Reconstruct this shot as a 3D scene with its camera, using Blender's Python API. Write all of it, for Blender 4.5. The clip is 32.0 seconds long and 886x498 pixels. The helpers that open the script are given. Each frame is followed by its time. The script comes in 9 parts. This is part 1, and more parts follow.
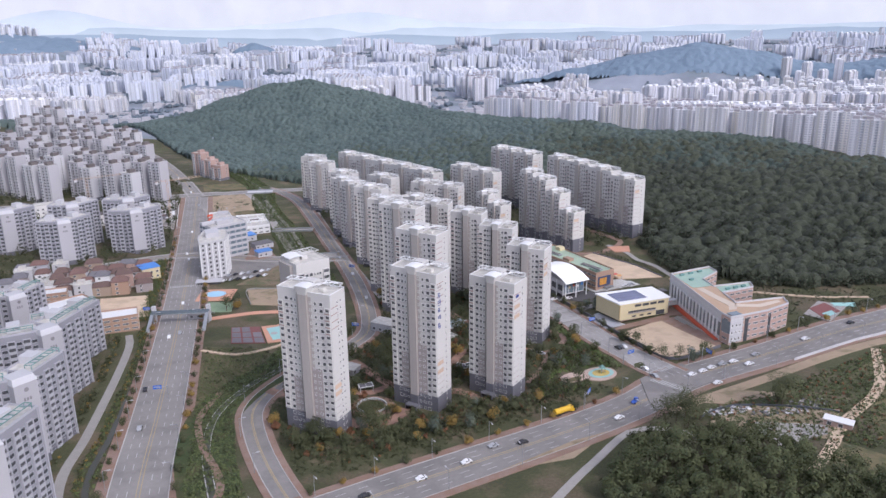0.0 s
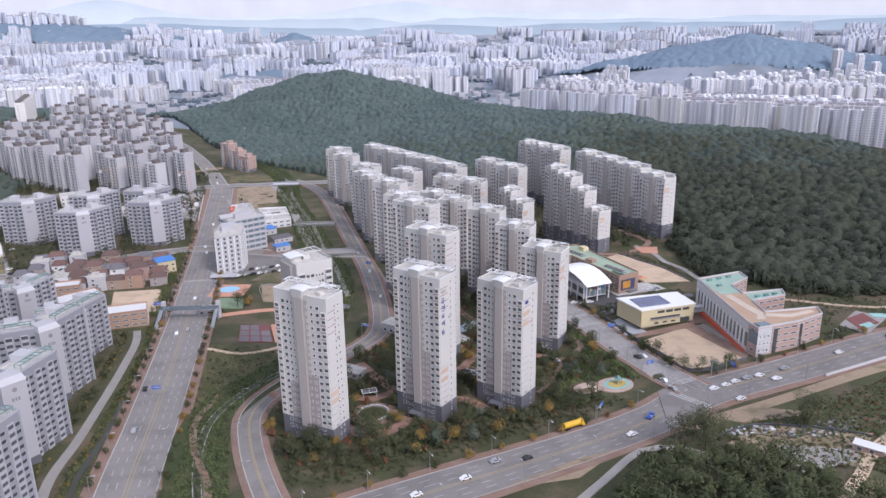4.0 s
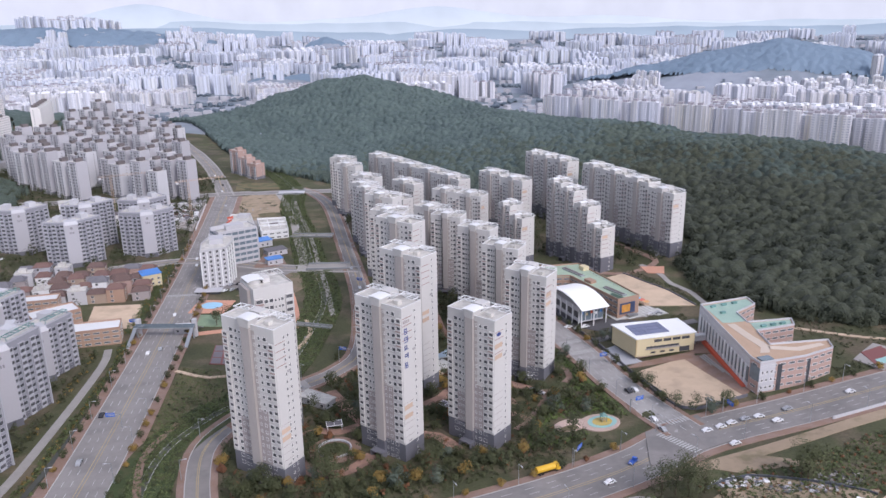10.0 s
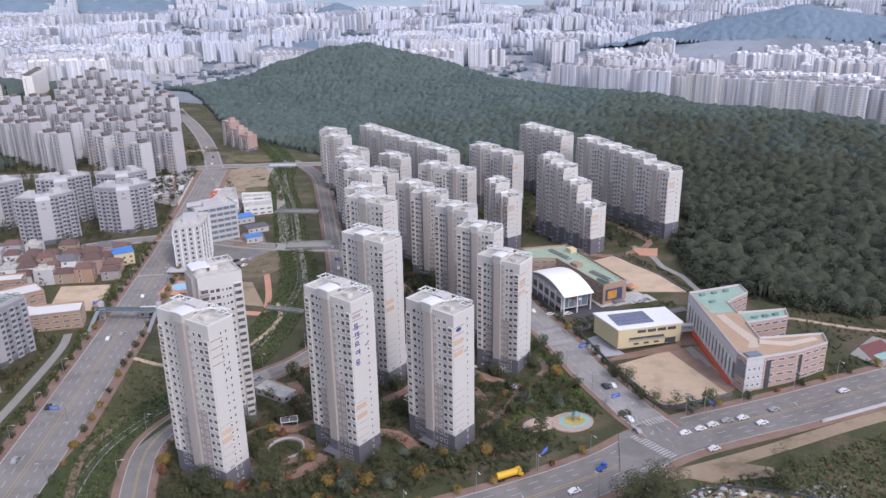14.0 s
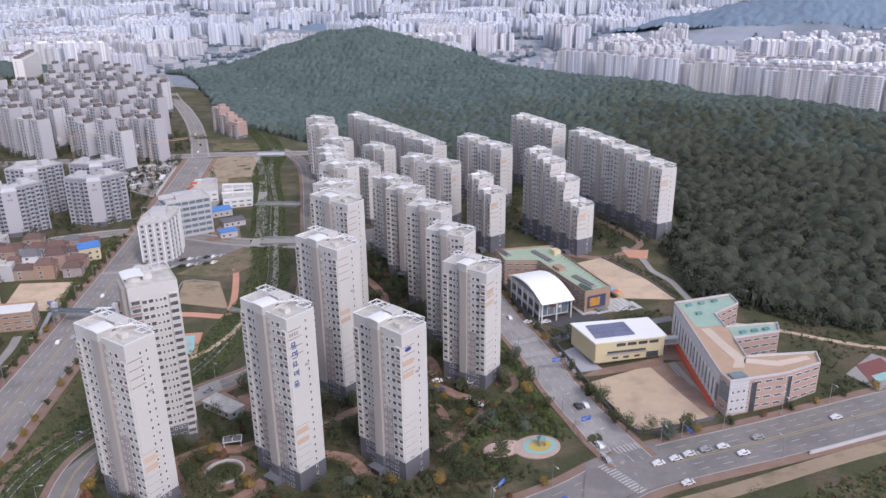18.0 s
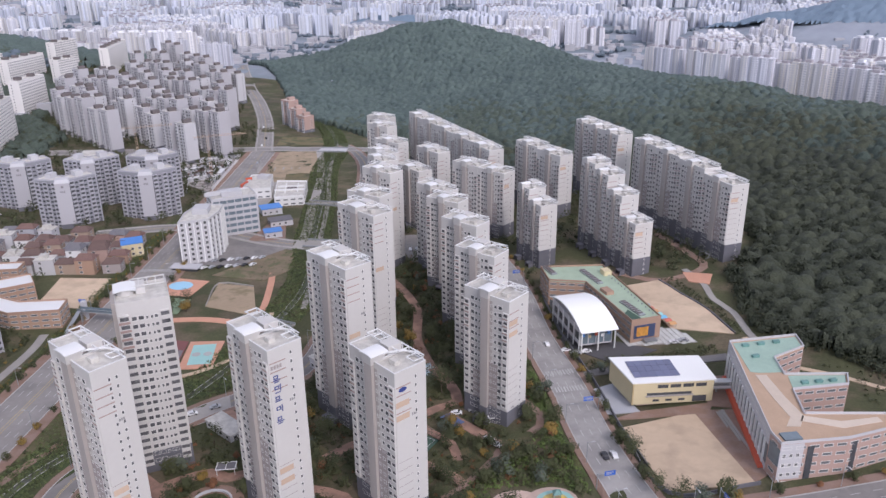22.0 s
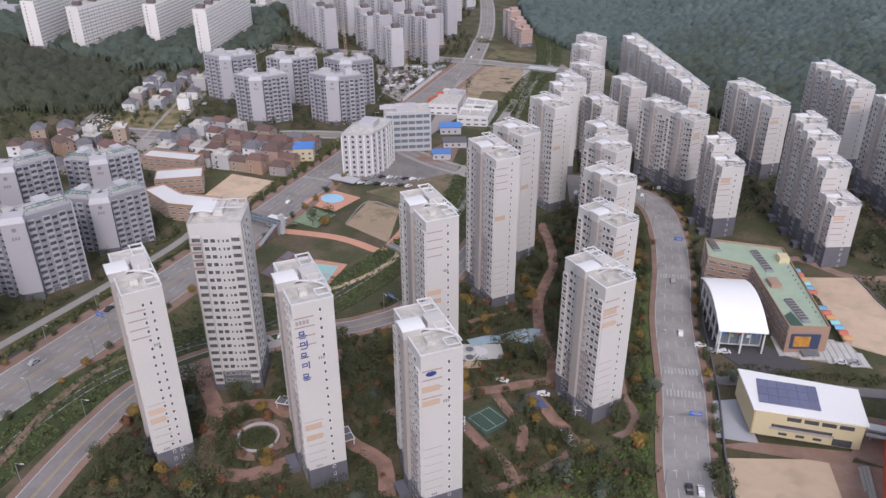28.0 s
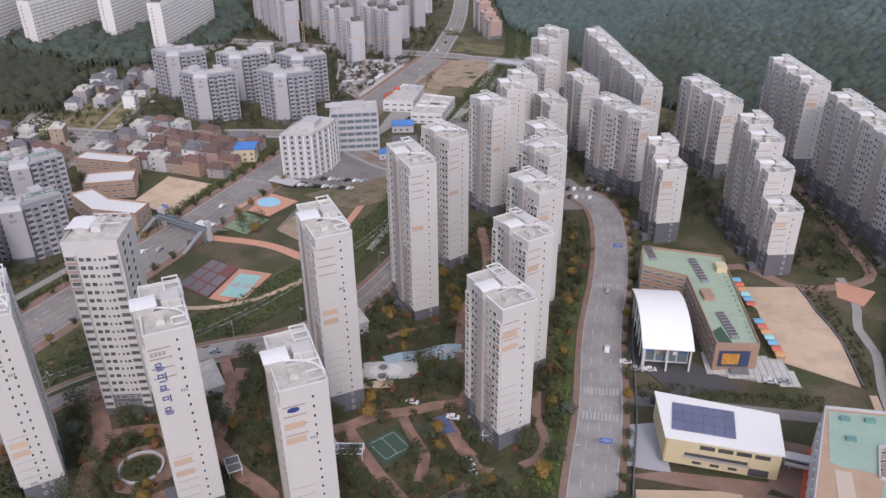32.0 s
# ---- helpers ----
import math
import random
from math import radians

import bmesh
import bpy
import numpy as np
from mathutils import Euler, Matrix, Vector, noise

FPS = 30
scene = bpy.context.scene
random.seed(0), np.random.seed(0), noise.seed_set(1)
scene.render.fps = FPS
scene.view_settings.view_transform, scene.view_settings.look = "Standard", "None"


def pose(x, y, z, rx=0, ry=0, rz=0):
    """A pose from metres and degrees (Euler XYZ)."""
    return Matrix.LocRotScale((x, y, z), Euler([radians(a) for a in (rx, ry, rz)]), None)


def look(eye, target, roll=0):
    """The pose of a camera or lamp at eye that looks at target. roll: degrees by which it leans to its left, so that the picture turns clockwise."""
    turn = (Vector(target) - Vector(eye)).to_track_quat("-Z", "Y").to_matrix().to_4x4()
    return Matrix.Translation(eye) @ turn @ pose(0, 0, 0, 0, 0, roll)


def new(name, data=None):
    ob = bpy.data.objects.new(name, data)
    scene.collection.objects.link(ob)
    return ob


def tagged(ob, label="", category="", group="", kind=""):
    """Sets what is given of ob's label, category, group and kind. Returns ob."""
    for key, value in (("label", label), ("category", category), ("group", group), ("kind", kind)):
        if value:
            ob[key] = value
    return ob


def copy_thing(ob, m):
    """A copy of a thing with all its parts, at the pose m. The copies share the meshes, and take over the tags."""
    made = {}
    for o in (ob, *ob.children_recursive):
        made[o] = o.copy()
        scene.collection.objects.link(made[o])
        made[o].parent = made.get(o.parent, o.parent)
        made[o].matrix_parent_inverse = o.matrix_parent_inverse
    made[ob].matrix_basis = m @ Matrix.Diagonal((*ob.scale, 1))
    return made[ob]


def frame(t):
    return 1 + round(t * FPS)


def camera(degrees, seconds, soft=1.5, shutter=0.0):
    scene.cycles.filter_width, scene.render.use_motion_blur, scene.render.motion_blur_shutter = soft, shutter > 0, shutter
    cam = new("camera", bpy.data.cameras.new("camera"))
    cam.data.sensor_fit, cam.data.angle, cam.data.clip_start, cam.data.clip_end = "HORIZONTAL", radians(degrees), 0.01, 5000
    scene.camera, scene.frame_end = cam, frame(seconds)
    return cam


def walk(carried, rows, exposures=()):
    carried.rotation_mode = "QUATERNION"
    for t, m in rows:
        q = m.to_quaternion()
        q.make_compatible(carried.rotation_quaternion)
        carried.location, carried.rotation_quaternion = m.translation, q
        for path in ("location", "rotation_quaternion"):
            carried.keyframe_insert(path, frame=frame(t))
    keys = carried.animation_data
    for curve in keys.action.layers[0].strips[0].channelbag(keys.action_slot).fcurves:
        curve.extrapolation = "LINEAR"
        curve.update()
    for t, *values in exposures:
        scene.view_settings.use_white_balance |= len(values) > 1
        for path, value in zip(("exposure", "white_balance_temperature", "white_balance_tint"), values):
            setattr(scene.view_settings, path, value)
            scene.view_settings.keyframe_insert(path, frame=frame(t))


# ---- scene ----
cam = camera(59.3, 32.0, soft=1.5)
PATH = [
    (0, (-0.74, 7.45, 169.87), (-0.744, 103.031, 140.458), -0.88),
    (1, (3.32, 12.88, 169.43), (2.150, 108.386, 139.802), -0.84),
    (2, (6.82, 17.36, 169.35), (4.233, 112.761, 139.481), -0.79),
    (3, (9.93, 21.07, 169.32), (6.068, 116.346, 139.194), -0.76),
    (3.5, (11.60, 22.84, 169.41), (7.041, 118.020, 139.090), -0.82),
    (5.5, (18.07, 30.08, 169.62), (11.739, 125.048, 138.945), -0.63),
    (6, (19.77, 32.10, 169.75), (13.183, 127.034, 139.021), -0.54),
    (7, (23.69, 36.26, 169.73), (16.435, 131.211, 139.224), -0.40),
    (8, (28.24, 41.19, 169.87), (20.205, 136.130, 139.511), -0.49),
    (9, (32.82, 46.52, 169.67), (24.155, 141.494, 139.606), -0.67),
    (10, (37.72, 52.30, 169.75), (28.193, 147.233, 139.786), -0.90),
    (11, (42.45, 58.39, 169.83), (32.241, 153.286, 139.999), -1.05),
    (11.5, (44.81, 61.41, 169.72), (34.260, 156.269, 139.886), -1.03),
    (12, (47.15, 64.68, 169.57), (36.327, 159.066, 138.366), -1.07),
    (12.5, (49.51, 68.03, 169.37), (38.504, 161.852, 136.568), -1.05),
    (13, (51.70, 71.43, 169.43), (40.582, 164.930, 135.765), -1.04),
    (13.5, (54.17, 74.91, 169.32), (42.808, 168.378, 135.645), -0.98),
    (14, (56.38, 78.34, 169.16), (44.865, 171.762, 135.391), -0.95),
    (15, (60.58, 85.14, 168.99), (48.966, 178.391, 134.786), -0.90),
    (15.5, (62.82, 88.63, 168.95), (51.084, 181.776, 134.496), -0.81),
    (17.5, (71.50, 103.31, 168.79), (58.668, 195.930, 133.333), -0.66),
    (18, (73.76, 107.21, 168.80), (60.556, 199.697, 133.146), -0.70),
    (19, (78.28, 114.90, 168.96), (64.170, 207.220, 133.217), -0.72),
    (20, (82.95, 123.54, 168.93), (67.688, 215.582, 132.956), -0.86),
    (21, (87.86, 131.90, 169.24), (71.361, 223.579, 132.873), -0.89),
    (21.5, (90.43, 136.32, 169.27), (73.228, 227.830, 132.808), -0.96),
    (22, (92.89, 140.57, 169.45), (68.741, 230.480, 132.925), -0.68),
    (22.5, (95.61, 144.98, 169.64), (54.232, 228.398, 133.189), -0.71),
    (23, (98.55, 149.53, 169.76), (54.832, 231.809, 133.443), -0.79),
    (23.5, (101.23, 154.12, 169.87), (57.408, 236.304, 133.469), -0.71),
    (24, (103.90, 158.88, 169.88), (59.908, 240.956, 133.432), -0.65),
    (24.5, (106.76, 163.47, 169.91), (62.565, 245.427, 133.421), -0.66),
    (25, (109.77, 167.75, 169.86), (65.996, 248.449, 130.237), -0.61),
    (25.5, (112.37, 172.61, 170.22), (69.223, 251.437, 126.350), -0.60),
    (27.5, (122.31, 190.45, 170.45), (72.995, 263.905, 123.854), -0.21),
    (28, (124.70, 194.64, 170.46), (74.273, 267.307, 123.803), -0.33),
    (28.5, (126.97, 198.99, 170.52), (75.974, 271.106, 123.642), -0.44),
    (29, (129.15, 203.19, 170.49), (78.148, 275.136, 123.348), -0.78),
    (30, (133.14, 211.22, 170.46), (82.519, 283.146, 122.881), -0.74),
    (31, (137.14, 219.42, 170.39), (86.797, 291.346, 122.525), -0.70),
    (32, (141.48, 227.92, 170.45), (91.194, 299.857, 122.534), -0.70),
]
walk(cam, [(t, look(eye, target, roll)) for t, eye, target, roll in PATH],
     exposures=((0, 0.71, 6130, 19), (12, 0.67, 6160, 19), (22, 0.58, 6260, 20), (32, 0.47, 6430, 20)))

# ---- world, sun, exposure ----
world = bpy.data.worlds.new("sky")
scene.world = world
world.use_nodes = True
wn, wl = world.node_tree.nodes, world.node_tree.links
sky = wn.new("ShaderNodeTexSky")
sky.sky_type = "NISHITA"
sky.sun_disc = False
SUN_ELEV, SUN_AZ = 42.0, 138.0
sky.sun_elevation = radians(SUN_ELEV)
sky.sun_rotation = radians(SUN_AZ)
sky.air_density, sky.dust_density, sky.ozone_density = 1.0, 1.0, 1.5
soften = wn.new("ShaderNodeHueSaturation")
soften.inputs["Saturation"].default_value = 0.4
wl.new(sky.outputs[0], soften.inputs["Color"])
wl.new(soften.outputs[0], wn["Background"].inputs[0])
wn["Background"].inputs[1].default_value = 0.15
sun_data = bpy.data.lights.new("sun", "SUN")
sun_data.energy, sun_data.angle, sun_data.color = 1.12, radians(12), (1.0, 0.95, 0.88)
sun = new("sun", sun_data)
az, el = radians(SUN_AZ), radians(SUN_ELEV)
sun_way = Vector((math.sin(az) * math.cos(el), math.cos(az) * math.cos(el), math.sin(el)))
sun.matrix_world = look((0, 0, 400), Vector((0, 0, 400)) - sun_way)

# ---- ground form ----
def ramp(v, soft):
    """A smooth max(0, v)."""
    return 0.5 * (v + np.sqrt(v * v + soft * soft))


def step01(v, a, b):
    s = np.clip((v - a) / (b - a), 0.0, 1.0)
    return s * s * (3 - 2 * s)


def smooth_max(a, b, soft):
    return 0.5 * (a + b + np.sqrt((a - b) ** 2 + soft * soft)) - 0.25 * soft


RIDGE = [(-520, 1190, 22), (-450, 1270, 46), (-337, 1390, 66), (-250, 1405, 100), (-170, 1370, 84), (-80, 1300, 62), (20, 1190, 55),
         (157, 1010, 57), (213, 930, 52), (291, 860, 55), (335, 770, 46), (375, 665, 45), (470, 560, 40)]
RIDGE_WEST = [(-1150, 600, 88), (-907, 856, 95), (-790, 1030, 90), (-640, 1120, 60)]
KNOLL_WEST = [(-600, 450, 38), (-430, 470, 27), (-375, 505, 14)]
RIDGE_EAST = [(300, 2330, 70), (403, 2309, 97), (555, 2279, 132), (720, 2233, 163), (858, 2185, 138), (965, 2141, 110), (1033, 2100, 102), (1180, 2050, 122), (1500, 1950, 130)]
KNOLL_CITY = [(-785, 2528, 60), (-751, 2539, 70), (-708, 2551, 64), (-656, 2566, 72), (-631, 2573, 61)]
KNOLL_FAR = [(-871, 3523, 181), (-818, 3536, 200), (-763, 3549, 181)]
HILLS_WEST = [(-2600, 3050, 240), (-2188, 3366, 235), (-1960, 3507, 250), (-1689, 3649, 225), (-1480, 3720, 190)]


def ridge_height(x, y, ridge, wide):
    best = np.zeros_like(x)
    for (ax, ay, ah), (bx, by, bh) in zip(ridge, ridge[1:]):
        dx, dy = bx - ax, by - ay
        s = np.clip(((x - ax) * dx + (y - ay) * dy) / (dx * dx + dy * dy), 0, 1)
        d = np.hypot(x - ax - s * dx, y - ay - s * dy)
        best = np.maximum(best, (ah + s * (bh - ah)) * np.exp(-((d / wide) ** 2)))
    return best


FALL = 0.0495


def fall(y):
    """The whole plain sinks gently towards the north."""
    return FALL * (y - 330.0)


def ground_z(x, y):
    x, y = np.asarray(x, float), np.asarray(y, float)
    side = step01(x, -60, 60)
    north = ramp(y - 410, 40)
    far = 1 - step01(y, 950, 1500)
    z = far * ((1 - side) * 0.03 * np.minimum(north, 600) + side * 0.075 * np.minimum(north, 250))
    z = z + far * (0.08 * np.minimum(ramp(x - 52, 20), 150) + 0.07 * np.minimum(ramp(-x - 250, 60), 420)) + 14 * (1 - far)
    z = z + 0.075 * np.minimum(ramp(np.hypot(x, y) - 2250, 300), 2500)
    z = z - 1.0 + 6 * np.exp(-((np.hypot(x - 120, y - 215) / 70) ** 2))
    for ridge, wide in ((RIDGE, 240.0), (RIDGE_WEST, 230.0), (KNOLL_WEST, 75.0), (RIDGE_EAST, 200.0), (KNOLL_CITY, 85.0), (KNOLL_FAR, 105.0), (HILLS_WEST, 330.0)):
        h = ridge_height(x, y, ridge, wide)
        if ridge is RIDGE:
            h = h * (1 + 0.045 * np.sin(x * 0.055 + 1.4 * np.sin(y * 0.021)) * np.sin(y * 0.037 + x * 0.019 + 0.8))
        z = np.where(h > 2, smooth_max(z, h, 6.0), z)
    return z - fall(y)


def gz(x, y):
    return float(ground_z(x, y))

# ---- materials ----
def mat(name, color, rough=0.85, metal=0.0, vary=0.25, scale=0.05, fine=1.2, each=0.08, bump=0.0, second=None, bias=0.5):
    """A surface with broad and fine variation in value, a shift from object to object, and an optional second colour in patches."""
    m = bpy.data.materials.new(name)
    m.use_nodes = True
    n, l = m.node_tree.nodes, m.node_tree.links
    b = n["Principled BSDF"]
    b.inputs["Roughness"].default_value, b.inputs["Metallic"].default_value = rough, metal
    geo, info = n.new("ShaderNodeNewGeometry"), n.new("ShaderNodeObjectInfo")

    def noise_at(size, detail):
        t = n.new("ShaderNodeTexNoise")
        t.inputs["Scale"].default_value, t.inputs["Detail"].default_value = size, detail
        l.new(geo.outputs["Position"], t.inputs["Vector"])
        return t.outputs["Fac"]

    def calc(op, a, c):
        t = n.new("ShaderNodeMath")
        t.operation = op
        for i, v in enumerate((a, c)):
            if isinstance(v, float):
                t.inputs[i].default_value = v
            else:
                l.new(v, t.inputs[i])
        return t.outputs[0]

    big, small = noise_at(scale, 4.0), noise_at(fine, 3.0)
    v = calc("ADD", calc("MULTIPLY", big, vary * 1.3), calc("MULTIPLY", small, vary * 0.9))
    v = calc("ADD", calc("ADD", v, 1.0 - vary * 1.1), calc("MULTIPLY", info.outputs["Random"], each * 2))
    v = calc("SUBTRACT", v, each)
    hsv = n.new("ShaderNodeHueSaturation")
    l.new(v, hsv.inputs["Value"])
    if second:
        mix, rmp = n.new("ShaderNodeMix"), n.new("ShaderNodeMapRange")
        mix.data_type = "RGBA"
        rmp.inputs["From Min"].default_value, rmp.inputs["From Max"].default_value = bias - 0.08, bias + 0.08
        l.new(noise_at(scale * 1.7, 6.0), rmp.inputs["Value"])
        l.new(rmp.outputs[0], mix.inputs["Factor"])
        mix.inputs["A"].default_value, mix.inputs["B"].default_value = (*color, 1), (*second, 1)
        l.new(mix.outputs["Result"], hsv.inputs["Color"])
    else:
        hsv.inputs["Color"].default_value = (*color, 1)
    l.new(hsv.outputs[0], b.inputs["Base Color"])
    if bump:
        bp = n.new("ShaderNodeBump")
        bp.inputs["Strength"].default_value, bp.inputs["Distance"].default_value = bump, 0.3
        l.new(small, bp.inputs["Height"])
        l.new(bp.outputs[0], b.inputs["Normal"])
    return m


def leaf_mat(name, color, second, island=1.0, patch=2.0, size=0.012, grain=0.0, crown=0.0):
    """Foliage: value and hue shift from clump to clump and tree to tree."""
    m = bpy.data.materials.new(name)
    m.use_nodes = True
    n, l = m.node_tree.nodes, m.node_tree.links
    b = n["Principled BSDF"]
    b.inputs["Roughness"].default_value = 0.75
    geo, info = n.new("ShaderNodeNewGeometry"), n.new("ShaderNodeObjectInfo")
    noi = n.new("ShaderNodeTexNoise")
    noi.inputs["Scale"].default_value, noi.inputs["Detail"].default_value = size, 5.0
    l.new(geo.outputs["Position"], noi.inputs["Vector"])
    add = n.new("ShaderNodeMath")
    add.operation = "ADD"
    weight = n.new("ShaderNodeMath")
    weight.operation = "MULTIPLY"
    weight.inputs[1].default_value = island
    if crown:
        tint = n.new("ShaderNodeAttribute")
        tint.attribute_type, tint.attribute_name = "GEOMETRY", "crown"
        l.new(tint.outputs["Fac"], weight.inputs[0])
    else:
        l.new(geo.outputs["Random Per Island"], weight.inputs[0])
    l.new(weight.outputs[0], add.inputs[0])
    l.new(info.outputs["Random"], add.inputs[1])
    add2 = n.new("ShaderNodeMath")
    add2.operation = "MULTIPLY_ADD"
    l.new(noi.outputs["Fac"], add2.inputs[0])
    add2.inputs[1].default_value = patch
    l.new(add.outputs[0], add2.inputs[2])
    rmp = n.new("ShaderNodeMapRange")
    rmp.inputs["From Min"].default_value, rmp.inputs["From Max"].default_value = 0.22 * patch + 0.25 * island, 0.72 * patch + 0.6 * island + 0.3
    l.new(add2.outputs[0], rmp.inputs["Value"])
    mix = n.new("ShaderNodeMix")
    mix.data_type = "RGBA"
    mix.inputs["A"].default_value, mix.inputs["B"].default_value = (*color, 1), (*second, 1)
    l.new(rmp.outputs[0], mix.inputs["Factor"])
    l.new(mix.outputs["Result"], b.inputs["Base Color"])
    if grain:
        fine, bp = n.new("ShaderNodeTexNoise"), n.new("ShaderNodeBump")
        fine.inputs["Scale"].default_value, fine.inputs["Detail"].default_value = 0.9, 4.0
        l.new(geo.outputs["Position"], fine.inputs["Vector"])
        bp.inputs["Strength"].default_value, bp.inputs["Distance"].default_value = grain, 1.2
        l.new(fine.outputs["Fac"], bp.inputs["Height"])
        l.new(bp.outputs[0], b.inputs["Normal"])
    return m


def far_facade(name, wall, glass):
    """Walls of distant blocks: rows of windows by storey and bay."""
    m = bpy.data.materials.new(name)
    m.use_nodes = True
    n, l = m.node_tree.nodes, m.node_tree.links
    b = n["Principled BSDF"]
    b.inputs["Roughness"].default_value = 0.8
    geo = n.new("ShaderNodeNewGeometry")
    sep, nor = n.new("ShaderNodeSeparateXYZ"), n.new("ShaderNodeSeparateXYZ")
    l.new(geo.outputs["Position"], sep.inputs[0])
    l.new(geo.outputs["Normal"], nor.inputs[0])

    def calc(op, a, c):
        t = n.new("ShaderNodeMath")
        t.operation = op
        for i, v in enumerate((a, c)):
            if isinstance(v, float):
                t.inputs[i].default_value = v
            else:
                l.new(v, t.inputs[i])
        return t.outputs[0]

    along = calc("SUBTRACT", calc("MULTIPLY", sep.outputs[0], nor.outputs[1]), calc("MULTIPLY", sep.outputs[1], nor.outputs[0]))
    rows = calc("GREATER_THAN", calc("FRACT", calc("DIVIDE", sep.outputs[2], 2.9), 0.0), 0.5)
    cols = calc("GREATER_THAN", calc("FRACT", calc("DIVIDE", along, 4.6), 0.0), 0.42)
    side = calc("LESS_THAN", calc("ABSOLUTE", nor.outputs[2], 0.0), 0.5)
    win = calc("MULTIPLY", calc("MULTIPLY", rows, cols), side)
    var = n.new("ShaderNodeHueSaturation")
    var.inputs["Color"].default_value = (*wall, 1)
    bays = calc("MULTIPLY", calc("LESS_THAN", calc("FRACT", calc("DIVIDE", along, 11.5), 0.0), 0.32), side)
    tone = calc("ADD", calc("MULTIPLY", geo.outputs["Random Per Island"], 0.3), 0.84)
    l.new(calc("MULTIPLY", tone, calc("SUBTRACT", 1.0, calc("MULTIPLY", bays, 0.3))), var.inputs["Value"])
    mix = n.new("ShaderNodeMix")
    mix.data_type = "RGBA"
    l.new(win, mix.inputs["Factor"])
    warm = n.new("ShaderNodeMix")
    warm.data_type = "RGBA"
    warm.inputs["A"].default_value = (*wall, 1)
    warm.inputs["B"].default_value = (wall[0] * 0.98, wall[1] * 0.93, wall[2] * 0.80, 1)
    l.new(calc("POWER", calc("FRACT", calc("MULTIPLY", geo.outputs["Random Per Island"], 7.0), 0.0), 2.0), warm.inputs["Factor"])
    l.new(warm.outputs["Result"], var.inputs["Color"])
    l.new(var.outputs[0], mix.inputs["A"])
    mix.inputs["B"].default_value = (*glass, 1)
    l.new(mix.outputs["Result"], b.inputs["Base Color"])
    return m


WALL = mat("cream_render", (0.54, 0.522, 0.505), 0.85, vary=0.08, scale=0.06, fine=0.7, each=0.03)
WALL_WARM = mat("warm_grey_render", (0.385, 0.35, 0.33), 0.85, vary=0.1, scale=0.06, fine=0.7, each=0.03)
WALL_MAUVE = mat("mauve_grey_render", (0.33, 0.29, 0.285), 0.85, vary=0.1, each=0.03)
WALL_BASE = mat("dark_grey_stone", (0.13, 0.13, 0.15), 0.7, vary=0.25, scale=0.2, fine=2.0)
TRIM_RED = mat("faded_red_band", (0.36, 0.26, 0.24), 0.8, vary=0.1)
ORANGE = mat("ochre_panel", (0.52, 0.385, 0.29), 0.8, vary=0.12)
GLASS = mat("window_glass", (0.07, 0.074, 0.083), 0.18, vary=0.5, scale=0.4, fine=0.35, each=0.03)
GLASS_LIGHT = mat("pale_glass", (0.16, 0.20, 0.23), 0.2, vary=0.4, scale=0.3, fine=0.35)
GLASS_TOWER = mat("tower_glass", (0.105, 0.105, 0.113), 0.22, vary=0.7, scale=0.5, fine=0.35, each=0.04)
GLASS_BALCONY = mat("balcony_glass", (0.12, 0.12, 0.128), 0.22, vary=0.9, scale=0.5, fine=0.3, each=0.05)
FRAME = mat("white_frame", (0.66, 0.65, 0.63), 0.6, vary=0.06)
ROOF = mat("roof_concrete", (0.55, 0.53, 0.49), 0.9, vary=0.25, scale=0.25, fine=1.6, second=(0.46, 0.44, 0.41))
WHITE = mat("white_paint", (0.70, 0.70, 0.70), 0.6, vary=0.06)
GREY_MID = mat("lavender_grey_render", (0.40, 0.40, 0.435), 0.85, vary=0.1, each=0.04)
GLASS_MIST = mat("curtained_glass", (0.36, 0.355, 0.365), 0.25, vary=0.5, scale=0.4, fine=0.35, each=0.04)
GLASS_SOFT = mat("grey_school_glass", (0.15, 0.16, 0.17), 0.25, vary=0.5, scale=0.4, fine=0.35, each=0.04)
TILE_PALE = mat("pale_forecourt_tile", (0.52, 0.52, 0.50), 0.85, vary=0.2, scale=0.3, fine=1.5, each=0.08)
YARD_BLUE = mat("pale_blue_grey_yard", (0.44, 0.45, 0.49), 0.85, vary=0.12, scale=0.2)
# Grey town ground, paled and blued so the colour carries distance haze.
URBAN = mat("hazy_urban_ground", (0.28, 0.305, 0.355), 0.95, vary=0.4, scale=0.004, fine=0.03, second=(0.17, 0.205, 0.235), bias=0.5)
LAWN = mat("olive_lawn", (0.115, 0.098, 0.05), 0.95, vary=0.5, scale=0.06, fine=0.6, second=(0.075, 0.075, 0.032), bias=0.52, bump=0.5)
GREY_WALL = mat("cool_grey_render", (0.27, 0.27, 0.30), 0.85, vary=0.1, each=0.05)
GREY_PALE = mat("warm_pale_grey_render", (0.41, 0.40, 0.425), 0.85, vary=0.08, each=0.05)
GREY_LIGHT = mat("pale_grey_render", (0.48, 0.475, 0.495), 0.85, vary=0.08, each=0.04)
SLAB_WALL = mat("pale_render", (0.71, 0.685, 0.67), 0.85, vary=0.06, each=0.05)
ROOF_DARK = mat("dark_roof", (0.14, 0.12, 0.12), 0.85, vary=0.25)
ROOF_GREEN = mat("green_roof_coating", (0.29, 0.40, 0.335), 0.75, vary=0.25, scale=0.2, fine=1.0)
ROOF_SAGE = mat("sage_roof_coating", (0.35, 0.44, 0.33), 0.75, vary=0.25, scale=0.2, fine=1.0)
ROOF_WHITE = mat("bright_white_roof", (0.86, 0.86, 0.85), 0.5, vary=0.06)
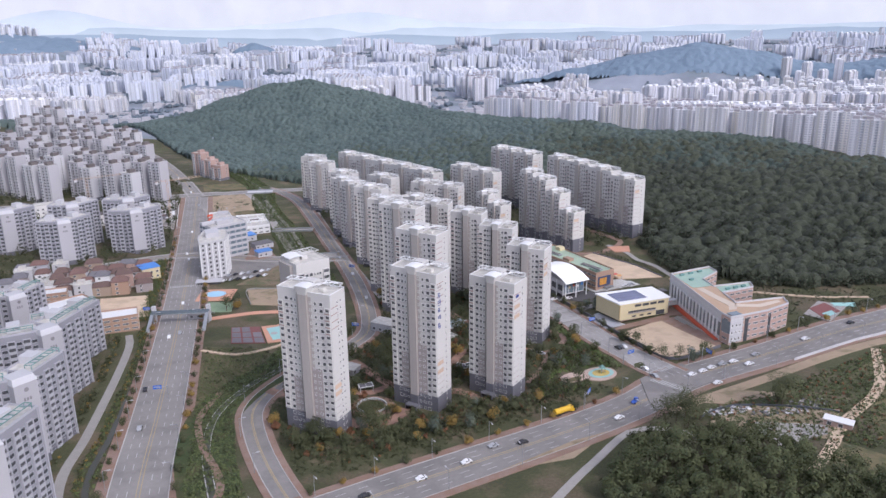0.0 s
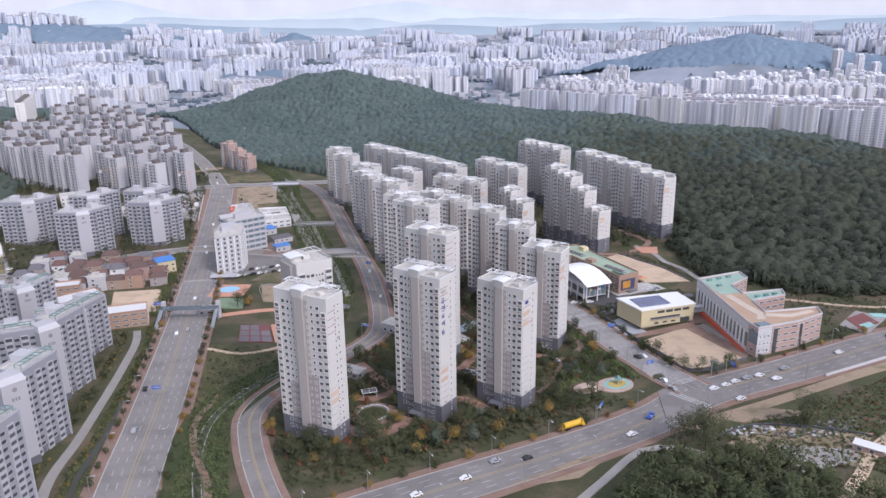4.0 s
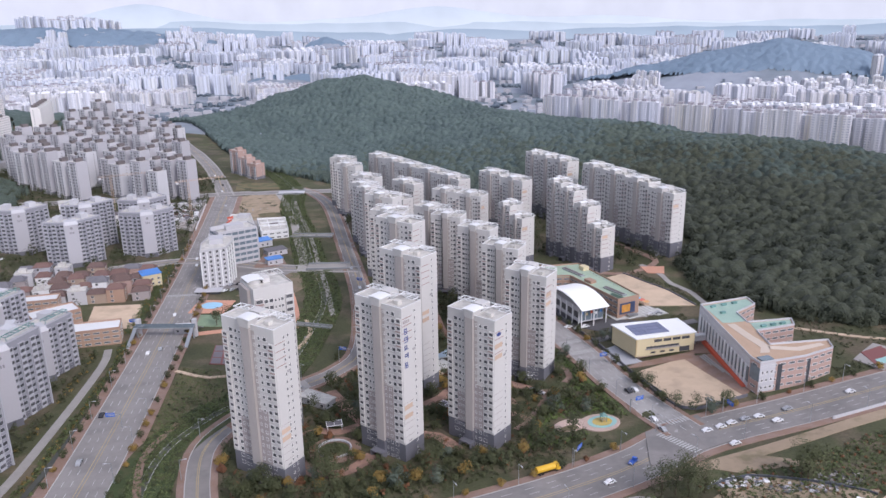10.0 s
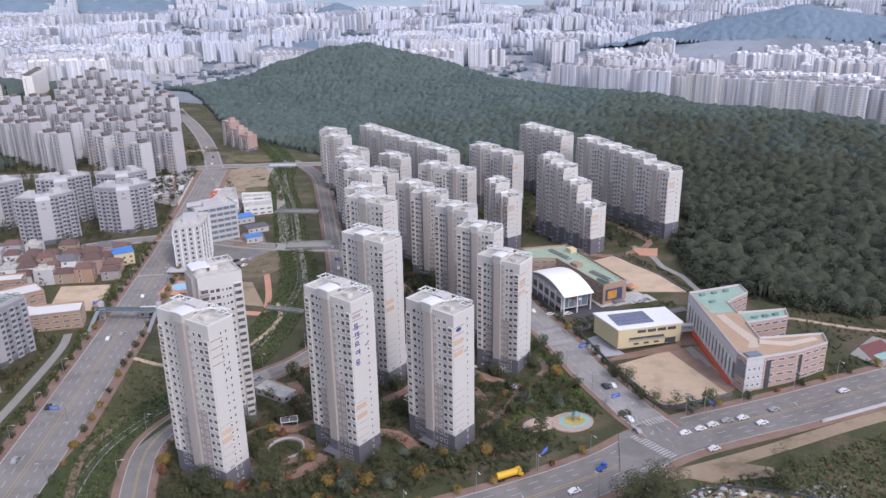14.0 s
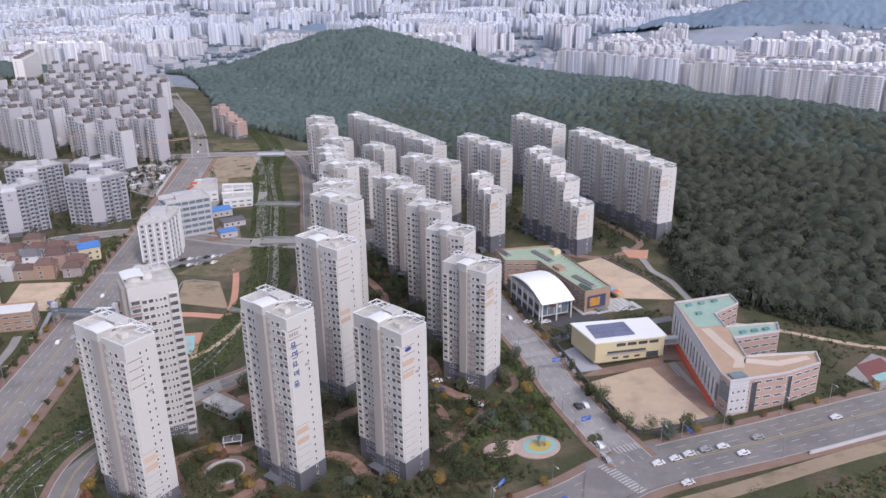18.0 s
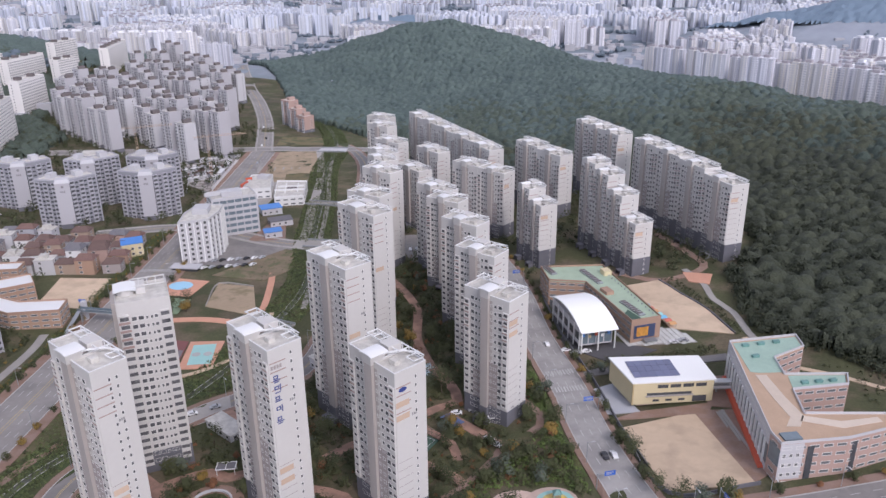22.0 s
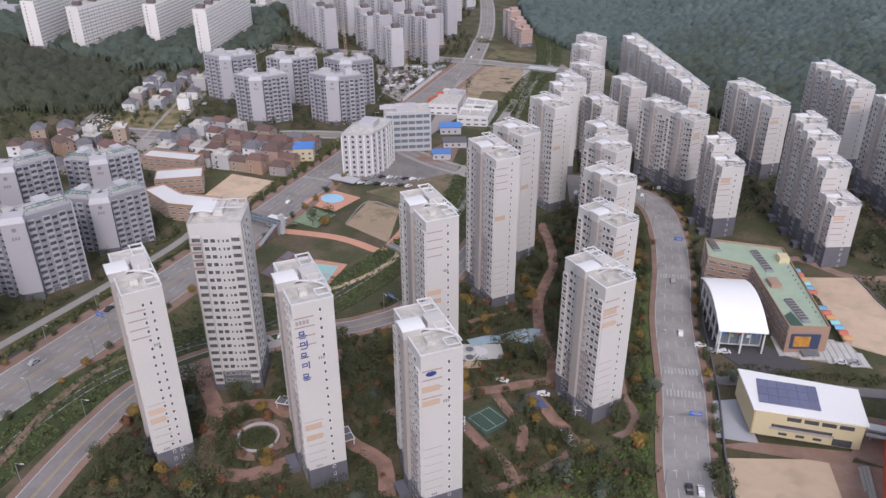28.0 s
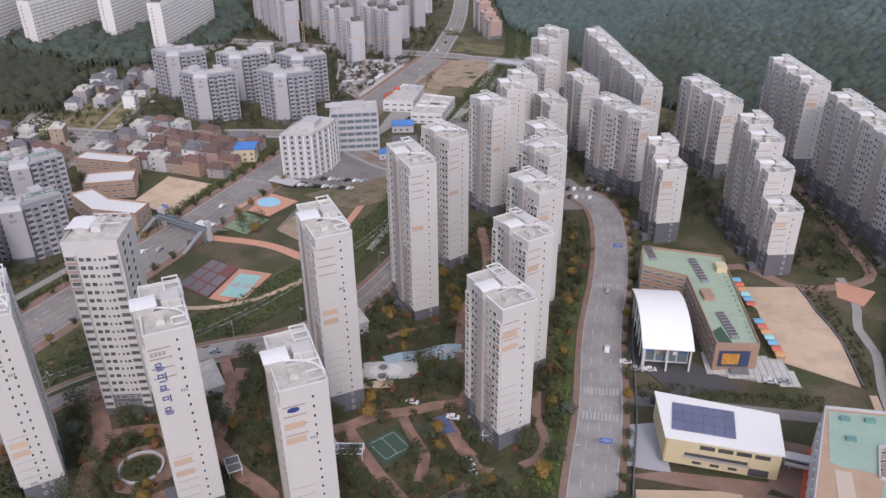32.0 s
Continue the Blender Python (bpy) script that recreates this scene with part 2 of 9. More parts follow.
ROOF_TEAL = mat("teal_metal_edge", (0.13, 0.26, 0.24), 0.6, vary=0.2)
ASPHALT = mat("worn_asphalt", (0.245, 0.228, 0.218), 0.92, vary=0.3, scale=0.05, fine=0.5, second=(0.205, 0.192, 0.186), bias=0.55)
ASPHALT_PALE = mat("bleached_asphalt", (0.33, 0.315, 0.305), 0.92, vary=0.3, scale=0.05, fine=0.5, second=(0.27, 0.257, 0.25), bias=0.52)
GRASS_FRESH = mat("fresh_slope_grass", (0.075, 0.105, 0.03), 0.95, vary=0.5, scale=0.1, fine=0.8, second=(0.11, 0.105, 0.045), bias=0.55, bump=0.5)
ASPHALT_DARK = mat("fresh_asphalt", (0.085, 0.082, 0.088), 0.9, vary=0.25, fine=0.6)
PAVING = mat("grey_paving", (0.33, 0.31, 0.29), 0.9, vary=0.25, scale=0.15, fine=1.0)
PAVING_SITE = mat("pale_site_ground", (0.42, 0.39, 0.365), 0.9, vary=0.4, scale=0.1, fine=0.7, second=(0.24, 0.21, 0.19), bias=0.52)
PLOT_DRY = mat("straw_coloured_plot", (0.25, 0.20, 0.11), 0.95, vary=0.4, scale=0.07, fine=0.6, second=(0.12, 0.115, 0.05), bias=0.5)
COURT_PAD = mat("mauve_grey_court_pad", (0.175, 0.16, 0.175), 0.85, vary=0.3, scale=0.3)
PAVING_BRICK = mat("salmon_brick_path", (0.34, 0.205, 0.155), 0.9, vary=0.35, scale=0.12, fine=1.0, second=(0.24, 0.15, 0.115))
PAVING_RED = mat("red_brown_paving", (0.27, 0.185, 0.15), 0.9, vary=0.3, scale=0.12, fine=1.0, second=(0.25, 0.16, 0.12))
PAVING_PINK = mat("salmon_paving", (0.55, 0.29, 0.20), 0.9, vary=0.2, scale=0.15, fine=0.9)
PAVING_PALE = mat("pale_roof_path", (0.56, 0.47, 0.39), 0.9, vary=0.15, scale=0.2)
SOIL = mat("brown_plot_soil", (0.20, 0.155, 0.105), 0.95, vary=0.4, scale=0.08, fine=0.6, second=(0.12, 0.12, 0.06), bias=0.55)
KERB = mat("kerb_stone", (0.42, 0.41, 0.40), 0.85, vary=0.2)
PAINT_WHITE = mat("road_paint_white", (0.44, 0.43, 0.42), 0.7, vary=0.35, fine=1.5)
PAINT_YELLOW = mat("road_paint_yellow", (0.40, 0.31, 0.17), 0.7, vary=0.35, fine=1.5)
SAND = mat("sandy_ground", (0.56, 0.43, 0.31), 0.95, vary=0.2, scale=0.06, fine=0.35, second=(0.47, 0.36, 0.26), bias=0.56)
DIRT = mat("bare_earth", (0.34, 0.26, 0.18), 0.95, vary=0.3, scale=0.07, fine=0.5, second=(0.22, 0.18, 0.11), bias=0.58)
GRASS = mat("grass_and_soil", (0.06, 0.064, 0.028), 0.95, vary=0.95, scale=0.035, fine=0.9, second=(0.115, 0.092, 0.058), bias=0.54, bump=0.6)
GRASS_DRY = mat("dry_grass", (0.15, 0.125, 0.065), 0.95, vary=0.45, scale=0.06, fine=0.6, second=(0.085, 0.09, 0.04), bias=0.55, bump=0.5)
GRASS_LUSH = mat("lush_grass", (0.048, 0.068, 0.022), 0.95, vary=0.5, scale=0.08, fine=0.7, second=(0.085, 0.082, 0.036), bias=0.56, bump=0.6)
WATER = mat("stream_water", (0.06, 0.062, 0.05), 0.5, vary=0.3)
POOL_BLUE = mat("pool_blue", (0.30, 0.55, 0.72), 0.4, vary=0.12, scale=0.3)
BASIN_BLUE = mat("pale_basin_blue", (0.36, 0.47, 0.55), 0.45, vary=0.2, scale=0.3)
COURT_TEAL = mat("court_teal", (0.30, 0.52, 0.50), 0.7, vary=0.15)
COURT_GREEN = mat("court_green", (0.05, 0.095, 0.07), 0.8, vary=0.2)
COURT_PALE = mat("court_pale_green", (0.20, 0.27, 0.17), 0.85, vary=0.3, scale=0.3)
COURT_RED = mat("court_red", (0.20, 0.075, 0.07), 0.8, vary=0.2)
BRICK_PINK = mat("salmon_brick", (0.43, 0.30, 0.26), 0.85, vary=0.14)
BRICK_TAN = mat("tan_brick", (0.37, 0.245, 0.18), 0.85, vary=0.16)
YELLOW_WALL = mat("pale_yellow_panel", (0.58, 0.50, 0.32), 0.75, vary=0.08, scale=0.2)
ROOF_TAN = mat("tan_roof_coating", (0.47, 0.33, 0.23), 0.85, vary=0.2, scale=0.2)
RED_ACCENT = mat("red_accent", (0.55, 0.10, 0.05), 0.6, vary=0.1)
BLUE_SIGN = mat("blue_sign", (0.03, 0.12, 0.50), 0.45, vary=0.05)
BLUE_TEXT = mat("blue_lettering", (0.03, 0.05, 0.20), 0.5, vary=0.05)
GREY_TEXT = mat("grey_lettering", (0.22, 0.21, 0.22), 0.6, vary=0.05)
BLUE_SHEET = mat("blue_sheet", (0.06, 0.22, 0.58), 0.5, vary=0.15, scale=0.5)
SOLAR = mat("solar_panel", (0.14, 0.15, 0.24), 0.25, vary=0.15)
STEEL = mat("galvanised_steel", (0.38, 0.40, 0.42), 0.45, metal=0.6, vary=0.15)
TILE_RED = mat("red_roof_tile", (0.19, 0.098, 0.08), 0.85, vary=0.3, scale=0.5, fine=2.0)
TILE_BROWN = mat("brown_roof_tile", (0.13, 0.085, 0.075), 0.85, vary=0.3, scale=0.5, fine=2.0)
TILE_GREY = mat("grey_roof_tile", (0.16, 0.155, 0.17), 0.85, vary=0.3, scale=0.5, fine=2.0)
TRUCK_YELLOW = mat("yellow_truck_paint", (0.70, 0.42, 0.03), 0.4, vary=0.06)
CAR_WHITE = mat("white_car_paint", (0.75, 0.75, 0.76), 0.25, vary=0.03)
CAR_GREY = mat("silver_car_paint", (0.35, 0.36, 0.38), 0.3, vary=0.03)
CAR_DARK = mat("dark_car_paint", (0.035, 0.035, 0.04), 0.25, vary=0.03)
CAR_BLUE = mat("blue_truck_paint", (0.05, 0.12, 0.42), 0.35, vary=0.03)
RUBBER = mat("tyre_rubber", (0.02, 0.02, 0.02), 0.85, vary=0.1)
TRUNK = mat("bark", (0.10, 0.075, 0.055), 0.95, vary=0.3, fine=3.0)
LEAF = leaf_mat("green_leaves", (0.02, 0.03, 0.011), (0.065, 0.073, 0.027))
PLAZA = mat("pale_salmon_plaza", (0.52, 0.39, 0.33), 0.9, vary=0.25, scale=0.2, fine=1.0)
LEAF_DARK = leaf_mat("dark_forest_leaves", (0.0144, 0.02146, 0.01428), (0.0464, 0.05476, 0.03128), 1.1, 2.0, 0.016, 1.0, 5.0)
LEAF_CROWN = leaf_mat("dark_crown_leaves", (0.0136, 0.0216, 0.0135), (0.0425, 0.0512, 0.027), 0.7, 2.6, 0.03)
# Bluer, paler leaves for farther slopes: haze put into the leaf colour.
LEAF_HAZE_MID = leaf_mat("mid_haze_leaves", (0.02705, 0.04418, 0.03838), (0.06852, 0.09212, 0.0714), 1.1, 2.0, 0.015, 1.0, 5.5)
LEAF_HAZE_FAR = leaf_mat("far_haze_leaves", (0.04272, 0.06916, 0.0702), (0.09288, 0.1301, 0.119), 1.1, 2.0, 0.014, 1.0, 6.0)
LEAF_PINE = leaf_mat("dark_pine_needles", (0.05, 0.07, 0.055), (0.10, 0.12, 0.085))
LEAF_OAK = leaf_mat("oak_leaves", (0.0272, 0.039, 0.0135), (0.08, 0.0936, 0.033))
LEAF_FRESH = leaf_mat("fresh_green_leaves", (0.041, 0.066, 0.02), (0.1, 0.125, 0.042))
LEAF_SLOPE = leaf_mat("bright_slope_leaves", (0.054, 0.096, 0.02), (0.115, 0.165, 0.042))
LEAF_YELLOW = leaf_mat("yellow_autumn_leaves", (0.14, 0.0952, 0.024), (0.266, 0.17, 0.04))
LEAF_RED = leaf_mat("rust_autumn_leaves", (0.0936, 0.0375, 0.02), (0.1872, 0.0825, 0.036))
# Far woods and trees: leaf colours blued and paled to hold the haze.
FAR_WOOD = leaf_mat("haze_blue_wood", (0.1207, 0.175, 0.2362), (0.1667, 0.2313, 0.3038), 0.5, 2.4, 0.006, 0.3, 14.0)
FAR_TREE = leaf_mat("haze_blue_tree_leaves", (0.09, 0.122, 0.155), (0.13, 0.165, 0.20), 0.6, 2.0, 0.02)
# Walls and windows paled and blued: distance haze is in the colour.
FAR_CITY = far_facade("haze_tinted_facade", (0.64, 0.645, 0.70), (0.42, 0.43, 0.50))
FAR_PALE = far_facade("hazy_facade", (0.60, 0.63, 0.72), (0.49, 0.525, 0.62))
CAP_DARK = mat("dark_roof_house", (0.33, 0.31, 0.335), 0.85, vary=0.2, scale=0.05)
CAP_WHITE = mat("white_roof_house", (0.74, 0.74, 0.76), 0.5, vary=0.1, scale=0.05)
FAR_ROOF = mat("distant_roof", (0.42, 0.415, 0.44), 0.9, vary=0.3, scale=0.02)


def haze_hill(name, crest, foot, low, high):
    """Far hills with haze put into their emission colour, paler towards their foot."""
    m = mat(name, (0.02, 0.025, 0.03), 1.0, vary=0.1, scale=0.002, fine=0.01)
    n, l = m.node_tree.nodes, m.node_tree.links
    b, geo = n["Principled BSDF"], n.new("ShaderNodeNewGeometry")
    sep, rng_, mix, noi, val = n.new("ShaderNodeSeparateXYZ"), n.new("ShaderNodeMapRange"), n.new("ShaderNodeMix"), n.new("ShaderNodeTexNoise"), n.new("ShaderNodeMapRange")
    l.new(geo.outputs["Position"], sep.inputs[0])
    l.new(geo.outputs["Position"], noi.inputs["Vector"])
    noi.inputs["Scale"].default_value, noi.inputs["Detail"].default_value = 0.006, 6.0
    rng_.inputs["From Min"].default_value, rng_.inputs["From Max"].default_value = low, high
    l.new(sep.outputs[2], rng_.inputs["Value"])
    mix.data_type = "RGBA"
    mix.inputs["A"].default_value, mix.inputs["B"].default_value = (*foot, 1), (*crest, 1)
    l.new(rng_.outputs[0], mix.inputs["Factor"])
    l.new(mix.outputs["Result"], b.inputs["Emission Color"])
    # Uneven glow stands in for shading in the valleys.
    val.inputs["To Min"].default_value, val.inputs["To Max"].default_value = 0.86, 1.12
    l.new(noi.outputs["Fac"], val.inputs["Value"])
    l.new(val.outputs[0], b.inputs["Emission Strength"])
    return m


# ---- mesh helpers ----
def add_box(bm, x0, x1, y0, y1, z0, z1):
    v = [bm.verts.new(p) for p in ((x0, y0, z0), (x1, y0, z0), (x1, y1, z0), (x0, y1, z0), (x0, y0, z1), (x1, y0, z1), (x1, y1, z1), (x0, y1, z1))]
    for f in ((3, 2, 1, 0), (4, 5, 6, 7), (0, 1, 5, 4), (1, 2, 6, 5), (2, 3, 7, 6), (3, 0, 4, 7)):
        bm.faces.new([v[i] for i in f])
    return bm


def box(*sizes):
    """One mesh of one or more boxes, each x0, x1, y0, y1, z0, z1."""
    bm = bmesh.new()
    for s in sizes:
        add_box(bm, *s)
    return bm


def cyl(x, y, z0, z1, r0, r1=None, n=10, bm=None):
    bm = bm or bmesh.new()
    r1 = r0 if r1 is None else r1
    lo = [bm.verts.new((x + r0 * math.cos(6.2832 * i / n), y + r0 * math.sin(6.2832 * i / n), z0)) for i in range(n)]
    hi = [bm.verts.new((x + r1 * math.cos(6.2832 * i / n), y + r1 * math.sin(6.2832 * i / n), z1)) for i in range(n)]
    for i in range(n):
        bm.faces.new((lo[i], lo[(i + 1) % n], hi[(i + 1) % n], hi[i]))
    bm.faces.new(hi)
    bm.faces.new(lo[::-1])
    return bm


def as_mesh(name, bm, material):
    me = bpy.data.meshes.new(name)
    bm.to_mesh(me)
    bm.free()
    me.materials.append(material)
    return me


def part(name, bm, material, parent, label="", m=None):
    me = bm if isinstance(bm, bpy.types.Mesh) else as_mesh(name, bm, material)
    ob = new(name, me)
    ob.parent = parent
    if m is not None:
        ob.matrix_basis = m
    return tagged(ob, label)


def thing(name, x, y, rot, label, category, group="", kind="", z=None):
    ob = new(name)
    ob.empty_display_size = 0.5
    ob.matrix_basis = pose(x, y, gz(x, y) if z is None else z, 0, 0, rot)
    return tagged(ob, label, category, group, kind)


def from_arrays(name, verts, faces, material, smooth=False):
    me = bpy.data.meshes.new(name)
    me.from_pydata(verts, [], faces)
    me.materials.append(material)
    if smooth:
        me.shade_smooth()
    me.update()
    return me


def curve_points(pts, gap=6.0):
    """Evenly spaced points on a smooth line through pts."""
    p = np.array(pts, float)
    q = np.vstack([2 * p[0] - p[1], p, 2 * p[-1] - p[-2]])
    out = []
    for i in range(1, len(q) - 2):
        n = max(2, int(np.linalg.norm(q[i + 1] - q[i]) / gap))
        for s in np.arange(n) / n:
            out.append(0.5 * (2 * q[i] + (q[i + 1] - q[i - 1]) * s + (2 * q[i - 1] - 5 * q[i] + 4 * q[i + 1] - q[i + 2]) * s * s
                              + (3 * q[i] - q[i - 1] - 3 * q[i + 1] + q[i + 2]) * s ** 3))
    out.append(p[-1])
    return np.array(out)


def side_of(c):
    t = np.gradient(c, axis=0)
    t /= np.linalg.norm(t, axis=1)[:, None]
    return np.stack([-t[:, 1], t[:, 0]], 1)


def ribbon_mesh(name, pts, a, b, material, up=0.12, deep=0.5, gap=6.0, flat=False):
    """A strip from a to b metres left of a line, laid on the ground, with edges going down into it."""
    c = curve_points(pts, gap)
    s = side_of(c)
    k = max(1, int(abs(b - a) / 8))
    rows = []
    for f in np.linspace(0, 1, k + 1):
        q = c + s * (a + (b - a) * f)
        z = ground_z(q[:, 0], q[:, 1]) + up
        rows.append(np.column_stack([q, z]))
    if flat:
        zmid = np.mean([r[:, 2] for r in rows], axis=0)
        for r in rows:
            r[:, 2] = zmid
    lo0, lo1 = rows[0].copy(), rows[-1].copy()
    lo0[:, 2] -= deep
    lo1[:, 2] -= deep
    rows = [lo0] + rows + [lo1]
    n = len(c)
    verts = np.vstack(rows).tolist()
    faces = [(r * n + i, r * n + i + 1, (r + 1) * n + i + 1, (r + 1) * n + i) for r in range(len(rows) - 1) for i in range(n - 1)]
    if b > a:
        faces = [f[::-1] for f in faces]
    return from_arrays(name, verts, faces, material)


def quad_patch(name, corners, material, up=0.1, deep=0.4, gap=6.0):
    """A four-cornered area laid on the ground."""
    p = [np.array(c, float) for c in corners]
    n = max(2, int(max(np.linalg.norm(p[1] - p[0]), np.linalg.norm(p[2] - p[3])) / gap))
    k = max(2, int(max(np.linalg.norm(p[3] - p[0]), np.linalg.norm(p[2] - p[1])) / gap))
    grid = []
    for j in range(-1, k + 2):
        for i in range(-1, n + 2):
            u, v = min(max(i / n, 0), 1), min(max(j / k, 0), 1)
            q = (p[0] * (1 - u) + p[1] * u) * (1 - v) + (p[3] * (1 - u) + p[2] * u) * v
            low = deep if i in (-1, n + 1) or j in (-1, k + 1) else 0.0
            grid.append((q[0], q[1], gz(*q) + up - low))
    w = n + 3
    faces = [(j * w + i, j * w + i + 1, (j + 1) * w + i + 1, (j + 1) * w + i) for j in range(k + 2) for i in range(n + 2)]
    return from_arrays(name, grid, faces, material)


def disc_patch(name, x, y, rx, ry, rot, material, up=0.15, n=28):
    c, s = math.cos(radians(rot)), math.sin(radians(rot))
    verts = [(x, y, gz(x, y) + up)]
    for low in (0.0, 0.5):
        for i in range(n):
            a = 6.2832 * i / n
            u, v = rx * math.cos(a), ry * math.sin(a)
            px, py = x + c * u - s * v, y + s * u + c * v
            verts.append((px, py, gz(px, py) + up - low))
    faces = [(0, 1 + i, 1 + (i + 1) % n) for i in range(n)]
    faces += [(1 + i, 1 + n + i, 1 + n + (i + 1) % n, 1 + (i + 1) % n) for i in range(n)]
    return from_arrays(name, verts, faces, material)


def ground_piece(name, mesh, label, category, kind="structure"):
    return tagged(new(name, mesh), label, category, kind=kind)

# ---- ground ----
def ground_sheet():
    def axis(lo, hi, near_lo, near_hi, fine):
        v = list(np.arange(near_lo, near_hi + 1, fine))
        s, x = fine, near_hi
        while x < hi:
            s *= 1.12
            x = min(x + s, hi)
            v.append(x)
        s, x = fine, near_lo
        while x > lo:
            s *= 1.12
            x = max(x - s, lo)
            v.insert(0, x)
        return np.array(v)

    xs, ys = axis(-5600, 5600, -420, 420, 8.0), axis(-3000, 5600, 190, 820, 8.0)
    gx, gy = np.meshgrid(xs, ys)
    g = ground_z(gx, gy)
    n = len(xs)
    verts = np.stack([gx.ravel(), gy.ravel(), g.ravel()], 1).tolist()
    faces = [(j * n + i, j * n + i + 1, (j + 1) * n + i + 1, (j + 1) * n + i) for j in range(len(ys) - 1) for i in range(n - 1)]
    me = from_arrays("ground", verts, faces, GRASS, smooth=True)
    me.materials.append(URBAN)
    # Far faces take the town ground, with haze put into its colour.
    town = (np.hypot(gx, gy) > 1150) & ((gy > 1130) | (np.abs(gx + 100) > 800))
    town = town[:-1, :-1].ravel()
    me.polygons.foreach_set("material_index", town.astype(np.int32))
    return me


ground_piece("ground", ground_sheet(), "rolling ground of mixed green and dry grass and soil", "ground")

BOULEVARD = [(-50, 40), (-86, 160), (-112, 250), (-126, 308), (-140, 365), (-168, 477), (-195, 581), (-250, 780)]
FAR_BOULEVARD = [(-250, 780), (-310, 902), (-370, 1003), (-437, 1105), (-530, 1260), (-640, 1480)]
FRONT = [(-300, 80), (-190, 147), (-95, 204), (-11, 256), (76, 306), (108, 331), (159, 354), (219, 381), (330, 428), (470, 488)]
CROSS = [(106, 336), (92, 364), (82, 387), (70, 419), (51, 462), (37, 501), (21, 538), (3, 568), (-20, 585)]
INNER = [(-47, 228), (-66, 262), (-80, 294), (-86, 318), (-81, 342), (-66, 372), (-50, 395), (-44, 426), (-60, 505), (-95, 618), (-138, 748), (-165, 800), (-190, 830)]
STREAM = [(-60, 190), (-85, 249), (-97, 283), (-101, 313), (-94, 342), (-82, 366), (-76, 405), (-77, 450), (-80, 487), (-89, 520), (-112, 579), (-137, 650), (-172, 742), (-190, 810), (-229, 890), (-290, 980)]
CROSSING = [(-330, 470), (-290, 500), (-235, 552), (-192, 572), (-130, 560), (-72, 560)]
FAR_CROSS = [(-420, 690), (-330, 745), (-253, 790), (-195, 812), (-150, 820)]
VILLAGE_ROAD = [(-255, 400), (-272, 425), (-300, 480), (-340, 540), (-392, 612), (-420, 700)]


def road(name, line, wide, label, lanes=(), mid=None, walk=4.0, walk_mat=PAVING, up=0.15, surface=ASPHALT):
    """A road: carriageway, kerbs, raised footways and painted lines."""
    r = ground_piece(name, ribbon_mesh(name, line, -wide / 2, wide / 2, surface, up), label, "road")
    if walk:
        for s in (-1, 1):
            part("kerb", ribbon_mesh("kerb", line, s * wide / 2, s * (wide / 2 + 0.35), KERB, up + 0.16), KERB, r)
            part("footway", ribbon_mesh("footway", line, s * (wide / 2 + 0.35), s * (wide / 2 + walk), walk_mat, up + 0.14), walk_mat, r)
    if mid:
        for s in (-1, 1):
            part("centre_line", ribbon_mesh("centre_line", line, s * mid, s * (mid + 0.3), PAINT_YELLOW, up + 0.03, 0.01), PAINT_YELLOW, r)
    for off in lanes:
        c = curve_points(line, 1.0)
        s = side_of(c)
        q = c + s * off
        verts, faces = [], []
        i = 0
        while i + 5 < len(q):
            for j, k in ((i, 1), (i, -1), (i + 4, -1), (i + 4, 1)):
                p = q[j] + s[j] * 0.13 * k
                verts.append((p[0], p[1], gz(*p) + up + 0.05))
            n = len(verts)
            faces.append((n - 4, n - 3, n - 2, n - 1))
            i += 9
        part("lane_dashes", from_arrays("lane_dashes", verts, faces, PAINT_WHITE), PAINT_WHITE, r)
    return r


boulevard = road("road_1", BOULEVARD, 21.0, "wide grey boulevard with yellow centre lines and white lane dashes", (-7.2, -3.9, 3.9, 7.2), 0.5, 5.0, PAVING_RED)
front_road = road("road_2", FRONT, 21.5, "wide grey asphalt road along the foot of the towers", (-7.2, -3.8, 3.8, 7.2), 0.4, 4.0, PAVING_RED)
cross_road = road("road_3", CROSS, 13.5, "grey street rising between the towers and the school", (-3.4, 0.0, 3.4), None, 2.6, PAVING_RED, 0.4, ASPHALT_PALE)
road("road_4", INNER, 8.6, "curving grey access street beside the stream", (), 0.15, 3.0, PAVING_RED, 0.17)
road("road_5", CROSSING, 10.0, "grey street crossing the stream on a bridge", (), 0.15, 2.5, PAVING, 0.22)
road("road_6", FAR_CROSS, 12.0, "pale street with a bridge over the stream", (), None, 2.5, PAVING, 0.25)
road("road_9", FAR_BOULEVARD, 13.5, "pale worn boulevard climbing towards the far city", (-3.4, 3.4), 0.3, 1.8, PAVING, 0.16)
road("road_7", VILLAGE_ROAD, 12.0, "pale worn street through the village", (), None, 2.0, PAVING, 0.14)


def zebra(line, at, wide, bars=10, deep=4.0, parent=None, up=0.5):
    """A pedestrian crossing of separate bars across a line, at a share of its length."""
    c = curve_points(line, 1.0)
    s = side_of(c)
    i = int(at * (len(c) - 1))
    t = np.array([s[i][1], -s[i][0]])
    me = None
    for k in range(bars):
        p = c[i] + s[i] * ((k + 0.5) / bars - 0.5) * wide
        bm = bmesh.new()
        v = []
        for a, b in ((-1, -1), (1, -1), (1, 1), (-1, 1)):
            q = p + s[i] * a * wide / bars * 0.26 + t * b * deep / 2
            v.append(bm.verts.new((q[0], q[1], gz(*q) + up)))
        bm.faces.new(v)
        bmesh.ops.recalc_face_normals(bm, faces=bm.faces)
        part("crossing_bar", bm, PAINT_WHITE, parent)


zebra(CROSS, 0.315, 12, parent=cross_road)
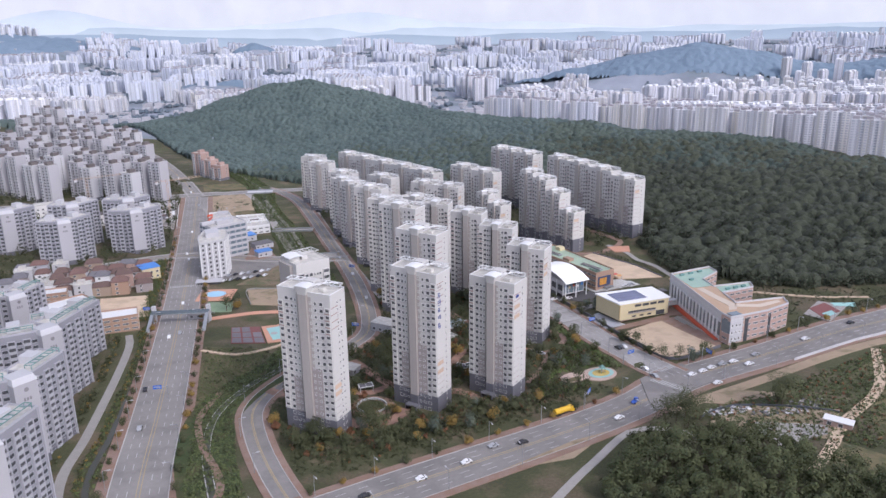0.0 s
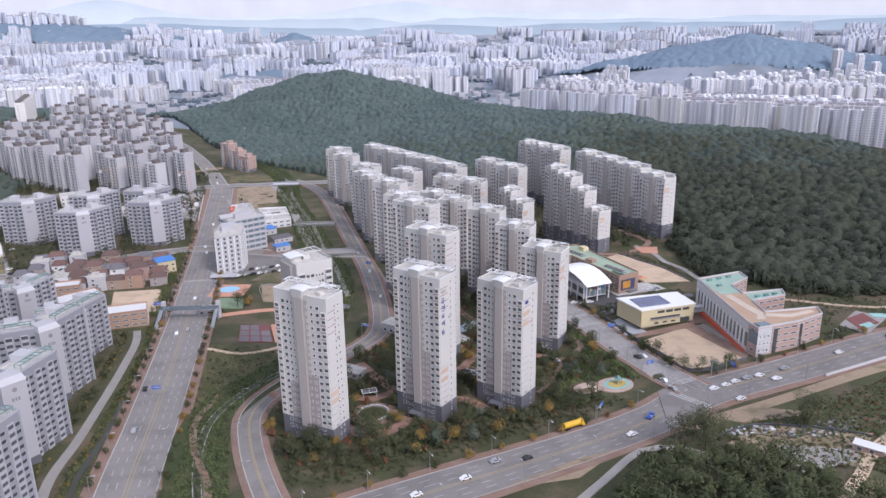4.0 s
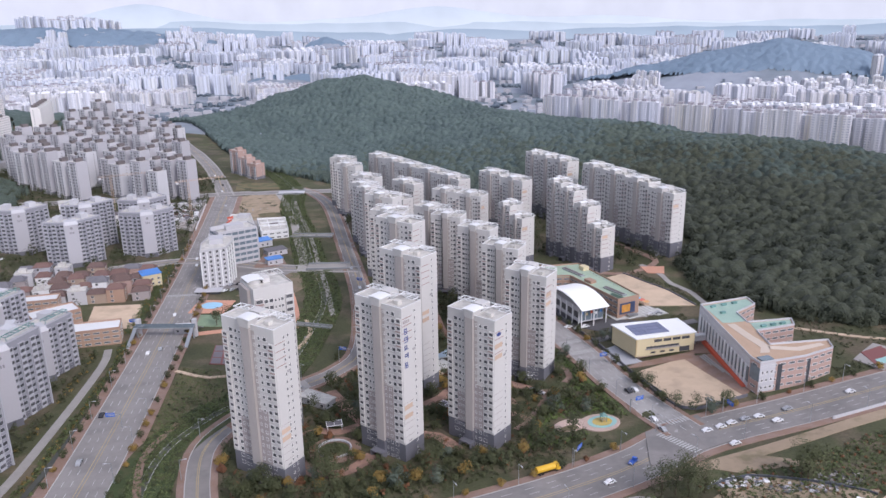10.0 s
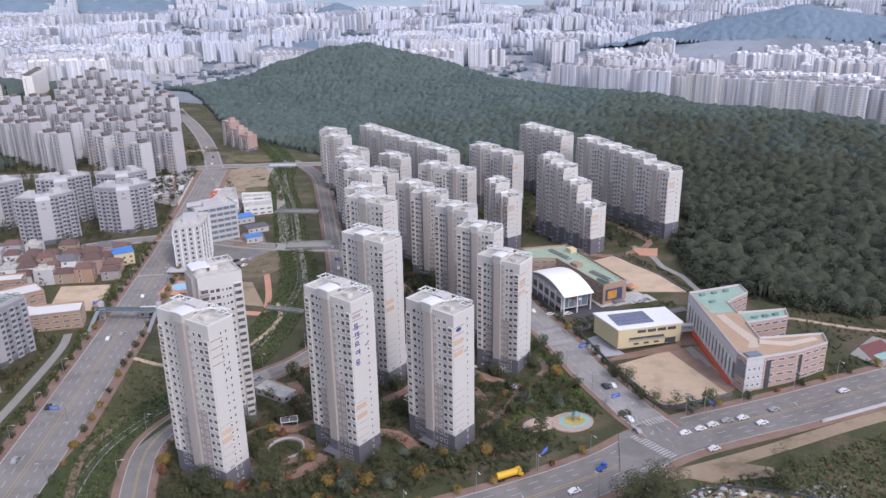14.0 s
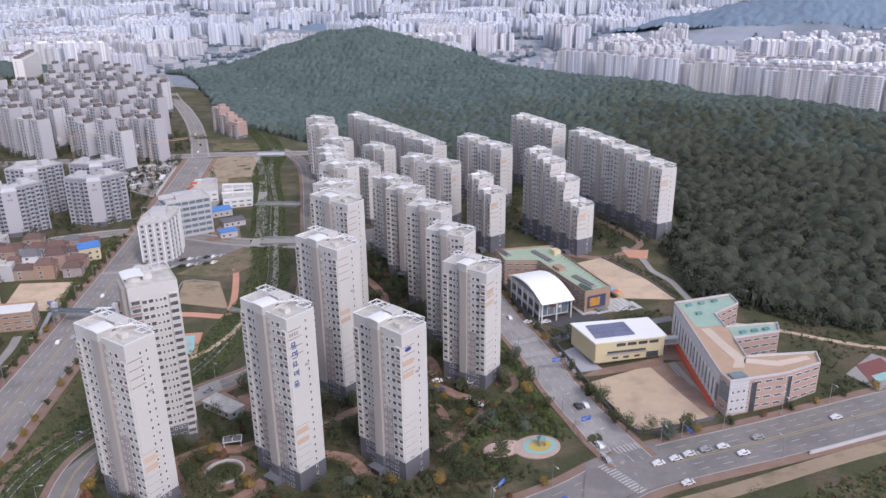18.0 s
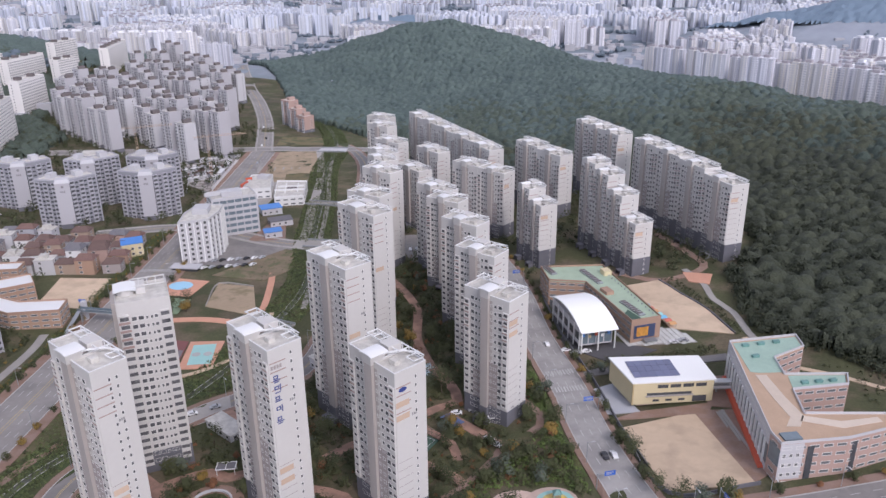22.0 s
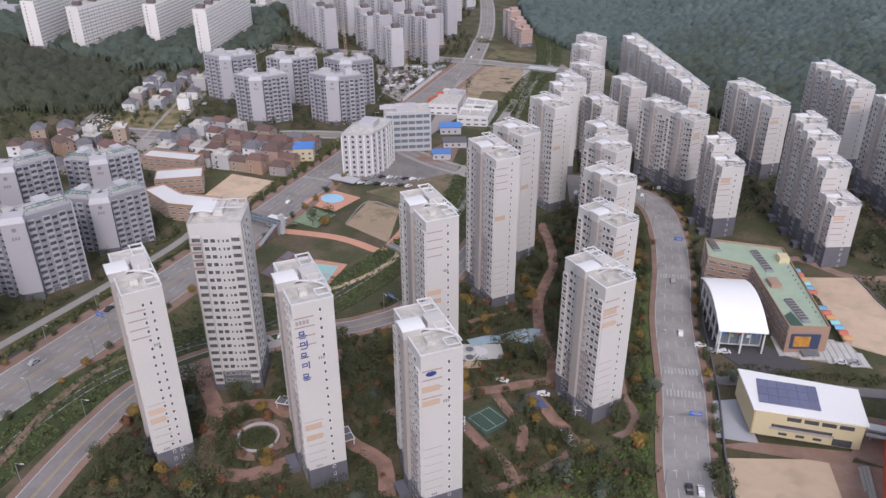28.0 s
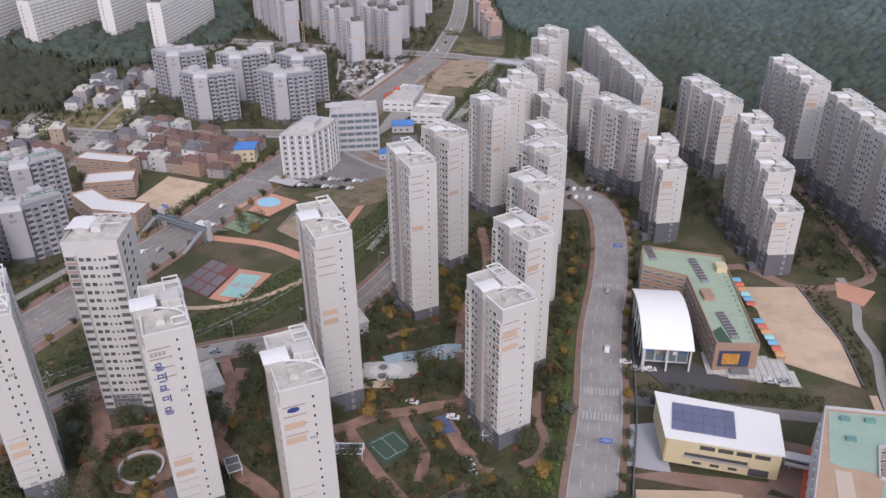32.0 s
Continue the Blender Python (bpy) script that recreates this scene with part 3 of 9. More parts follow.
zebra(CROSS, 0.365, 12, parent=cross_road)
zebra(CROSS, 0.62, 12, parent=cross_road)
zebra(CROSS, 0.03, 14, parent=cross_road)
zebra(FRONT, 0.54, 20, 14, parent=front_road)
zebra(BOULEVARD, 0.62, 20, 14, parent=boulevard)

# the junction of the front road and the rising street
ground_piece("road_8", quad_patch("junction", [(88, 309), (122, 327), (113, 349), (90, 336)], ASPHALT, 0.46), "wide grey asphalt junction with white crossings", "road")
# stream with its banks
stream = ground_piece("stream", ribbon_mesh("stream", STREAM, -1.3, 1.3, WATER, 0.24, 0.3), "shallow brown stream in a grassy channel", "stream")
part("bank", ribbon_mesh("bank", STREAM, -11, -1.3, GRASS_LUSH, 0.3, 0.5), GRASS_LUSH, stream, "lush green stream bank")
part("bank", ribbon_mesh("bank", STREAM, 1.3, 12, GRASS_LUSH, 0.3, 0.5), GRASS_LUSH, stream, "lush green stream bank")
part("stone_edge", ribbon_mesh("stone_edge", STREAM, 1.3, 1.7, KERB, 0.36, 0.3), KERB, stream)
part("stone_edge", ribbon_mesh("stone_edge", STREAM, -1.7, -1.3, KERB, 0.36, 0.3), KERB, stream)

WALKS = (
    ([(-84, 338), (-70, 328), (-58, 322), (-51, 315), (-43, 306), (-36, 300), (-24, 304), (-18, 316)], 3.4), ([(-56, 320), (-50, 328), (-43, 334), (-36, 333), (-27, 340)], 3.2),
    ([(-48, 372), (-34, 352), (-26, 341), (-17, 337), (-6, 334), (6, 333), (16, 322)], 3.2), ([(4, 369), (14, 363.5), (26, 358), (37, 354), (44, 348)], 2.4), ([(16, 383), (25, 377), (33, 372), (38, 362)], 2.2),
    ([(-8, 352), (-2, 362), (4, 369), (8, 379), (15, 386), (21, 394), (28, 402), (22, 414)], 2.8), ([(26, 391), (34, 386), (40, 382), (45, 379.5)], 3.0),
    ([(45, 379.5), (51, 376.5), (58, 381), (63, 388), (61, 398), (54, 405), (47, 418)], 1.9), ([(38, 340), (44, 350), (50, 366), (51, 376.5)], 1.6), ([(22, 414), (12, 424), (2, 440), (-4, 452), (-12, 480), (-24, 500), (-40, 520)], 2.8),
    ([(-18, 418), (-13, 427), (-8, 436), (0, 447)], 1.4), ([(-58, 372), (-46, 364), (-34, 352)], 2.4),
)
for i, (line, w) in enumerate(WALKS):
    ground_piece("pavement_%d" % (60 + i), ribbon_mesh("walk", line, -w * 0.8, w * 0.8, PAVING_RED if i in (7, 8) else PAVING_BRICK, 0.24 + 0.012 * i), "dark brick path on the slope" if i in (7, 8) else "salmon-brown brick garden path between the towers", "path")
ground_piece("lawn", ribbon_mesh("lawn", CROSS[1:6], 9.6, 17.5, GRASS_FRESH, 0.22), "bright green grass slope beside the rising street", "grass slope")
for corners in ([(160, 262), (176, 300), (206, 318), (196, 284)], [(130, 246), (146, 262), (158, 246), (140, 232)], [(222, 338), (262, 360), (300, 366), (250, 330)], [(176, 318), (196, 336), (230, 344), (200, 322)]):
    ground_piece("lawn", quad_patch("lawn", corners, GRASS_DRY, 0.12), "patch of dry brown grass on the waste ground", "dry grass")
ground_piece("lawn", quad_patch("lawn", [(-112, 306), (-130, 394), (-94, 390), (-100, 330)], LAWN, 0.12), "rough olive meadow beside the boulevard", "meadow")
ground_piece("lawn", quad_patch("lawn", [(-34, 352), (-26, 366), (0, 352), (-4, 338)], LAWN, 0.2), "olive-brown lawn in the tower garden", "lawn")
ground_piece("lawn", quad_patch("lawn", [(24, 356), (40, 372), (52, 374), (42, 346)], LAWN, 0.2), "olive-brown lawn beside the tennis court", "lawn")

for name, line, a, b, m, up, label in (
    ("pavement_1", [(-96, 210), (-84, 249), (-101, 285), (-109, 309), (-107, 336)], -3, 0, PAVING_RED, 0.45, "red brick footpath beside the access street"),
    ("pavement_2", [(-118, 200), (-143, 255), (-150, 294), (-161, 350), (-171, 394), (-178, 412)], -2.0, 2.0, PAVING, 0.24, "pale paved lane along the grey apartment blocks"),
    ("pavement_3", [(-108, 200), (-133, 255), (-140, 294), (-151, 350), (-163, 400)], -1.2, 1.2, WATER, 0.2, "narrow concrete drain channel"),
    ("pavement_4", [(-130, 388), (-110, 382), (-92, 392), (-80, 410), (-76, 440), (-84, 462)], -1.2, 1.2, SAND, 0.55, "sandy footpath over the meadow"),
    ("pavement_5", [(-143, 436), (-113, 447), (-86, 447)], -2.5, 2.5, PAVING_PINK, 0.25, "salmon-coloured paved path"),
    ("pavement_6", [(-86, 447), (-92, 470), (-103, 500), (-112, 520)], -1.8, 1.8, PAVING_PINK, 0.3, "salmon-coloured paved path"),
    ("pavement_12", [(66, 520), (80, 538), (106, 530), (128, 548), (120, 570), (96, 610), (70, 650)], -2.2, 2.2, PAVING_RED, 0.3, "red-brown service lane round the blocks"),
    ("pavement_13", [(94, 300), (103, 306), (133, 320), (176, 342), (217, 360), (330, 410)], -3, 3, DIRT, 0.2, "pale dirt track beside the road"),
    ("pavement_14", [(20, 215), (42, 247), (56, 265), (73, 285), (87, 285), (97, 276)], -1.8, 1.8, PAVING, 0.3, "narrow concrete lane round the wooded knoll"),
    ("pavement_15", [(125, 240), (139, 256), (157, 280), (185, 308), (206, 349)], -2.2, 2.2, SAND, 0.25, "winding sandy track"),
    ("pavement_16", [(142, 470), (152, 450), (176, 440), (206, 425), (240, 420)], -1.2, 1.2, SAND, 0.3, "sandy path along the wood's edge"),
    ("pavement_17", [(118, 545), (127, 527), (131, 509), (139, 495), (144, 475), (150, 458)], -1.6, 1.6, PAVING, 0.3, "pale path between field and wood"),
    ("pavement_19", [(72, 428), (92, 437.5), (110, 443.5), (134, 452)], -2.6, 2.6, ASPHALT, 0.42, "grey service lane between the schools"),
    ("pavement_57", [(-345, 455), (-358, 474), (-374, 503), (-416, 559)], -2.2, 2.2, PAVING, 0.25, "pale lane along the wooded knoll"),
    ("pavement_75", [(-112, 552), (-118, 580), (-136, 630), (-160, 700), (-186, 764), (-206, 806)], -3.2, 3.2, PAVING, 0.32, "pale street along the stream"),
    ("pavement_76", [(-70, 470), (-86, 520), (-104, 570), (-128, 640), (-158, 716), (-178, 770)], -1.6, 1.6, PAVING, 0.5, "pale stream-side walk"),
    ("pavement_18", [(-40, 470), (-58, 520), (-84, 600), (-120, 720)], -2.0, 2.0, PAVING, 0.3, "grey footway along the blocks"),
):
    ground_piece(name, ribbon_mesh(name, line, a, b, m, up), label, "path")

for name, corners, m, up, label, cat in (
    ("pavement_20", [(93, 392), (122, 409), (137, 366), (109, 356)], SAND, 0.35, "bare sandy school playing field", "field"),
    ("pavement_21", [(96, 506), (82, 519), (105, 530), (127, 498)], SAND, 0.35, "bare sandy school playing field", "field"),
    ("pavement_28", [(111, 476), (96, 506), (127, 498), (138, 473)], SAND, 0.37, "bare sandy school playing field", "field"),
    ("pavement_30", [(92, 457), (86, 472), (112, 477), (122, 464)], PAVING, 0.3, "grey bedding of the school forecourt", "yard"),
    ("pavement_31", [(79, 417), (88, 424), (99, 404), (86, 400)], YARD_BLUE, 0.42, "pale blue-grey yard beside the hall", "yard"),
    ("pavement_44", [(194, 399), (210, 417), (221, 407), (202, 386)], PAVING, 0.4, "pale paved play yard", "yard"),
    ("pavement_46", [(200, 406), (212, 413.5), (214.5, 400), (201, 392.5)], COURT_RED, 0.5, "maroon play court", "court"),
    ("pavement_47", [(203, 397.5), (210, 401.5), (210.5, 396.5), (203.5, 393)], COURT_TEAL, 0.58, "teal play pad", "court"),
    ("pavement_48", [(215, 413), (228, 412), (226, 406), (215, 408.5)], COURT_TEAL, 0.5, "teal rubber play floor", "court"),
    ("pavement_49", [(88, 396), (98, 404), (126, 415), (124, 407)], PAVING_RED, 0.38, "brown paved apron of the hall", "yard"),
    ("pavement_58", [(117, 541), (132, 539), (130, 526), (120, 529)], PAVING_PINK, 0.4, "salmon-red round rest place by the wood", "plaza"),
    ("pavement_59", [(124, 412), (122, 434), (132, 436), (136, 412)], PAVING_RED, 0.37, "brown brick court between hall and school", "yard"),
    ("pavement_72", [(119, 284), (148, 276), (144, 268), (123, 261)], PAVING, 0.3, "grey gravel lot on the waste ground", "yard"),
    ("pavement_73", [(-238, 782), (-205, 806), (-175, 724), (-215, 712)], DIRT, 0.2, "bare parking lot beside the far stream", "waste ground"),
    ("pavement_74", [(24, 388), (27, 392), (34.5, 387), (31.5, 383.5)], mat("blue_tarpaulin_floor", (0.10, 0.14, 0.27), 0.7, vary=0.2), 0.42, "blue-coated parking bay", "yard"),
    ("pavement_22", [(-207, 441), (-220, 474), (-192, 481), (-177, 442)], SAND, 0.3, "bare sandy school playground", "field"),
    ("pavement_23", [(-121, 461), (-130, 490), (-109, 491), (-90, 457)], DIRT, 0.3, "worn dry-grass field", "field"),
    ("pavement_24", [(-158, 468), (-160, 491), (-137, 492), (-136, 470)], PAVING_PINK, 0.25, "salmon-coloured plaza round the pool", "plaza"),
    ("pavement_25", [(-146, 448), (-151, 466), (-133, 467), (-130, 449)], COURT_PALE, 0.28, "worn pale-green play court", "court"),
    ("pavement_26", [(-97, 398), (-106, 423), (-91, 428), (-83, 402)], PAVING_PINK, 0.4, "salmon-edged ball court", "court"),
    ("pavement_27", [(-117, 398), (-123, 422), (-107, 423), (-98, 398)], COURT_RED, 0.4, "dark red sports ground", "court"),
    ("pavement_29", [(52, 461), (69, 467), (105, 455), (88, 440)], ASPHALT_DARK, 0.3, "dark asphalt school yard with parking bays", "yard"),
    ("pavement_32", [(118, 408), (140, 412), (146, 376), (136, 366)], PAVING_RED, 0.36, "brick-paved school approach", "yard"),
    ("pavement_33", [(-35, 545), (-60, 590), (-30, 600), (5, 570)], ASPHALT, 0.25, "grey parking court among the blocks", "yard"),
    ("pavement_34", [(104, 285), (122, 302), (160, 290), (142, 264)], DIRT, 0.2, "bare rubble-strewn earth", "waste ground"),
    ("pavement_35", [(107, 307), (129, 315.5), (148, 309), (118, 302.5)], DIRT, 0.24, "bare orange-brown earth", "waste ground"),
    ("pavement_36", [(20, 262), (50, 282), (66, 288), (48, 268)], DIRT, 0.2, "bare brown earth strip", "waste ground"),
    ("pavement_37", [(-160, 512), (-120, 520), (-108, 552), (-176, 562)], ASPHALT, 0.22, "grey forecourt of the office blocks", "yard"),
    ("pavement_38", [(-140, 500), (-108, 500), (-88, 545), (-118, 550)], SOIL, 0.3, "fenced plot of dry grass and brown soil", "field"),
    ("pavement_39", [(-231, 650), (-262, 664), (-302, 712), (-259, 752)], PAVING_SITE, 0.25, "pale bare building site", "building site"),
    ("pavement_40", [(-165, 585), (-190, 640), (-230, 730), (-190, 740)], PAVING, 0.2, "pale yards among low shops", "yard"),
    ("pavement_41", [(-330, 450), (-290, 440), (-205, 500), (-235, 550)], PAVING, 0.15, "pale lanes and yards of the village", "yard"),
    ("pavement_42", [(-370, 520), (-330, 460), (-300, 500), (-372, 590)], PLOT_DRY, 0.2, "plots of dry grass beside the village", "field"),
    ("pavement_77", [(-201, 688), (-220, 716), (-192, 736), (-172, 700)], DIRT, 0.24, "bare brown earth behind the works", "waste ground"),
    ("pavement_78", [(-186, 690), (-196, 714), (-184, 722), (-168, 700)], GRASS_DRY, 0.3, "rough grass behind the works", "field"),
    ("pavement_79", [(-148, 556), (-126, 566), (-138, 592), (-152, 600)], PAVING_RED, 0.3, "brown paved lot beside the offices", "yard"),
    ("pavement_43", [(-80, 366), (-64, 384), (-56, 372), (-70, 352)], PAVING, 0.3, "pale paved entrance court", "yard"),
    ("pavement_45", [(-263, 847), (-220, 857), (-210, 827), (-251, 808)], GRASS_DRY, 0.25, "yellowing open field", "field"),
):
    ground_piece(name, quad_patch(name, corners, m, up), label, cat)

for i in range(3):
    for j in range(3):
        u0, u1, v0, v1 = i / 3 + 0.03, (i + 1) / 3 - 0.03, j / 3 + 0.025, (j + 1) / 3 - 0.025
        pads = [((1 - u) * (1 - v) * -117 + (1 - u) * v * -123 + u * v * -107 + u * (1 - v) * -98, (1 - u) * (1 - v) * 398 + (1 - u) * v * 422 + u * v * 423 + u * (1 - v) * 398) for u, v in ((u0, v0), (u0, v1), (u1, v1), (u1, v0))]
        if (i, j) != (2, 2):
            ground_piece("pavement_%d" % (80 + i * 3 + j), quad_patch("pad", pads, COURT_PAD, 0.46), "mauve-grey pad on the dark sports ground", "court")

pool_rim = ground_piece("pavement_50", disc_patch("rim", -148.5, 482, 8.2, 7.2, 0, PAVING_PINK, 0.3), "round pool rim", "pool")
part("water", disc_patch("pool", -148.5, 482, 6.6, 5.8, 0, POOL_BLUE, 0.4), POOL_BLUE, pool_rim, "light-blue round pool")
court = ground_piece("pavement_51", quad_patch("court", [(-95, 402), (-102.5, 420), (-93, 424), (-85.5, 406)], COURT_TEAL, 0.5), "teal basketball court with salmon border", "court")
for k in (0.25, 0.75):
    part("court_circle", disc_patch("circle", -98.75 * (1 - k) - 89.25 * k - 0 + (k - 0.5) * 5 - (k - 0.5) * 5, 411 * (1 - k) + 415 * k, 2.0, 2.0, 0, PAINT_WHITE, 0.56, 16), PAINT_WHITE, court)
tennis = ground_piece("pavement_52", quad_patch("tennis", [(14, 366), (17.2, 377), (28, 373), (25, 362)], COURT_GREEN, 0.3), "dark green fenced tennis court", "court")
for a, b in (((15.5, 366.6), (18, 375.3)), ((24, 364), (26.6, 372.6)), ((15.5, 366.6), (24, 364)), ((18, 375.3), (26.6, 372.6)), ((16.8, 371), (25.3, 368.2))):
    part("court_line", ribbon_mesh("court_line", [a, b], -0.1, 0.1, PAINT_WHITE, 0.38, 0.02, 2.0), PAINT_WHITE, tennis)

# round play plaza by the junction
plaza = ground_piece("pavement_54", disc_patch("plaza", 73, 345.5, 8.5, 7.5, 20, PLAZA, 0.45), "salmon-and-teal round play plaza", "plaza")
part("ring_floor", disc_patch("ring_floor", 74, 346, 6.2, 5.4, 20, COURT_TEAL, 0.55), COURT_TEAL, plaza, "teal rubber floor ring")
part("yellow_floor", disc_patch("yellow_floor", 74, 346, 4.2, 3.7, 20, mat("yellow_rubber", (0.55, 0.42, 0.14), 0.8), 0.62), PAINT_YELLOW, plaza, "yellow rubber floor")
part("terrace", disc_patch("terrace", 61, 344, 7.5, 5.0, 25, PLAZA, 0.4), PLAZA, plaza, "curved salmon terrace")
part("lawn", disc_patch("lawn", 60, 341, 4.0, 2.0, 25, GRASS_DRY, 0.5), GRASS_DRY, plaza)

# ring garden
ring = ground_piece("pavement_55", disc_patch("ring_path", -33.5, 318.5, 10.5, 10.5, 0, PAVING_RED, 0.28), "round red-brick garden court", "plaza")
part("planting_bed", disc_patch("planting", -33.5, 318.5, 5.6, 5.6, 0, GRASS_LUSH, 0.5), GRASS_LUSH, ring)
bm = bmesh.new()
for i in range(30):
    if i % 15 in (0,):
        continue
    a0, a1 = 6.2832 * i / 30, 6.2832 * (i + 1) / 30
    v = [(r * math.cos(a), r * math.sin(a), z) for z in (0.2, 1.0) for r, a in ((6.2, a0), (6.8, a0), (6.8, a1), (6.2, a1))]
    v = [bm.verts.new(p) for p in v]
    for f in ((4, 5, 6, 7), (0, 1, 5, 4), (1, 2, 6, 5), (2, 3, 7, 6), (3, 0, 4, 7)):
        bm.faces.new([v[j] for j in f])
part("curved_wall", bm, GREY_LIGHT, ring, "white curved bench wall", pose(-33.5, 318.5, gz(-33.5, 318.5) + 0.2))

# water playground
basin = ground_piece("pavement_56", ribbon_mesh("deck", [(-13, 394), (-8, 399), (-2, 403), (4, 408)], -5.0, 5.0, TILE_PALE, 0.3, 0.4, 2.0), "pale water playground with winding blue basins", "water playground")
part("sand_edge", ribbon_mesh("sand_edge", [(-14, 390), (-10, 388), (-4, 391), (2, 396)], -2.0, 2.0, SAND, 0.34, 0.4, 2.0), SAND, basin, "sandy edge")
part("white_floor", disc_patch("white_floor", -5.0, 400.5, 6.0, 4.2, 45, WHITE, 0.4), WHITE, basin)
part("blue_basin", ribbon_mesh("blue_basin", [(-9, 405), (-5, 411), (0, 416), (5, 424), (10, 427)], -2.6, 2.6, BASIN_BLUE, 0.46, 0.3, 2.0), BASIN_BLUE, basin, "winding light-blue basin")
part("blue_basin", disc_patch("blue_basin", 8, 420, 3.4, 2.6, 30, BASIN_BLUE, 0.5), BASIN_BLUE, basin, "round light-blue basin")
part("white_rib", ribbon_mesh("white_rib", [(-1, 412), (4, 415), (7, 423), (12, 426)], -0.7, 0.7, TILE_PALE, 0.62, 0.3, 2.0), WHITE, basin, "curved pale walkway")
for rx, ry in ((-6.5, 401), (-3.5, 396.5)):
    part("mushroom_bed", disc_patch("bed", rx, ry, 2.3, 2.3, 0, TILE_PALE, 0.75, 16), TILE_PALE, basin)
    part("rock_island", disc_patch("rock", rx, ry, 1.5, 1.5, 0, TILE_GREY, 1.0, 12), TILE_GREY, basin)

# ---- apartment towers ----
FLOOR = 2.85


def framed_pane(name, w, h, out, left, base, head, recess, frame_mat, pane_mat):
    """One connected piece: a frame standing proud of the wall by out, and a pane set back in it. Faces -y."""
    bm = bmesh.new()
    x0, x1, z0, z1 = -w / 2, w / 2, 0.0, h

    def ring(a, b, c, d, y):
        return [bm.verts.new(p) for p in ((a, y, c), (b, y, c), (b, y, d), (a, y, d))]

    rings = [ring(x0, x1, z0, z1, 0.02), ring(x0, x1, z0, z1, -out), ring(x0 + left, x1 - left, z0 + base, z1 - head, -out), ring(x0 + left, x1 - left, z0 + base, z1 - head, recess - out)]
    for p, q in zip(rings, rings[1:]):
        for i in range(4):
            j = (i + 1) % 4
            bm.faces.new((p[i], p[j], q[j], q[i]))
    bm.faces.new(rings[3]).material_index = 1
    me = as_mesh(name, bm, frame_mat)
    me.materials.append(pane_mat)
    return me


def window_mesh(w, h, name="window"):
    return framed_pane(name, w + 0.24, h + 0.24, 0.1, 0.12, 0.13, 0.11, 0.08, FRAME, GLASS_TOWER)


def balcony_mesh(w):
    """A glazed balcony box: solid parapet, side fins, head beam and a wide pane set back."""
    return framed_pane("balcony", w, FLOOR, 0.62, 0.2, 1.1, 0.4, 0.4, WALL, GLASS_BALCONY)


BALCONY_GREY = framed_pane("balcony", 3.1, FLOOR, 0.7, 0.25, 0.9, 0.35, 0.4, GREY_MID, GLASS_TOWER)
BALCONY_MID = framed_pane("balcony", 3.1, FLOOR, 0.6, 0.22, 1.0, 0.35, 0.35, GREY_LIGHT, GLASS_SOFT)
BALCONY_PALE = framed_pane("balcony", 3.1, FLOOR, 0.5, 0.15, 1.1, 0.4, 0.25, SLAB_WALL, GLASS_MIST)
WIN_GREY = framed_pane("window", 2.3, 1.6, 0.1, 0.12, 0.12, 0.12, 0.08, GREY_MID, GLASS)
BALCONY_GLASS = framed_pane("balcony", 2.9, FLOOR, 0.8, 0.14, 1.0, 0.4, 0.3, WALL, GLASS_BALCONY)
WIN_S, WIN_M, WIN_L, WIN_SLIM = window_mesh(1.0, 1.1), window_mesh(1.5, 1.35), window_mesh(2.3, 1.6), window_mesh(0.62, 1.0)
BALCONY = balcony_mesh(2.3)


def column_mesh(base, floors, first, step=FLOOR):
    """A stack of one window or balcony over several floors, as one mesh."""
    src = bmesh.new()
    src.from_mesh(base)
    co = np.array([v.co[:] for v in src.verts])
    fa = [[v.index for v in f.verts] for f in src.faces]
    mi = [f.material_index for f in src.faces]
    src.free()
    verts, faces, mats = [], [], []
    for k in range(first, floors):
        o = len(verts)
        verts += (co + (0, 0, k * step)).tolist()
        faces += [[i + o for i in f] for f in fa]
        mats += mi
    me = bpy.data.meshes.new(base.name + "_column")
    me.from_pydata(verts, [], faces)
    for m in base.materials:
        me.materials.append(m)
    me.polygons.foreach_set("material_index", mats)
    me.update()
    return me


COLUMN_CACHE = {}


def column_part(name, mesh, parent, m):
    return tagged(part(name, mesh, None, parent, m=m), kind="stuff")


def column(base, floors, first):
    key = (base.name, floors, first)
    if key not in COLUMN_CACHE:
        COLUMN_CACHE[key] = column_mesh(base, floors, first)
    return COLUMN_CACHE[key]


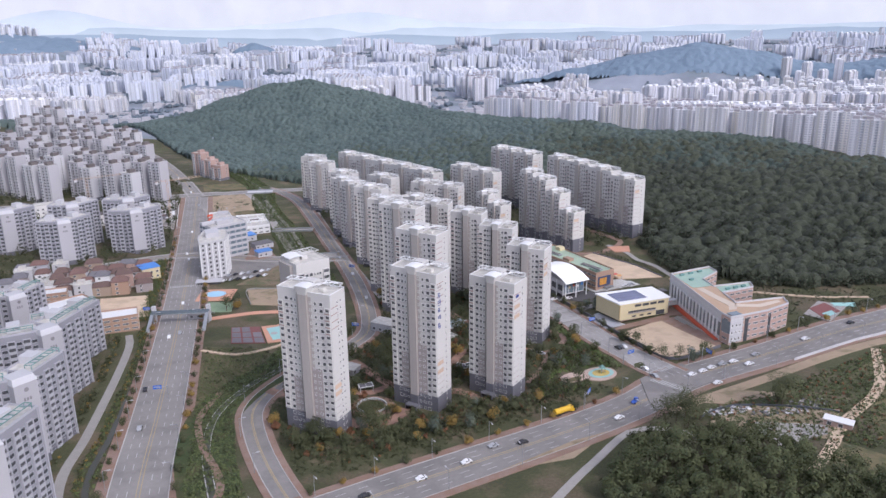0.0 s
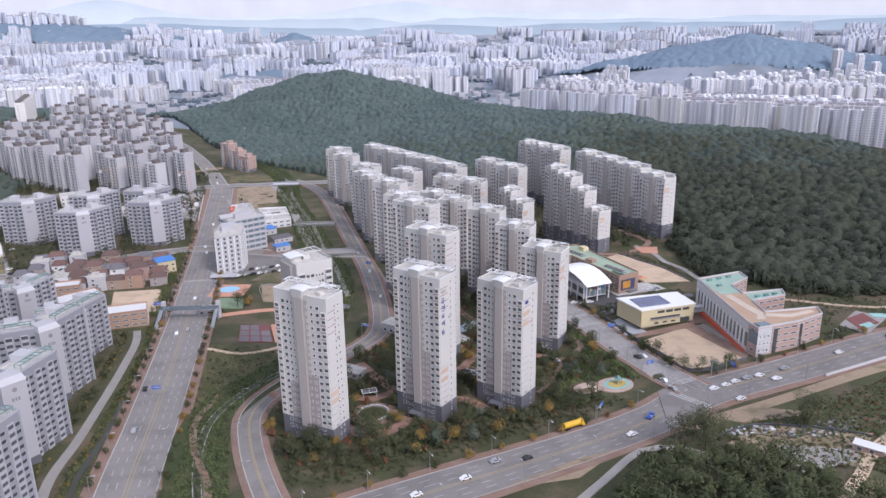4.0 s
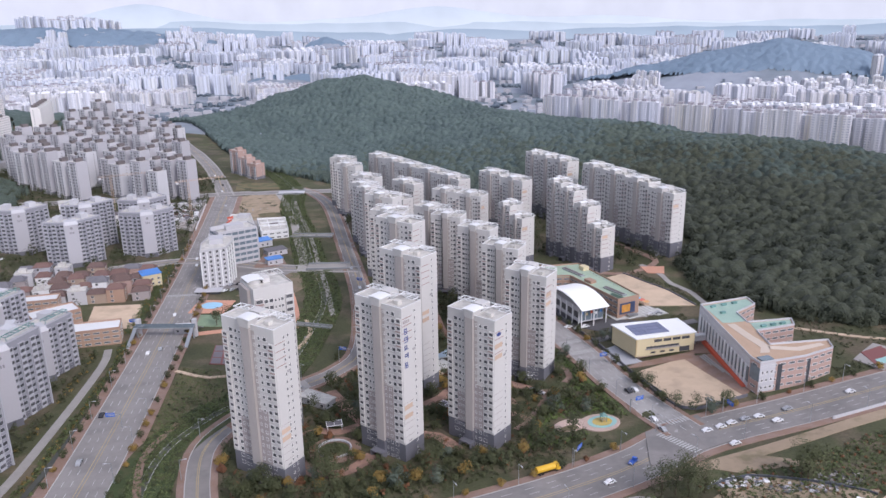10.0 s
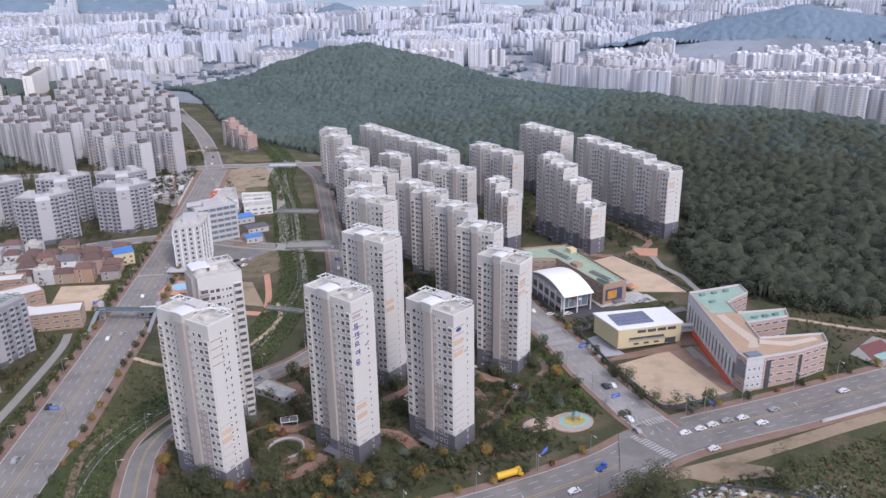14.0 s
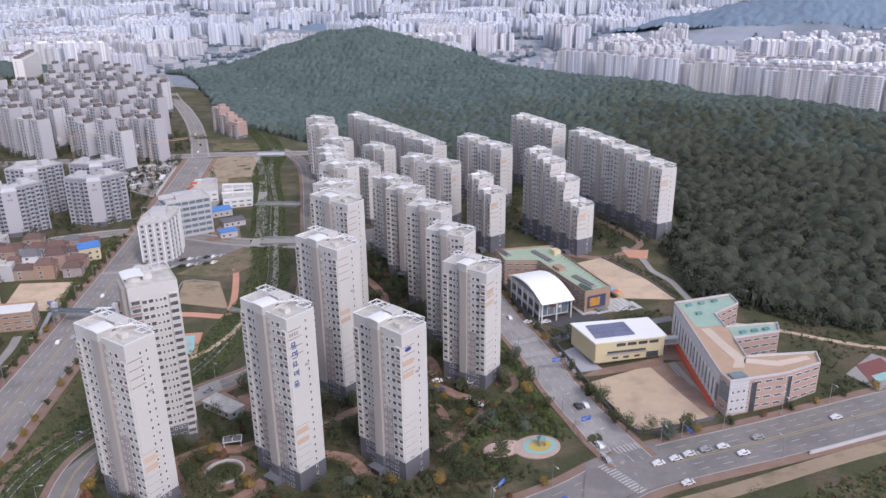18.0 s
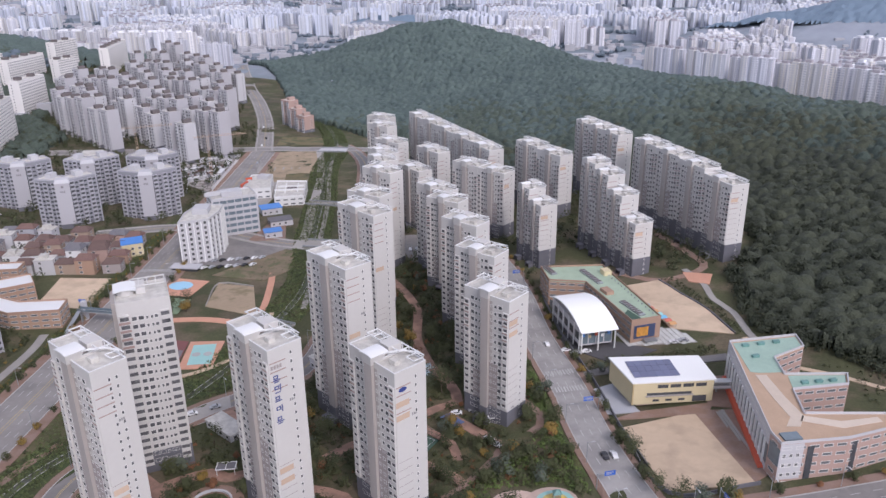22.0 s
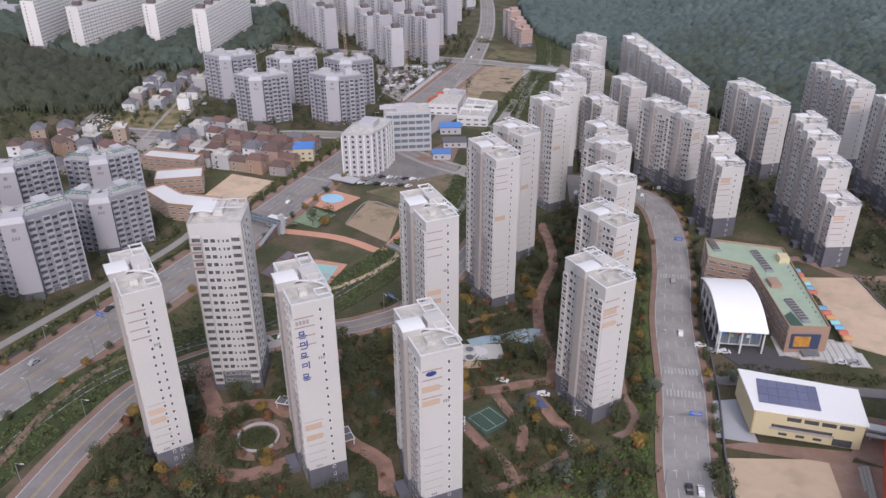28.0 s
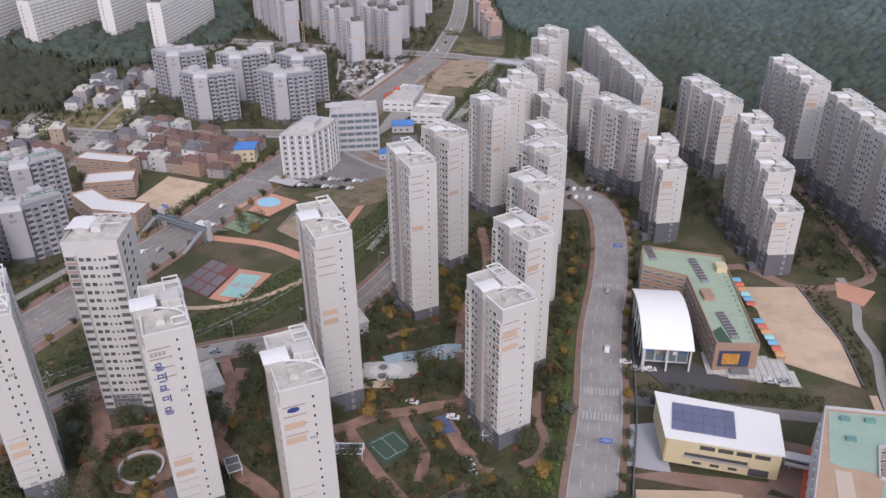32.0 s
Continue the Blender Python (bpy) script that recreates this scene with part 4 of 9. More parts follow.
def joined(base, floors, first, spots):
    """Stacks of one window at several poses, as one mesh."""
    one = column(base, floors, first)
    co = np.empty(len(one.vertices) * 3)
    one.vertices.foreach_get("co", co)
    co = np.column_stack([co.reshape(-1, 3), np.ones(len(one.vertices))])
    n = len(one.loops)
    vi, ls, lt, mi = (np.empty(k, np.int32) for k in (n, len(one.polygons), len(one.polygons), len(one.polygons)))
    one.loops.foreach_get("vertex_index", vi)
    one.polygons.foreach_get("loop_total", lt)
    one.polygons.foreach_get("material_index", mi)
    k = len(spots)
    me = bpy.data.meshes.new("rear_windows")
    verts = np.vstack([(co @ np.array(m).T)[:, :3] for m in spots])
    me.vertices.add(len(verts))
    me.vertices.foreach_set("co", verts.ravel().astype(np.float32))
    me.loops.add(n * k)
    me.loops.foreach_set("vertex_index", np.concatenate([vi + i * len(co) for i in range(k)]).astype(np.int32))
    tot = np.tile(lt, k)
    me.polygons.add(len(tot))
    me.polygons.foreach_set("loop_start", (np.cumsum(tot) - tot).astype(np.int32))
    me.polygons.foreach_set("loop_total", tot)
    for m in one.materials:
        me.materials.append(m)
    me.polygons.foreach_set("material_index", np.tile(mi, k))
    me.update(calc_edges=True)
    me.shade_flat()
    return me


def vault_mesh(w, d, rise, thick=0.25, n=8):
    """A curved canopy, arched across its width."""
    bm = bmesh.new()
    rows = []
    for j, y in enumerate((0, d)):
        for z in (0.0, thick):
            rows.append([bm.verts.new((w * (i / n - 0.5), y, rise * (1 - (2 * i / n - 1) ** 2) + z)) for i in range(n + 1)])
    a, b, c, e = rows
    for i in range(n):
        bm.faces.new((b[i], b[i + 1], e[i + 1], e[i]))
        bm.faces.new((a[i + 1], a[i], c[i], c[i + 1]))
        bm.faces.new((a[i], a[i + 1], b[i + 1], b[i]))
        bm.faces.new((c[i + 1], c[i], e[i], e[i + 1]))
    bm.faces.new((a[0], b[0], e[0], c[0]))
    bm.faces.new((b[n], a[n], c[n], e[n]))
    return bm


def frustum(x0, x1, y0, y1, z0, u0, u1, v0, v1, z1):
    """A tapering block from one rectangle up to another."""
    bm = bmesh.new()
    lo = [bm.verts.new(p) for p in ((x0, y0, z0), (x1, y0, z0), (x1, y1, z0), (x0, y1, z0))]
    hi = [bm.verts.new(p) for p in ((u0, v0, z1), (u1, v0, z1), (u1, v1, z1), (u0, v1, z1))]
    for i in range(4):
        bm.faces.new((lo[i], lo[(i + 1) % 4], hi[(i + 1) % 4], hi[i]))
    bm.faces.new(hi)
    bm.faces.new(lo[::-1])
    return bm


def arc_beam(x, y, rx, ry, z0, z1, wide=0.4, n=9):
    """A beam curving in plan from heading back to heading sideways."""
    bm = bmesh.new()
    rows = []
    for i in range(n + 1):
        q = 1.5708 * i / n
        px, py = x + rx * (1 - math.cos(q)), y + ry * math.sin(q)
        nx, ny = -math.cos(q), math.sin(q)
        rows.append([bm.verts.new((px + nx * s * wide / 2, py + ny * s * wide / 2, z)) for s, z in ((-1, z0), (1, z0), (1, z1), (-1, z1))])
    for p, q in zip(rows, rows[1:]):
        for k in range(4):
            bm.faces.new((p[k], p[(k + 1) % 4], q[(k + 1) % 4], q[k]))
    bm.faces.new(rows[0][::-1])
    bm.faces.new(rows[-1])
    bmesh.ops.recalc_face_normals(bm, faces=bm.faces)
    return bm


def tower(x, y, rot, long, deep, top, label, group, detail="mid", dark=3, accents=(), slim_columns=1, bars="", shift=0.8, ground=None):
    """An apartment block of two wings and a stair core. Its front faces local -y, its plain end wall +x."""
    z0 = gz(x, y) - 0.5 if ground is None else ground
    t = thing("apartment_tower", x, y, rot, label, "apartment block", group, z=z0)
    h = top - z0
    floors = int((h - 0.6) / FLOOR)
    a, b = 0.36 * long, 0.58 * long
    base_h = dark * FLOOR + 0.3
    # wings, core and plinth
    part("left_wing", box((0, a, shift, deep + shift - 0.6, 0, h)), WALL, t)
    part("right_wing", box((b, long, 0, deep, 0, h - 0.25)), WALL, t)
    part("stair_core", box((a, b, shift + 1.4, deep - 0.8, 0, h + 0.4), (a + 0.07 * long, b + 0.1, -1.1, shift + 1.4, 0, h + 1.2)), WALL_WARM, t, "warm grey stair core")
    part("stair_glazing", box((a + 0.1, a + 0.07 * long - 0.1, shift + 0.9, shift + 1.42, base_h, h - 0.8)), GLASS_TOWER, t, "tall strip of stair glazing")
    part("recess_strip", box((b + 0.12, b + 0.07 * long, -0.03, 0.0, base_h, h - 1.5)), WALL_WARM, t, "warm grey recessed strip")
    part("plinth", box((-0.07, a + 0.05, shift - 0.07, deep + shift - 0.53, 0, base_h), (b - 0.05, long + 0.07, -0.07, deep + 0.07, 0, base_h - 0.4), (a + 0.06 * long, b + 0.18, -1.17, shift + 1.5, 0, base_h - 1.5)), WALL_BASE, t, "dark grey stone lower storeys")
    # darker stepped panels beside the core
    half = base_h + (floors - dark) * FLOOR * 0.42
    part("dark_panel", box((b + 0.14, b + 0.2 * long, -0.06, 0.0, base_h - 0.4, half)), WALL_MAUVE, t, "mauve grey lower facade panel")
    part("dark_panel", box((a - 0.16 * long, a - 0.02, shift - 0.05, shift, base_h, half - 2 * FLOOR)), WALL_MAUVE, t, "mauve grey lower facade panel")
    # roofs, parapets and frames
    part("roof", box((0.25, a - 0.1, shift + 0.25, deep + shift - 0.9, h, h + 0.06), (b + 0.1, long - 0.25, 0.25, deep - 0.25, h - 0.25, h - 0.19)), ROOF, t)
    for x0, x1, y0, y1, hz in ((0, a, shift, deep + shift - 0.6, h), (b, long, 0, deep, h - 0.25)):
        part("parapet_cap", box((x0 - 0.1, x1 + 0.1, y0 - 0.1, y0 + 0.32, hz + 0.75, hz + 0.9), (x0 - 0.1, x1 + 0.1, y1 - 0.32, y1 + 0.1, hz + 0.75, hz + 0.9), (x0 - 0.1, x0 + 0.32, y0 + 0.32, y1 - 0.32, hz + 0.75, hz + 0.9), (x1 - 0.32, x1 + 0.1, y0 + 0.32, y1 - 0.32, hz + 0.75, hz + 0.9)), WHITE, t, "white parapet cap")
        part("parapet", box((x0, x1, y0, y0 + 0.22, hz, hz + 0.75), (x0, x1, y1 - 0.22, y1, hz, hz + 0.75), (x0, x0 + 0.22, y0 + 0.22, y1 - 0.22, hz, hz + 0.75), (x1 - 0.22, x1, y0 + 0.22, y1 - 0.22, hz, hz + 0.75)), WALL, t)
    mid, half_w = 0.5 * (a + 0.07 * long + b), 0.125 * long
    part("canopy", vault_mesh(2 * half_w, deep * 0.55, 0.4), WHITE, t, "white arched roof canopy", pose(mid, -1.7, h + 2.5))
    part("canopy_neck", frustum(a + 0.07 * long, b + 0.1, -1.12, shift + 1.4, h - 0.6, mid - half_w + 0.3, mid + half_w - 0.3, -1.6, deep * 0.42, h + 2.7), WALL, t, "flared neck below the canopy")
    part("arc_beam", arc_beam(b + 0.2, 0.25, 0.9 * long - b, deep - 0.9, h + 1.9, h + 2.3), WHITE, t, "white curved roof beam")
    ring_x = b + 0.62 * (long - b)
    part("roof_ring", box((ring_x, ring_x + 3.6, deep * 0.62, deep * 0.62 + 0.25, h + 1.6, h + 1.85), (ring_x, ring_x + 3.6, deep - 0.75, deep - 0.5, h + 1.6, h + 1.85), (ring_x, ring_x + 0.25, deep * 0.62, deep - 0.5, h + 1.6, h + 1.85), (ring_x + 3.35, ring_x + 3.6, deep * 0.62, deep - 0.5, h + 1.6, h + 1.85)), WHITE, t, "white square roof frame")
    part("lift_house", box((a + 0.4, b - 0.2, deep * 0.5, deep - 0.9, h + 0.4, h + 3.0)), WALL, t)
    fr_end = b + 0.3 * (long - b)
    fr = [(0.3, long - 0.3, deep - 0.5, deep - 0.2, h + 2.1, h + 2.45), (0.3, fr_end, deep * 0.62, deep * 0.62 + 0.3, h + 2.1, h + 2.45)]
    for k in range(6):
        px = 0.4 + (fr_end - 0.8) * k / 5
        fr.append((px, px + 0.28, deep * 0.62, deep - 0.2, h + 2.1, h + 2.42))
        fr.append((px, px + 0.25, deep - 0.47, deep - 0.22, h, h + 2.1))
    part("roof_frame", box(*fr), WHITE, t, "white open roof frame")
    part("roof_hatch", box((b + 0.3 * (long - b), b + 0.3 * (long - b) + 2.6, deep * 0.3, deep * 0.3 + 2.2, h - 0.2, h + 1.3)), ROOF, t)
    # windows and balconies by column: base mesh, x, y, first floor
    fl, wr = a - 2.7, long - b - 2.7
    cols = [(BALCONY, 1.35, shift, dark), (WIN_M, 2.7 + 0.24 * fl, shift, 1), (WIN_S, 2.7 + 0.6 * fl, shift, 0), (WIN_SLIM, 2.7 + 0.88 * fl, shift, 0),
            (WIN_SLIM, b + 0.16 * wr, 0, 0), (WIN_S, b + 0.46 * wr, 0, 0), (WIN_M, b + 0.8 * wr, 0, 0), (BALCONY, long - 1.35, 0, dark)]
    for base, cx, cy, first in cols:
        n = floors - (1 if base is BALCONY else 0)
        if detail == "near":
            for k in range(first, n):
                part("balcony" if base is BALCONY else "window", base, None, t, m=pose(cx, cy, 0.75 + k * FLOOR + (0 if base is BALCONY else 0.35)))
        else:
            column_part("balcony_column" if base is BALCONY else "window_column", column(base, n, first), t, pose(cx, cy, 0.75 + (0 if base is BALCONY else 0.35)))
    spots = [pose(cx, deep + (shift - 0.6 if cx < a else 0), 1.0, 0, 0, 180) for cx in (2.2, 0.5 * a + 1.0, b + 2.0, b + 0.5 * (long - b) + 1.4, long - 2.0)]
    tagged(part("rear_window_column", joined(WIN_L, floors, 1, spots), None, t), kind="stuff")
    for k in range(slim_columns):
        yy = deep * (0.66 - 0.2 * k)
        if detail == "near":
            for f in range(0, floors):
                part("window", WIN_SLIM, None, t, m=pose(long, yy, 1.2 + f * FLOOR, 0, 0, 90))
        else:
            column_part("window_column", column(WIN_SLIM, floors, 0), t, pose(long, yy, 1.2, 0, 0, 90))
    # thin storey ledges across the front
    tagged(part("storey_ledge", box(*[(0.05, a - 0.05, shift - 0.045, shift, 0.62 + f * FLOOR, 0.74 + f * FLOOR) for f in range(dark + 1, floors)], *[(b + 0.4, long - 0.05, -0.045, 0, 0.62 + f * FLOOR, 0.74 + f * FLOOR) for f in range(dark + 1, floors)]), WALL_WARM, t), kind="stuff")
    # storey joints and coloured bands on the end wall
    lower = [(long, long + 0.04, 0.3, deep * 0.5, f * FLOOR + 0.2, f * FLOOR + 0.34) for f in range(dark + 1, dark + 7)]
    upper = [(long, long + 0.04, 0.3, deep * 0.5, f * FLOOR + 0.2, f * FLOOR + 0.55) for f in range(floors - 4, floors)]
    tagged(part("storey_joint", box(*lower), WALL_MAUVE, t), "short grey storey joints", kind="stuff")
    upper += [(long - 2.5, long - 0.2, -0.66, -0.62, f * FLOOR + 1.0, f * FLOOR + 1.5) for f in range(floors - 5, floors - 1)]
    upper += [(0.2, 2.5, shift - 0.66, shift - 0.62, f * FLOOR + 1.0, f * FLOOR + 1.5) for f in range(floors - 5, floors - 1)]
    tagged(part("storey_band", box(*upper), TRIM_RED, t), "faded red storey bands", kind="stuff")
    for z in accents:
        part("ochre_panel", box((long, long + 0.06, 0.2, deep * 0.44, z * h, z * h + 1.9)), ORANGE, t, "ochre end-wall panel")
    if bars:
        tagged(part("lettering", box(*[(long, long + 0.05, deep * 0.52 + 0.62 * i, deep * 0.52 + 0.62 * i + 0.4, h * 0.72, h * 0.72 + 0.85) for i in range(3)]), GREY_TEXT, t), kind="stuff")
        tagged(part("lettering", box(*[(long + 0.08, long + 0.12, deep * 0.2 + 0.62 * i, deep * 0.2 + 0.62 * i + 0.4, base_h + 0.2, base_h + 0.9) for i in range(3)]), GREY_TEXT, t), kind="stuff")
    if bars == "blue":
        for i in range(5):
            zz = h * 0.845 - i * 3.4
            ring = ((1.2, 2.7, 1.7, 2.0), (1.2, 2.7, 0.8, 1.1), (1.2, 1.5, 1.1, 1.7), (2.4, 2.7, 1.1, 1.7))
            stem = ((2.95, 3.3, 0.1, 2.3),) if i % 2 else ((1.0, 3.3, 0.3, 0.6),)
            foot = ((1.3, 3.0, -0.3, 0.0),) if i in (0, 1, 4) else ()
            part("sign_bar", box(*[(long, long + 0.1, y0, y1, zz + z0, zz + z1) for y0, y1, z0, z1 in ring + stem + foot]), BLUE_TEXT, t, "blue painted sign bars")
    if bars == "blue":
        part("faded_bars", box(*[(long + 0.05, long + 0.09, 0.6 + 0.95 * i, 1.3 + 0.95 * i, h * 0.9 + 0.5, h * 0.9 + 1.7) for i in range(4)]), WALL_MAUVE, t, "faded grey-brown painted bars")
    if bars == "oval":
        part("oval_badge", cyl(0, 0, 0, 0.06, 1.5, n=20), BLUE_TEXT, t, "dark blue painted oval", pose(long + 0.02, deep * 0.24, h * 0.9, 0, 90, 0) @ Matrix.Diagonal((0.5, 1.0, 1.0, 1.0)))
    part("entrance_porch", box((a + 0.5, b + 1.2, -4.2, -0.8, 3.0, 3.4), (a + 0.5, a + 0.9, -4.2, -0.8, 0, 3.0), (b + 0.8, b + 1.2, -4.2, -0.8, 0, 3.0)), WALL_BASE, t, "grey entrance porch")
    return t


def between(lx, ly, rx, ry, deep):
    """Length and heading of a block from its left front corner and its right rear corner."""
    d = math.hypot(rx - lx, ry - ly)
    long = math.sqrt(max(d * d - deep * deep, 1))
    return long, math.degrees(math.atan2(ry - ly, rx - lx) - math.asin(min(deep / d, 0.99)))


NEAR_LABEL = "tall cream apartment tower with dark stone base and white canopy"
GROUP = "apartment towers of the estate"
for lx, ly, fx, fy, deep, top, acc, slim, bars in (
    (-68.1, 298.5, -45.0, 287.3, 10.6, 62.5, (0.36, 0.31), 2, "grey"),
    (-24.1, 320.9, -3.9, 308.4, 11.2, 64.0, (0.36, 0.30), 1, "blue"),
    (10.3, 331.6, 29.6, 318.8, 11.6, 56.3, (0.80, 0.72), 1, "oval"),
    (31.9, 393.0, 50.9, 383.4, 11.6, 54.3, (0.82, 0.74), 1, "grey"),
    (-25.0, 380.5, -4.1, 367.6, 11.4, 66.8, (0.60, 0.55), 1, "grey"),
):
    ly, fy, top = ly + FALL * top, fy + FALL * top, top - fall(ly)
    tower(lx, ly, math.degrees(math.atan2(fy - ly, fx - lx)), math.hypot(fx - lx, fy - ly), deep, top, NEAR_LABEL, GROUP, "near", 3, acc, slim, bars,
          ground=min(gz(lx, ly), gz(fx, fy)) - 0.4)



def corner_tower(x, y, rot, long, deep, top):
    """A square tower with a fully windowed front, roof frame and canopy."""
    z0 = gz(x, y) - 0.5
    h = top - z0
    floors = int(h / FLOOR)
    t = thing("apartment_tower", x, y, rot, "cream square apartment tower with many windows and white canopy", "apartment block", GROUP, z=z0)
    part("body", box((0, long, 0, deep, 0, h)), WALL, t)
    part("side_wing", box((-1.4, 0, 3.5, deep - 1.5, 0, h - 0.4)), WALL_WARM, t, "warm grey side wing")
    part("plinth", box((-0.08, long + 0.08, -0.08, deep + 0.08, 0, 3 * FLOOR)), WALL_BASE, t, "dark grey stone lower storeys")
    part("roof", box((0.25, long - 0.25, 0.25, deep - 0.25, h, h + 0.06)), ROOF, t)
    part("parapet", box((0, long, 0, 0.22, h, h + 0.8), (0, long, deep - 0.22, deep, h, h + 0.8), (0, 0.22, 0.22, deep - 0.22, h, h + 0.8), (long - 0.22, long, 0.22, deep - 0.22, h, h + 0.8)), WALL, t)
    part("canopy", vault_mesh(7, 8, 0.5), WHITE, t, "white arched roof canopy", pose(3.2, 5.5, h + 1.9))
    part("drum", cyl(3.4, 9.3, h, h + 2.1, 3.0, n=20), WALL, t, "round stair drum")
    part("lift_house", box((6.5, 9.5, deep * 0.45, deep - 1, h, h + 2.0)), WALL, t)
    fr = [(long * 0.3, long - 0.3, deep - 0.5, deep - 0.2, h + 2.1, h + 2.4), (long * 0.3, long - 0.3, deep * 0.55, deep * 0.55 + 0.3, h + 2.1, h + 2.4)]
    for k in range(5):
        px = long * 0.3 + (long * 0.7 - 0.7) * k / 4
        fr += [(px, px + 0.28, deep * 0.55, deep - 0.2, h + 2.1, h + 2.4), (px, px + 0.25, deep - 0.47, deep - 0.22, h, h + 2.1)]
    part("roof_frame", box(*fr), FRAME, t, "white open roof frame")
    for base, cx in ((BALCONY_GLASS, 2.0), (WIN_M, 4.9), (WIN_M, 7.0), (WIN_SLIM, 8.8), (WIN_SLIM, 10.3), (WIN_S, 11.6), (BALCONY_GLASS, 14.3)):
        for k in range(1, floors - 1):
            part("balcony" if base is BALCONY_GLASS else "window", base, None, t, m=pose(cx, 0, 0.75 + k * FLOOR + (0 if base is BALCONY_GLASS else 0.35)))
    for k in range(floors - 5, floors - 1):
        part("red_balcony", box((0.2, 3.6, -1.05, -0.98, 0.75 + k * FLOOR, 1.6 + k * FLOOR)), TRIM_RED, t)
    tagged(part("rear_window_column", joined(WIN_L, floors, 1, [pose(cx, deep, 1.0, 0, 0, 180) for cx in (2.5, 7, 11)] + [pose(long, cy, 1.0, 0, 0, 90) for cy in (4, 9)]), None, t), kind="stuff")
    return t


corner_tower(-64.6, 328.1, 37.6, 16.4, 15.5, 64.2)

MID_LABEL = "cream apartment block with grey lower storeys and white roof canopy"
for lx, ly, rx, ry, top, acc in (
    (19.3, 428.8, 42.0, 430.7, 57.0, (0.8,)), (3.8, 465.1, 26.8, 466.5, 58.0, (0.8,)), (-16.0, 509.0, 6.1, 513.0, 55.0, ()), (-31.0, 541.0, -5.0, 536.0, 54.0, ()),
    (-38.2, 443.1, -10.7, 438.9, 67.6, (0.62,)), (-48.1, 479.6, -25.4, 483.3, 63.5, (0.6,)), (-63.7, 542.3, -38.6, 541.8, 61.0, (0.62,)),
    (-81.0, 598.0, -58.0, 591.0, 56.0, ()), (-92.0, 628.0, -67.0, 622.0, 54.0, ()), (-99.0, 662.0, -72.0, 660.0, 54.0, ()), (-125.0, 718.0, -99.0, 716.0, 55.0, ()),
    (-137.6, 751.3, -111.7, 752.2, 55.5, ()), (-66.0, 615.0, -40.0, 608.0, 47.0, ()), (-63.0, 648.0, -36.0, 640.0, 53.0, ()),
):
    long, rot = between(lx, ly, rx, ry, 10.5)
    tower(lx, ly + FALL * top, rot, long, 10.5, top - fall(ly), MID_LABEL, GROUP, "mid", 2, acc)


def chain(lx, ly, rx, ry, tops, deep=11.0, step=1.6):
    """A long block made of several joined units, each set back a little from the last."""
    long, rot = between(lx, ly, rx, ry, deep)
    n = len(tops)
    c, s = math.cos(radians(rot)), math.sin(radians(rot))
    for i, top in enumerate(tops):
        u, v = long * i / n, step * (0.5 * n - i) * 0.4
        x, y = lx + c * u - s * v, ly + s * u + c * v
        tower(x, y + FALL * top, rot, long / n - 0.05, deep, top - fall(y), "cream slab apartment unit joined to its neighbours, dark grey lower storeys", "joined slab units", "mid", 4, (0.8,) if i == n - 1 else ())


chain(-103.3, 755.6, 1.1, 644.1, (59, 58.5, 57.5, 57, 56))
chain(-26.1, 603.4, 16.5, 594.4, (53.5, 52.5))
chain(23.5, 557.8, 48.5, 546.9, (53.0, 46.5), 11.0)
chain(5.7, 653.0, 48.1, 629.8, (59.5, 57.5))
chain(56.3, 577.6, 100.3, 538.4, (65.5, 62.0, 54.0, 42.5))
chain(42.1, 687.8, 84.2, 648.4, (70, 69.5, 69))
chain(83.9, 630.0, 147.6, 558.8, (69, 67.5, 65.5, 61.8))


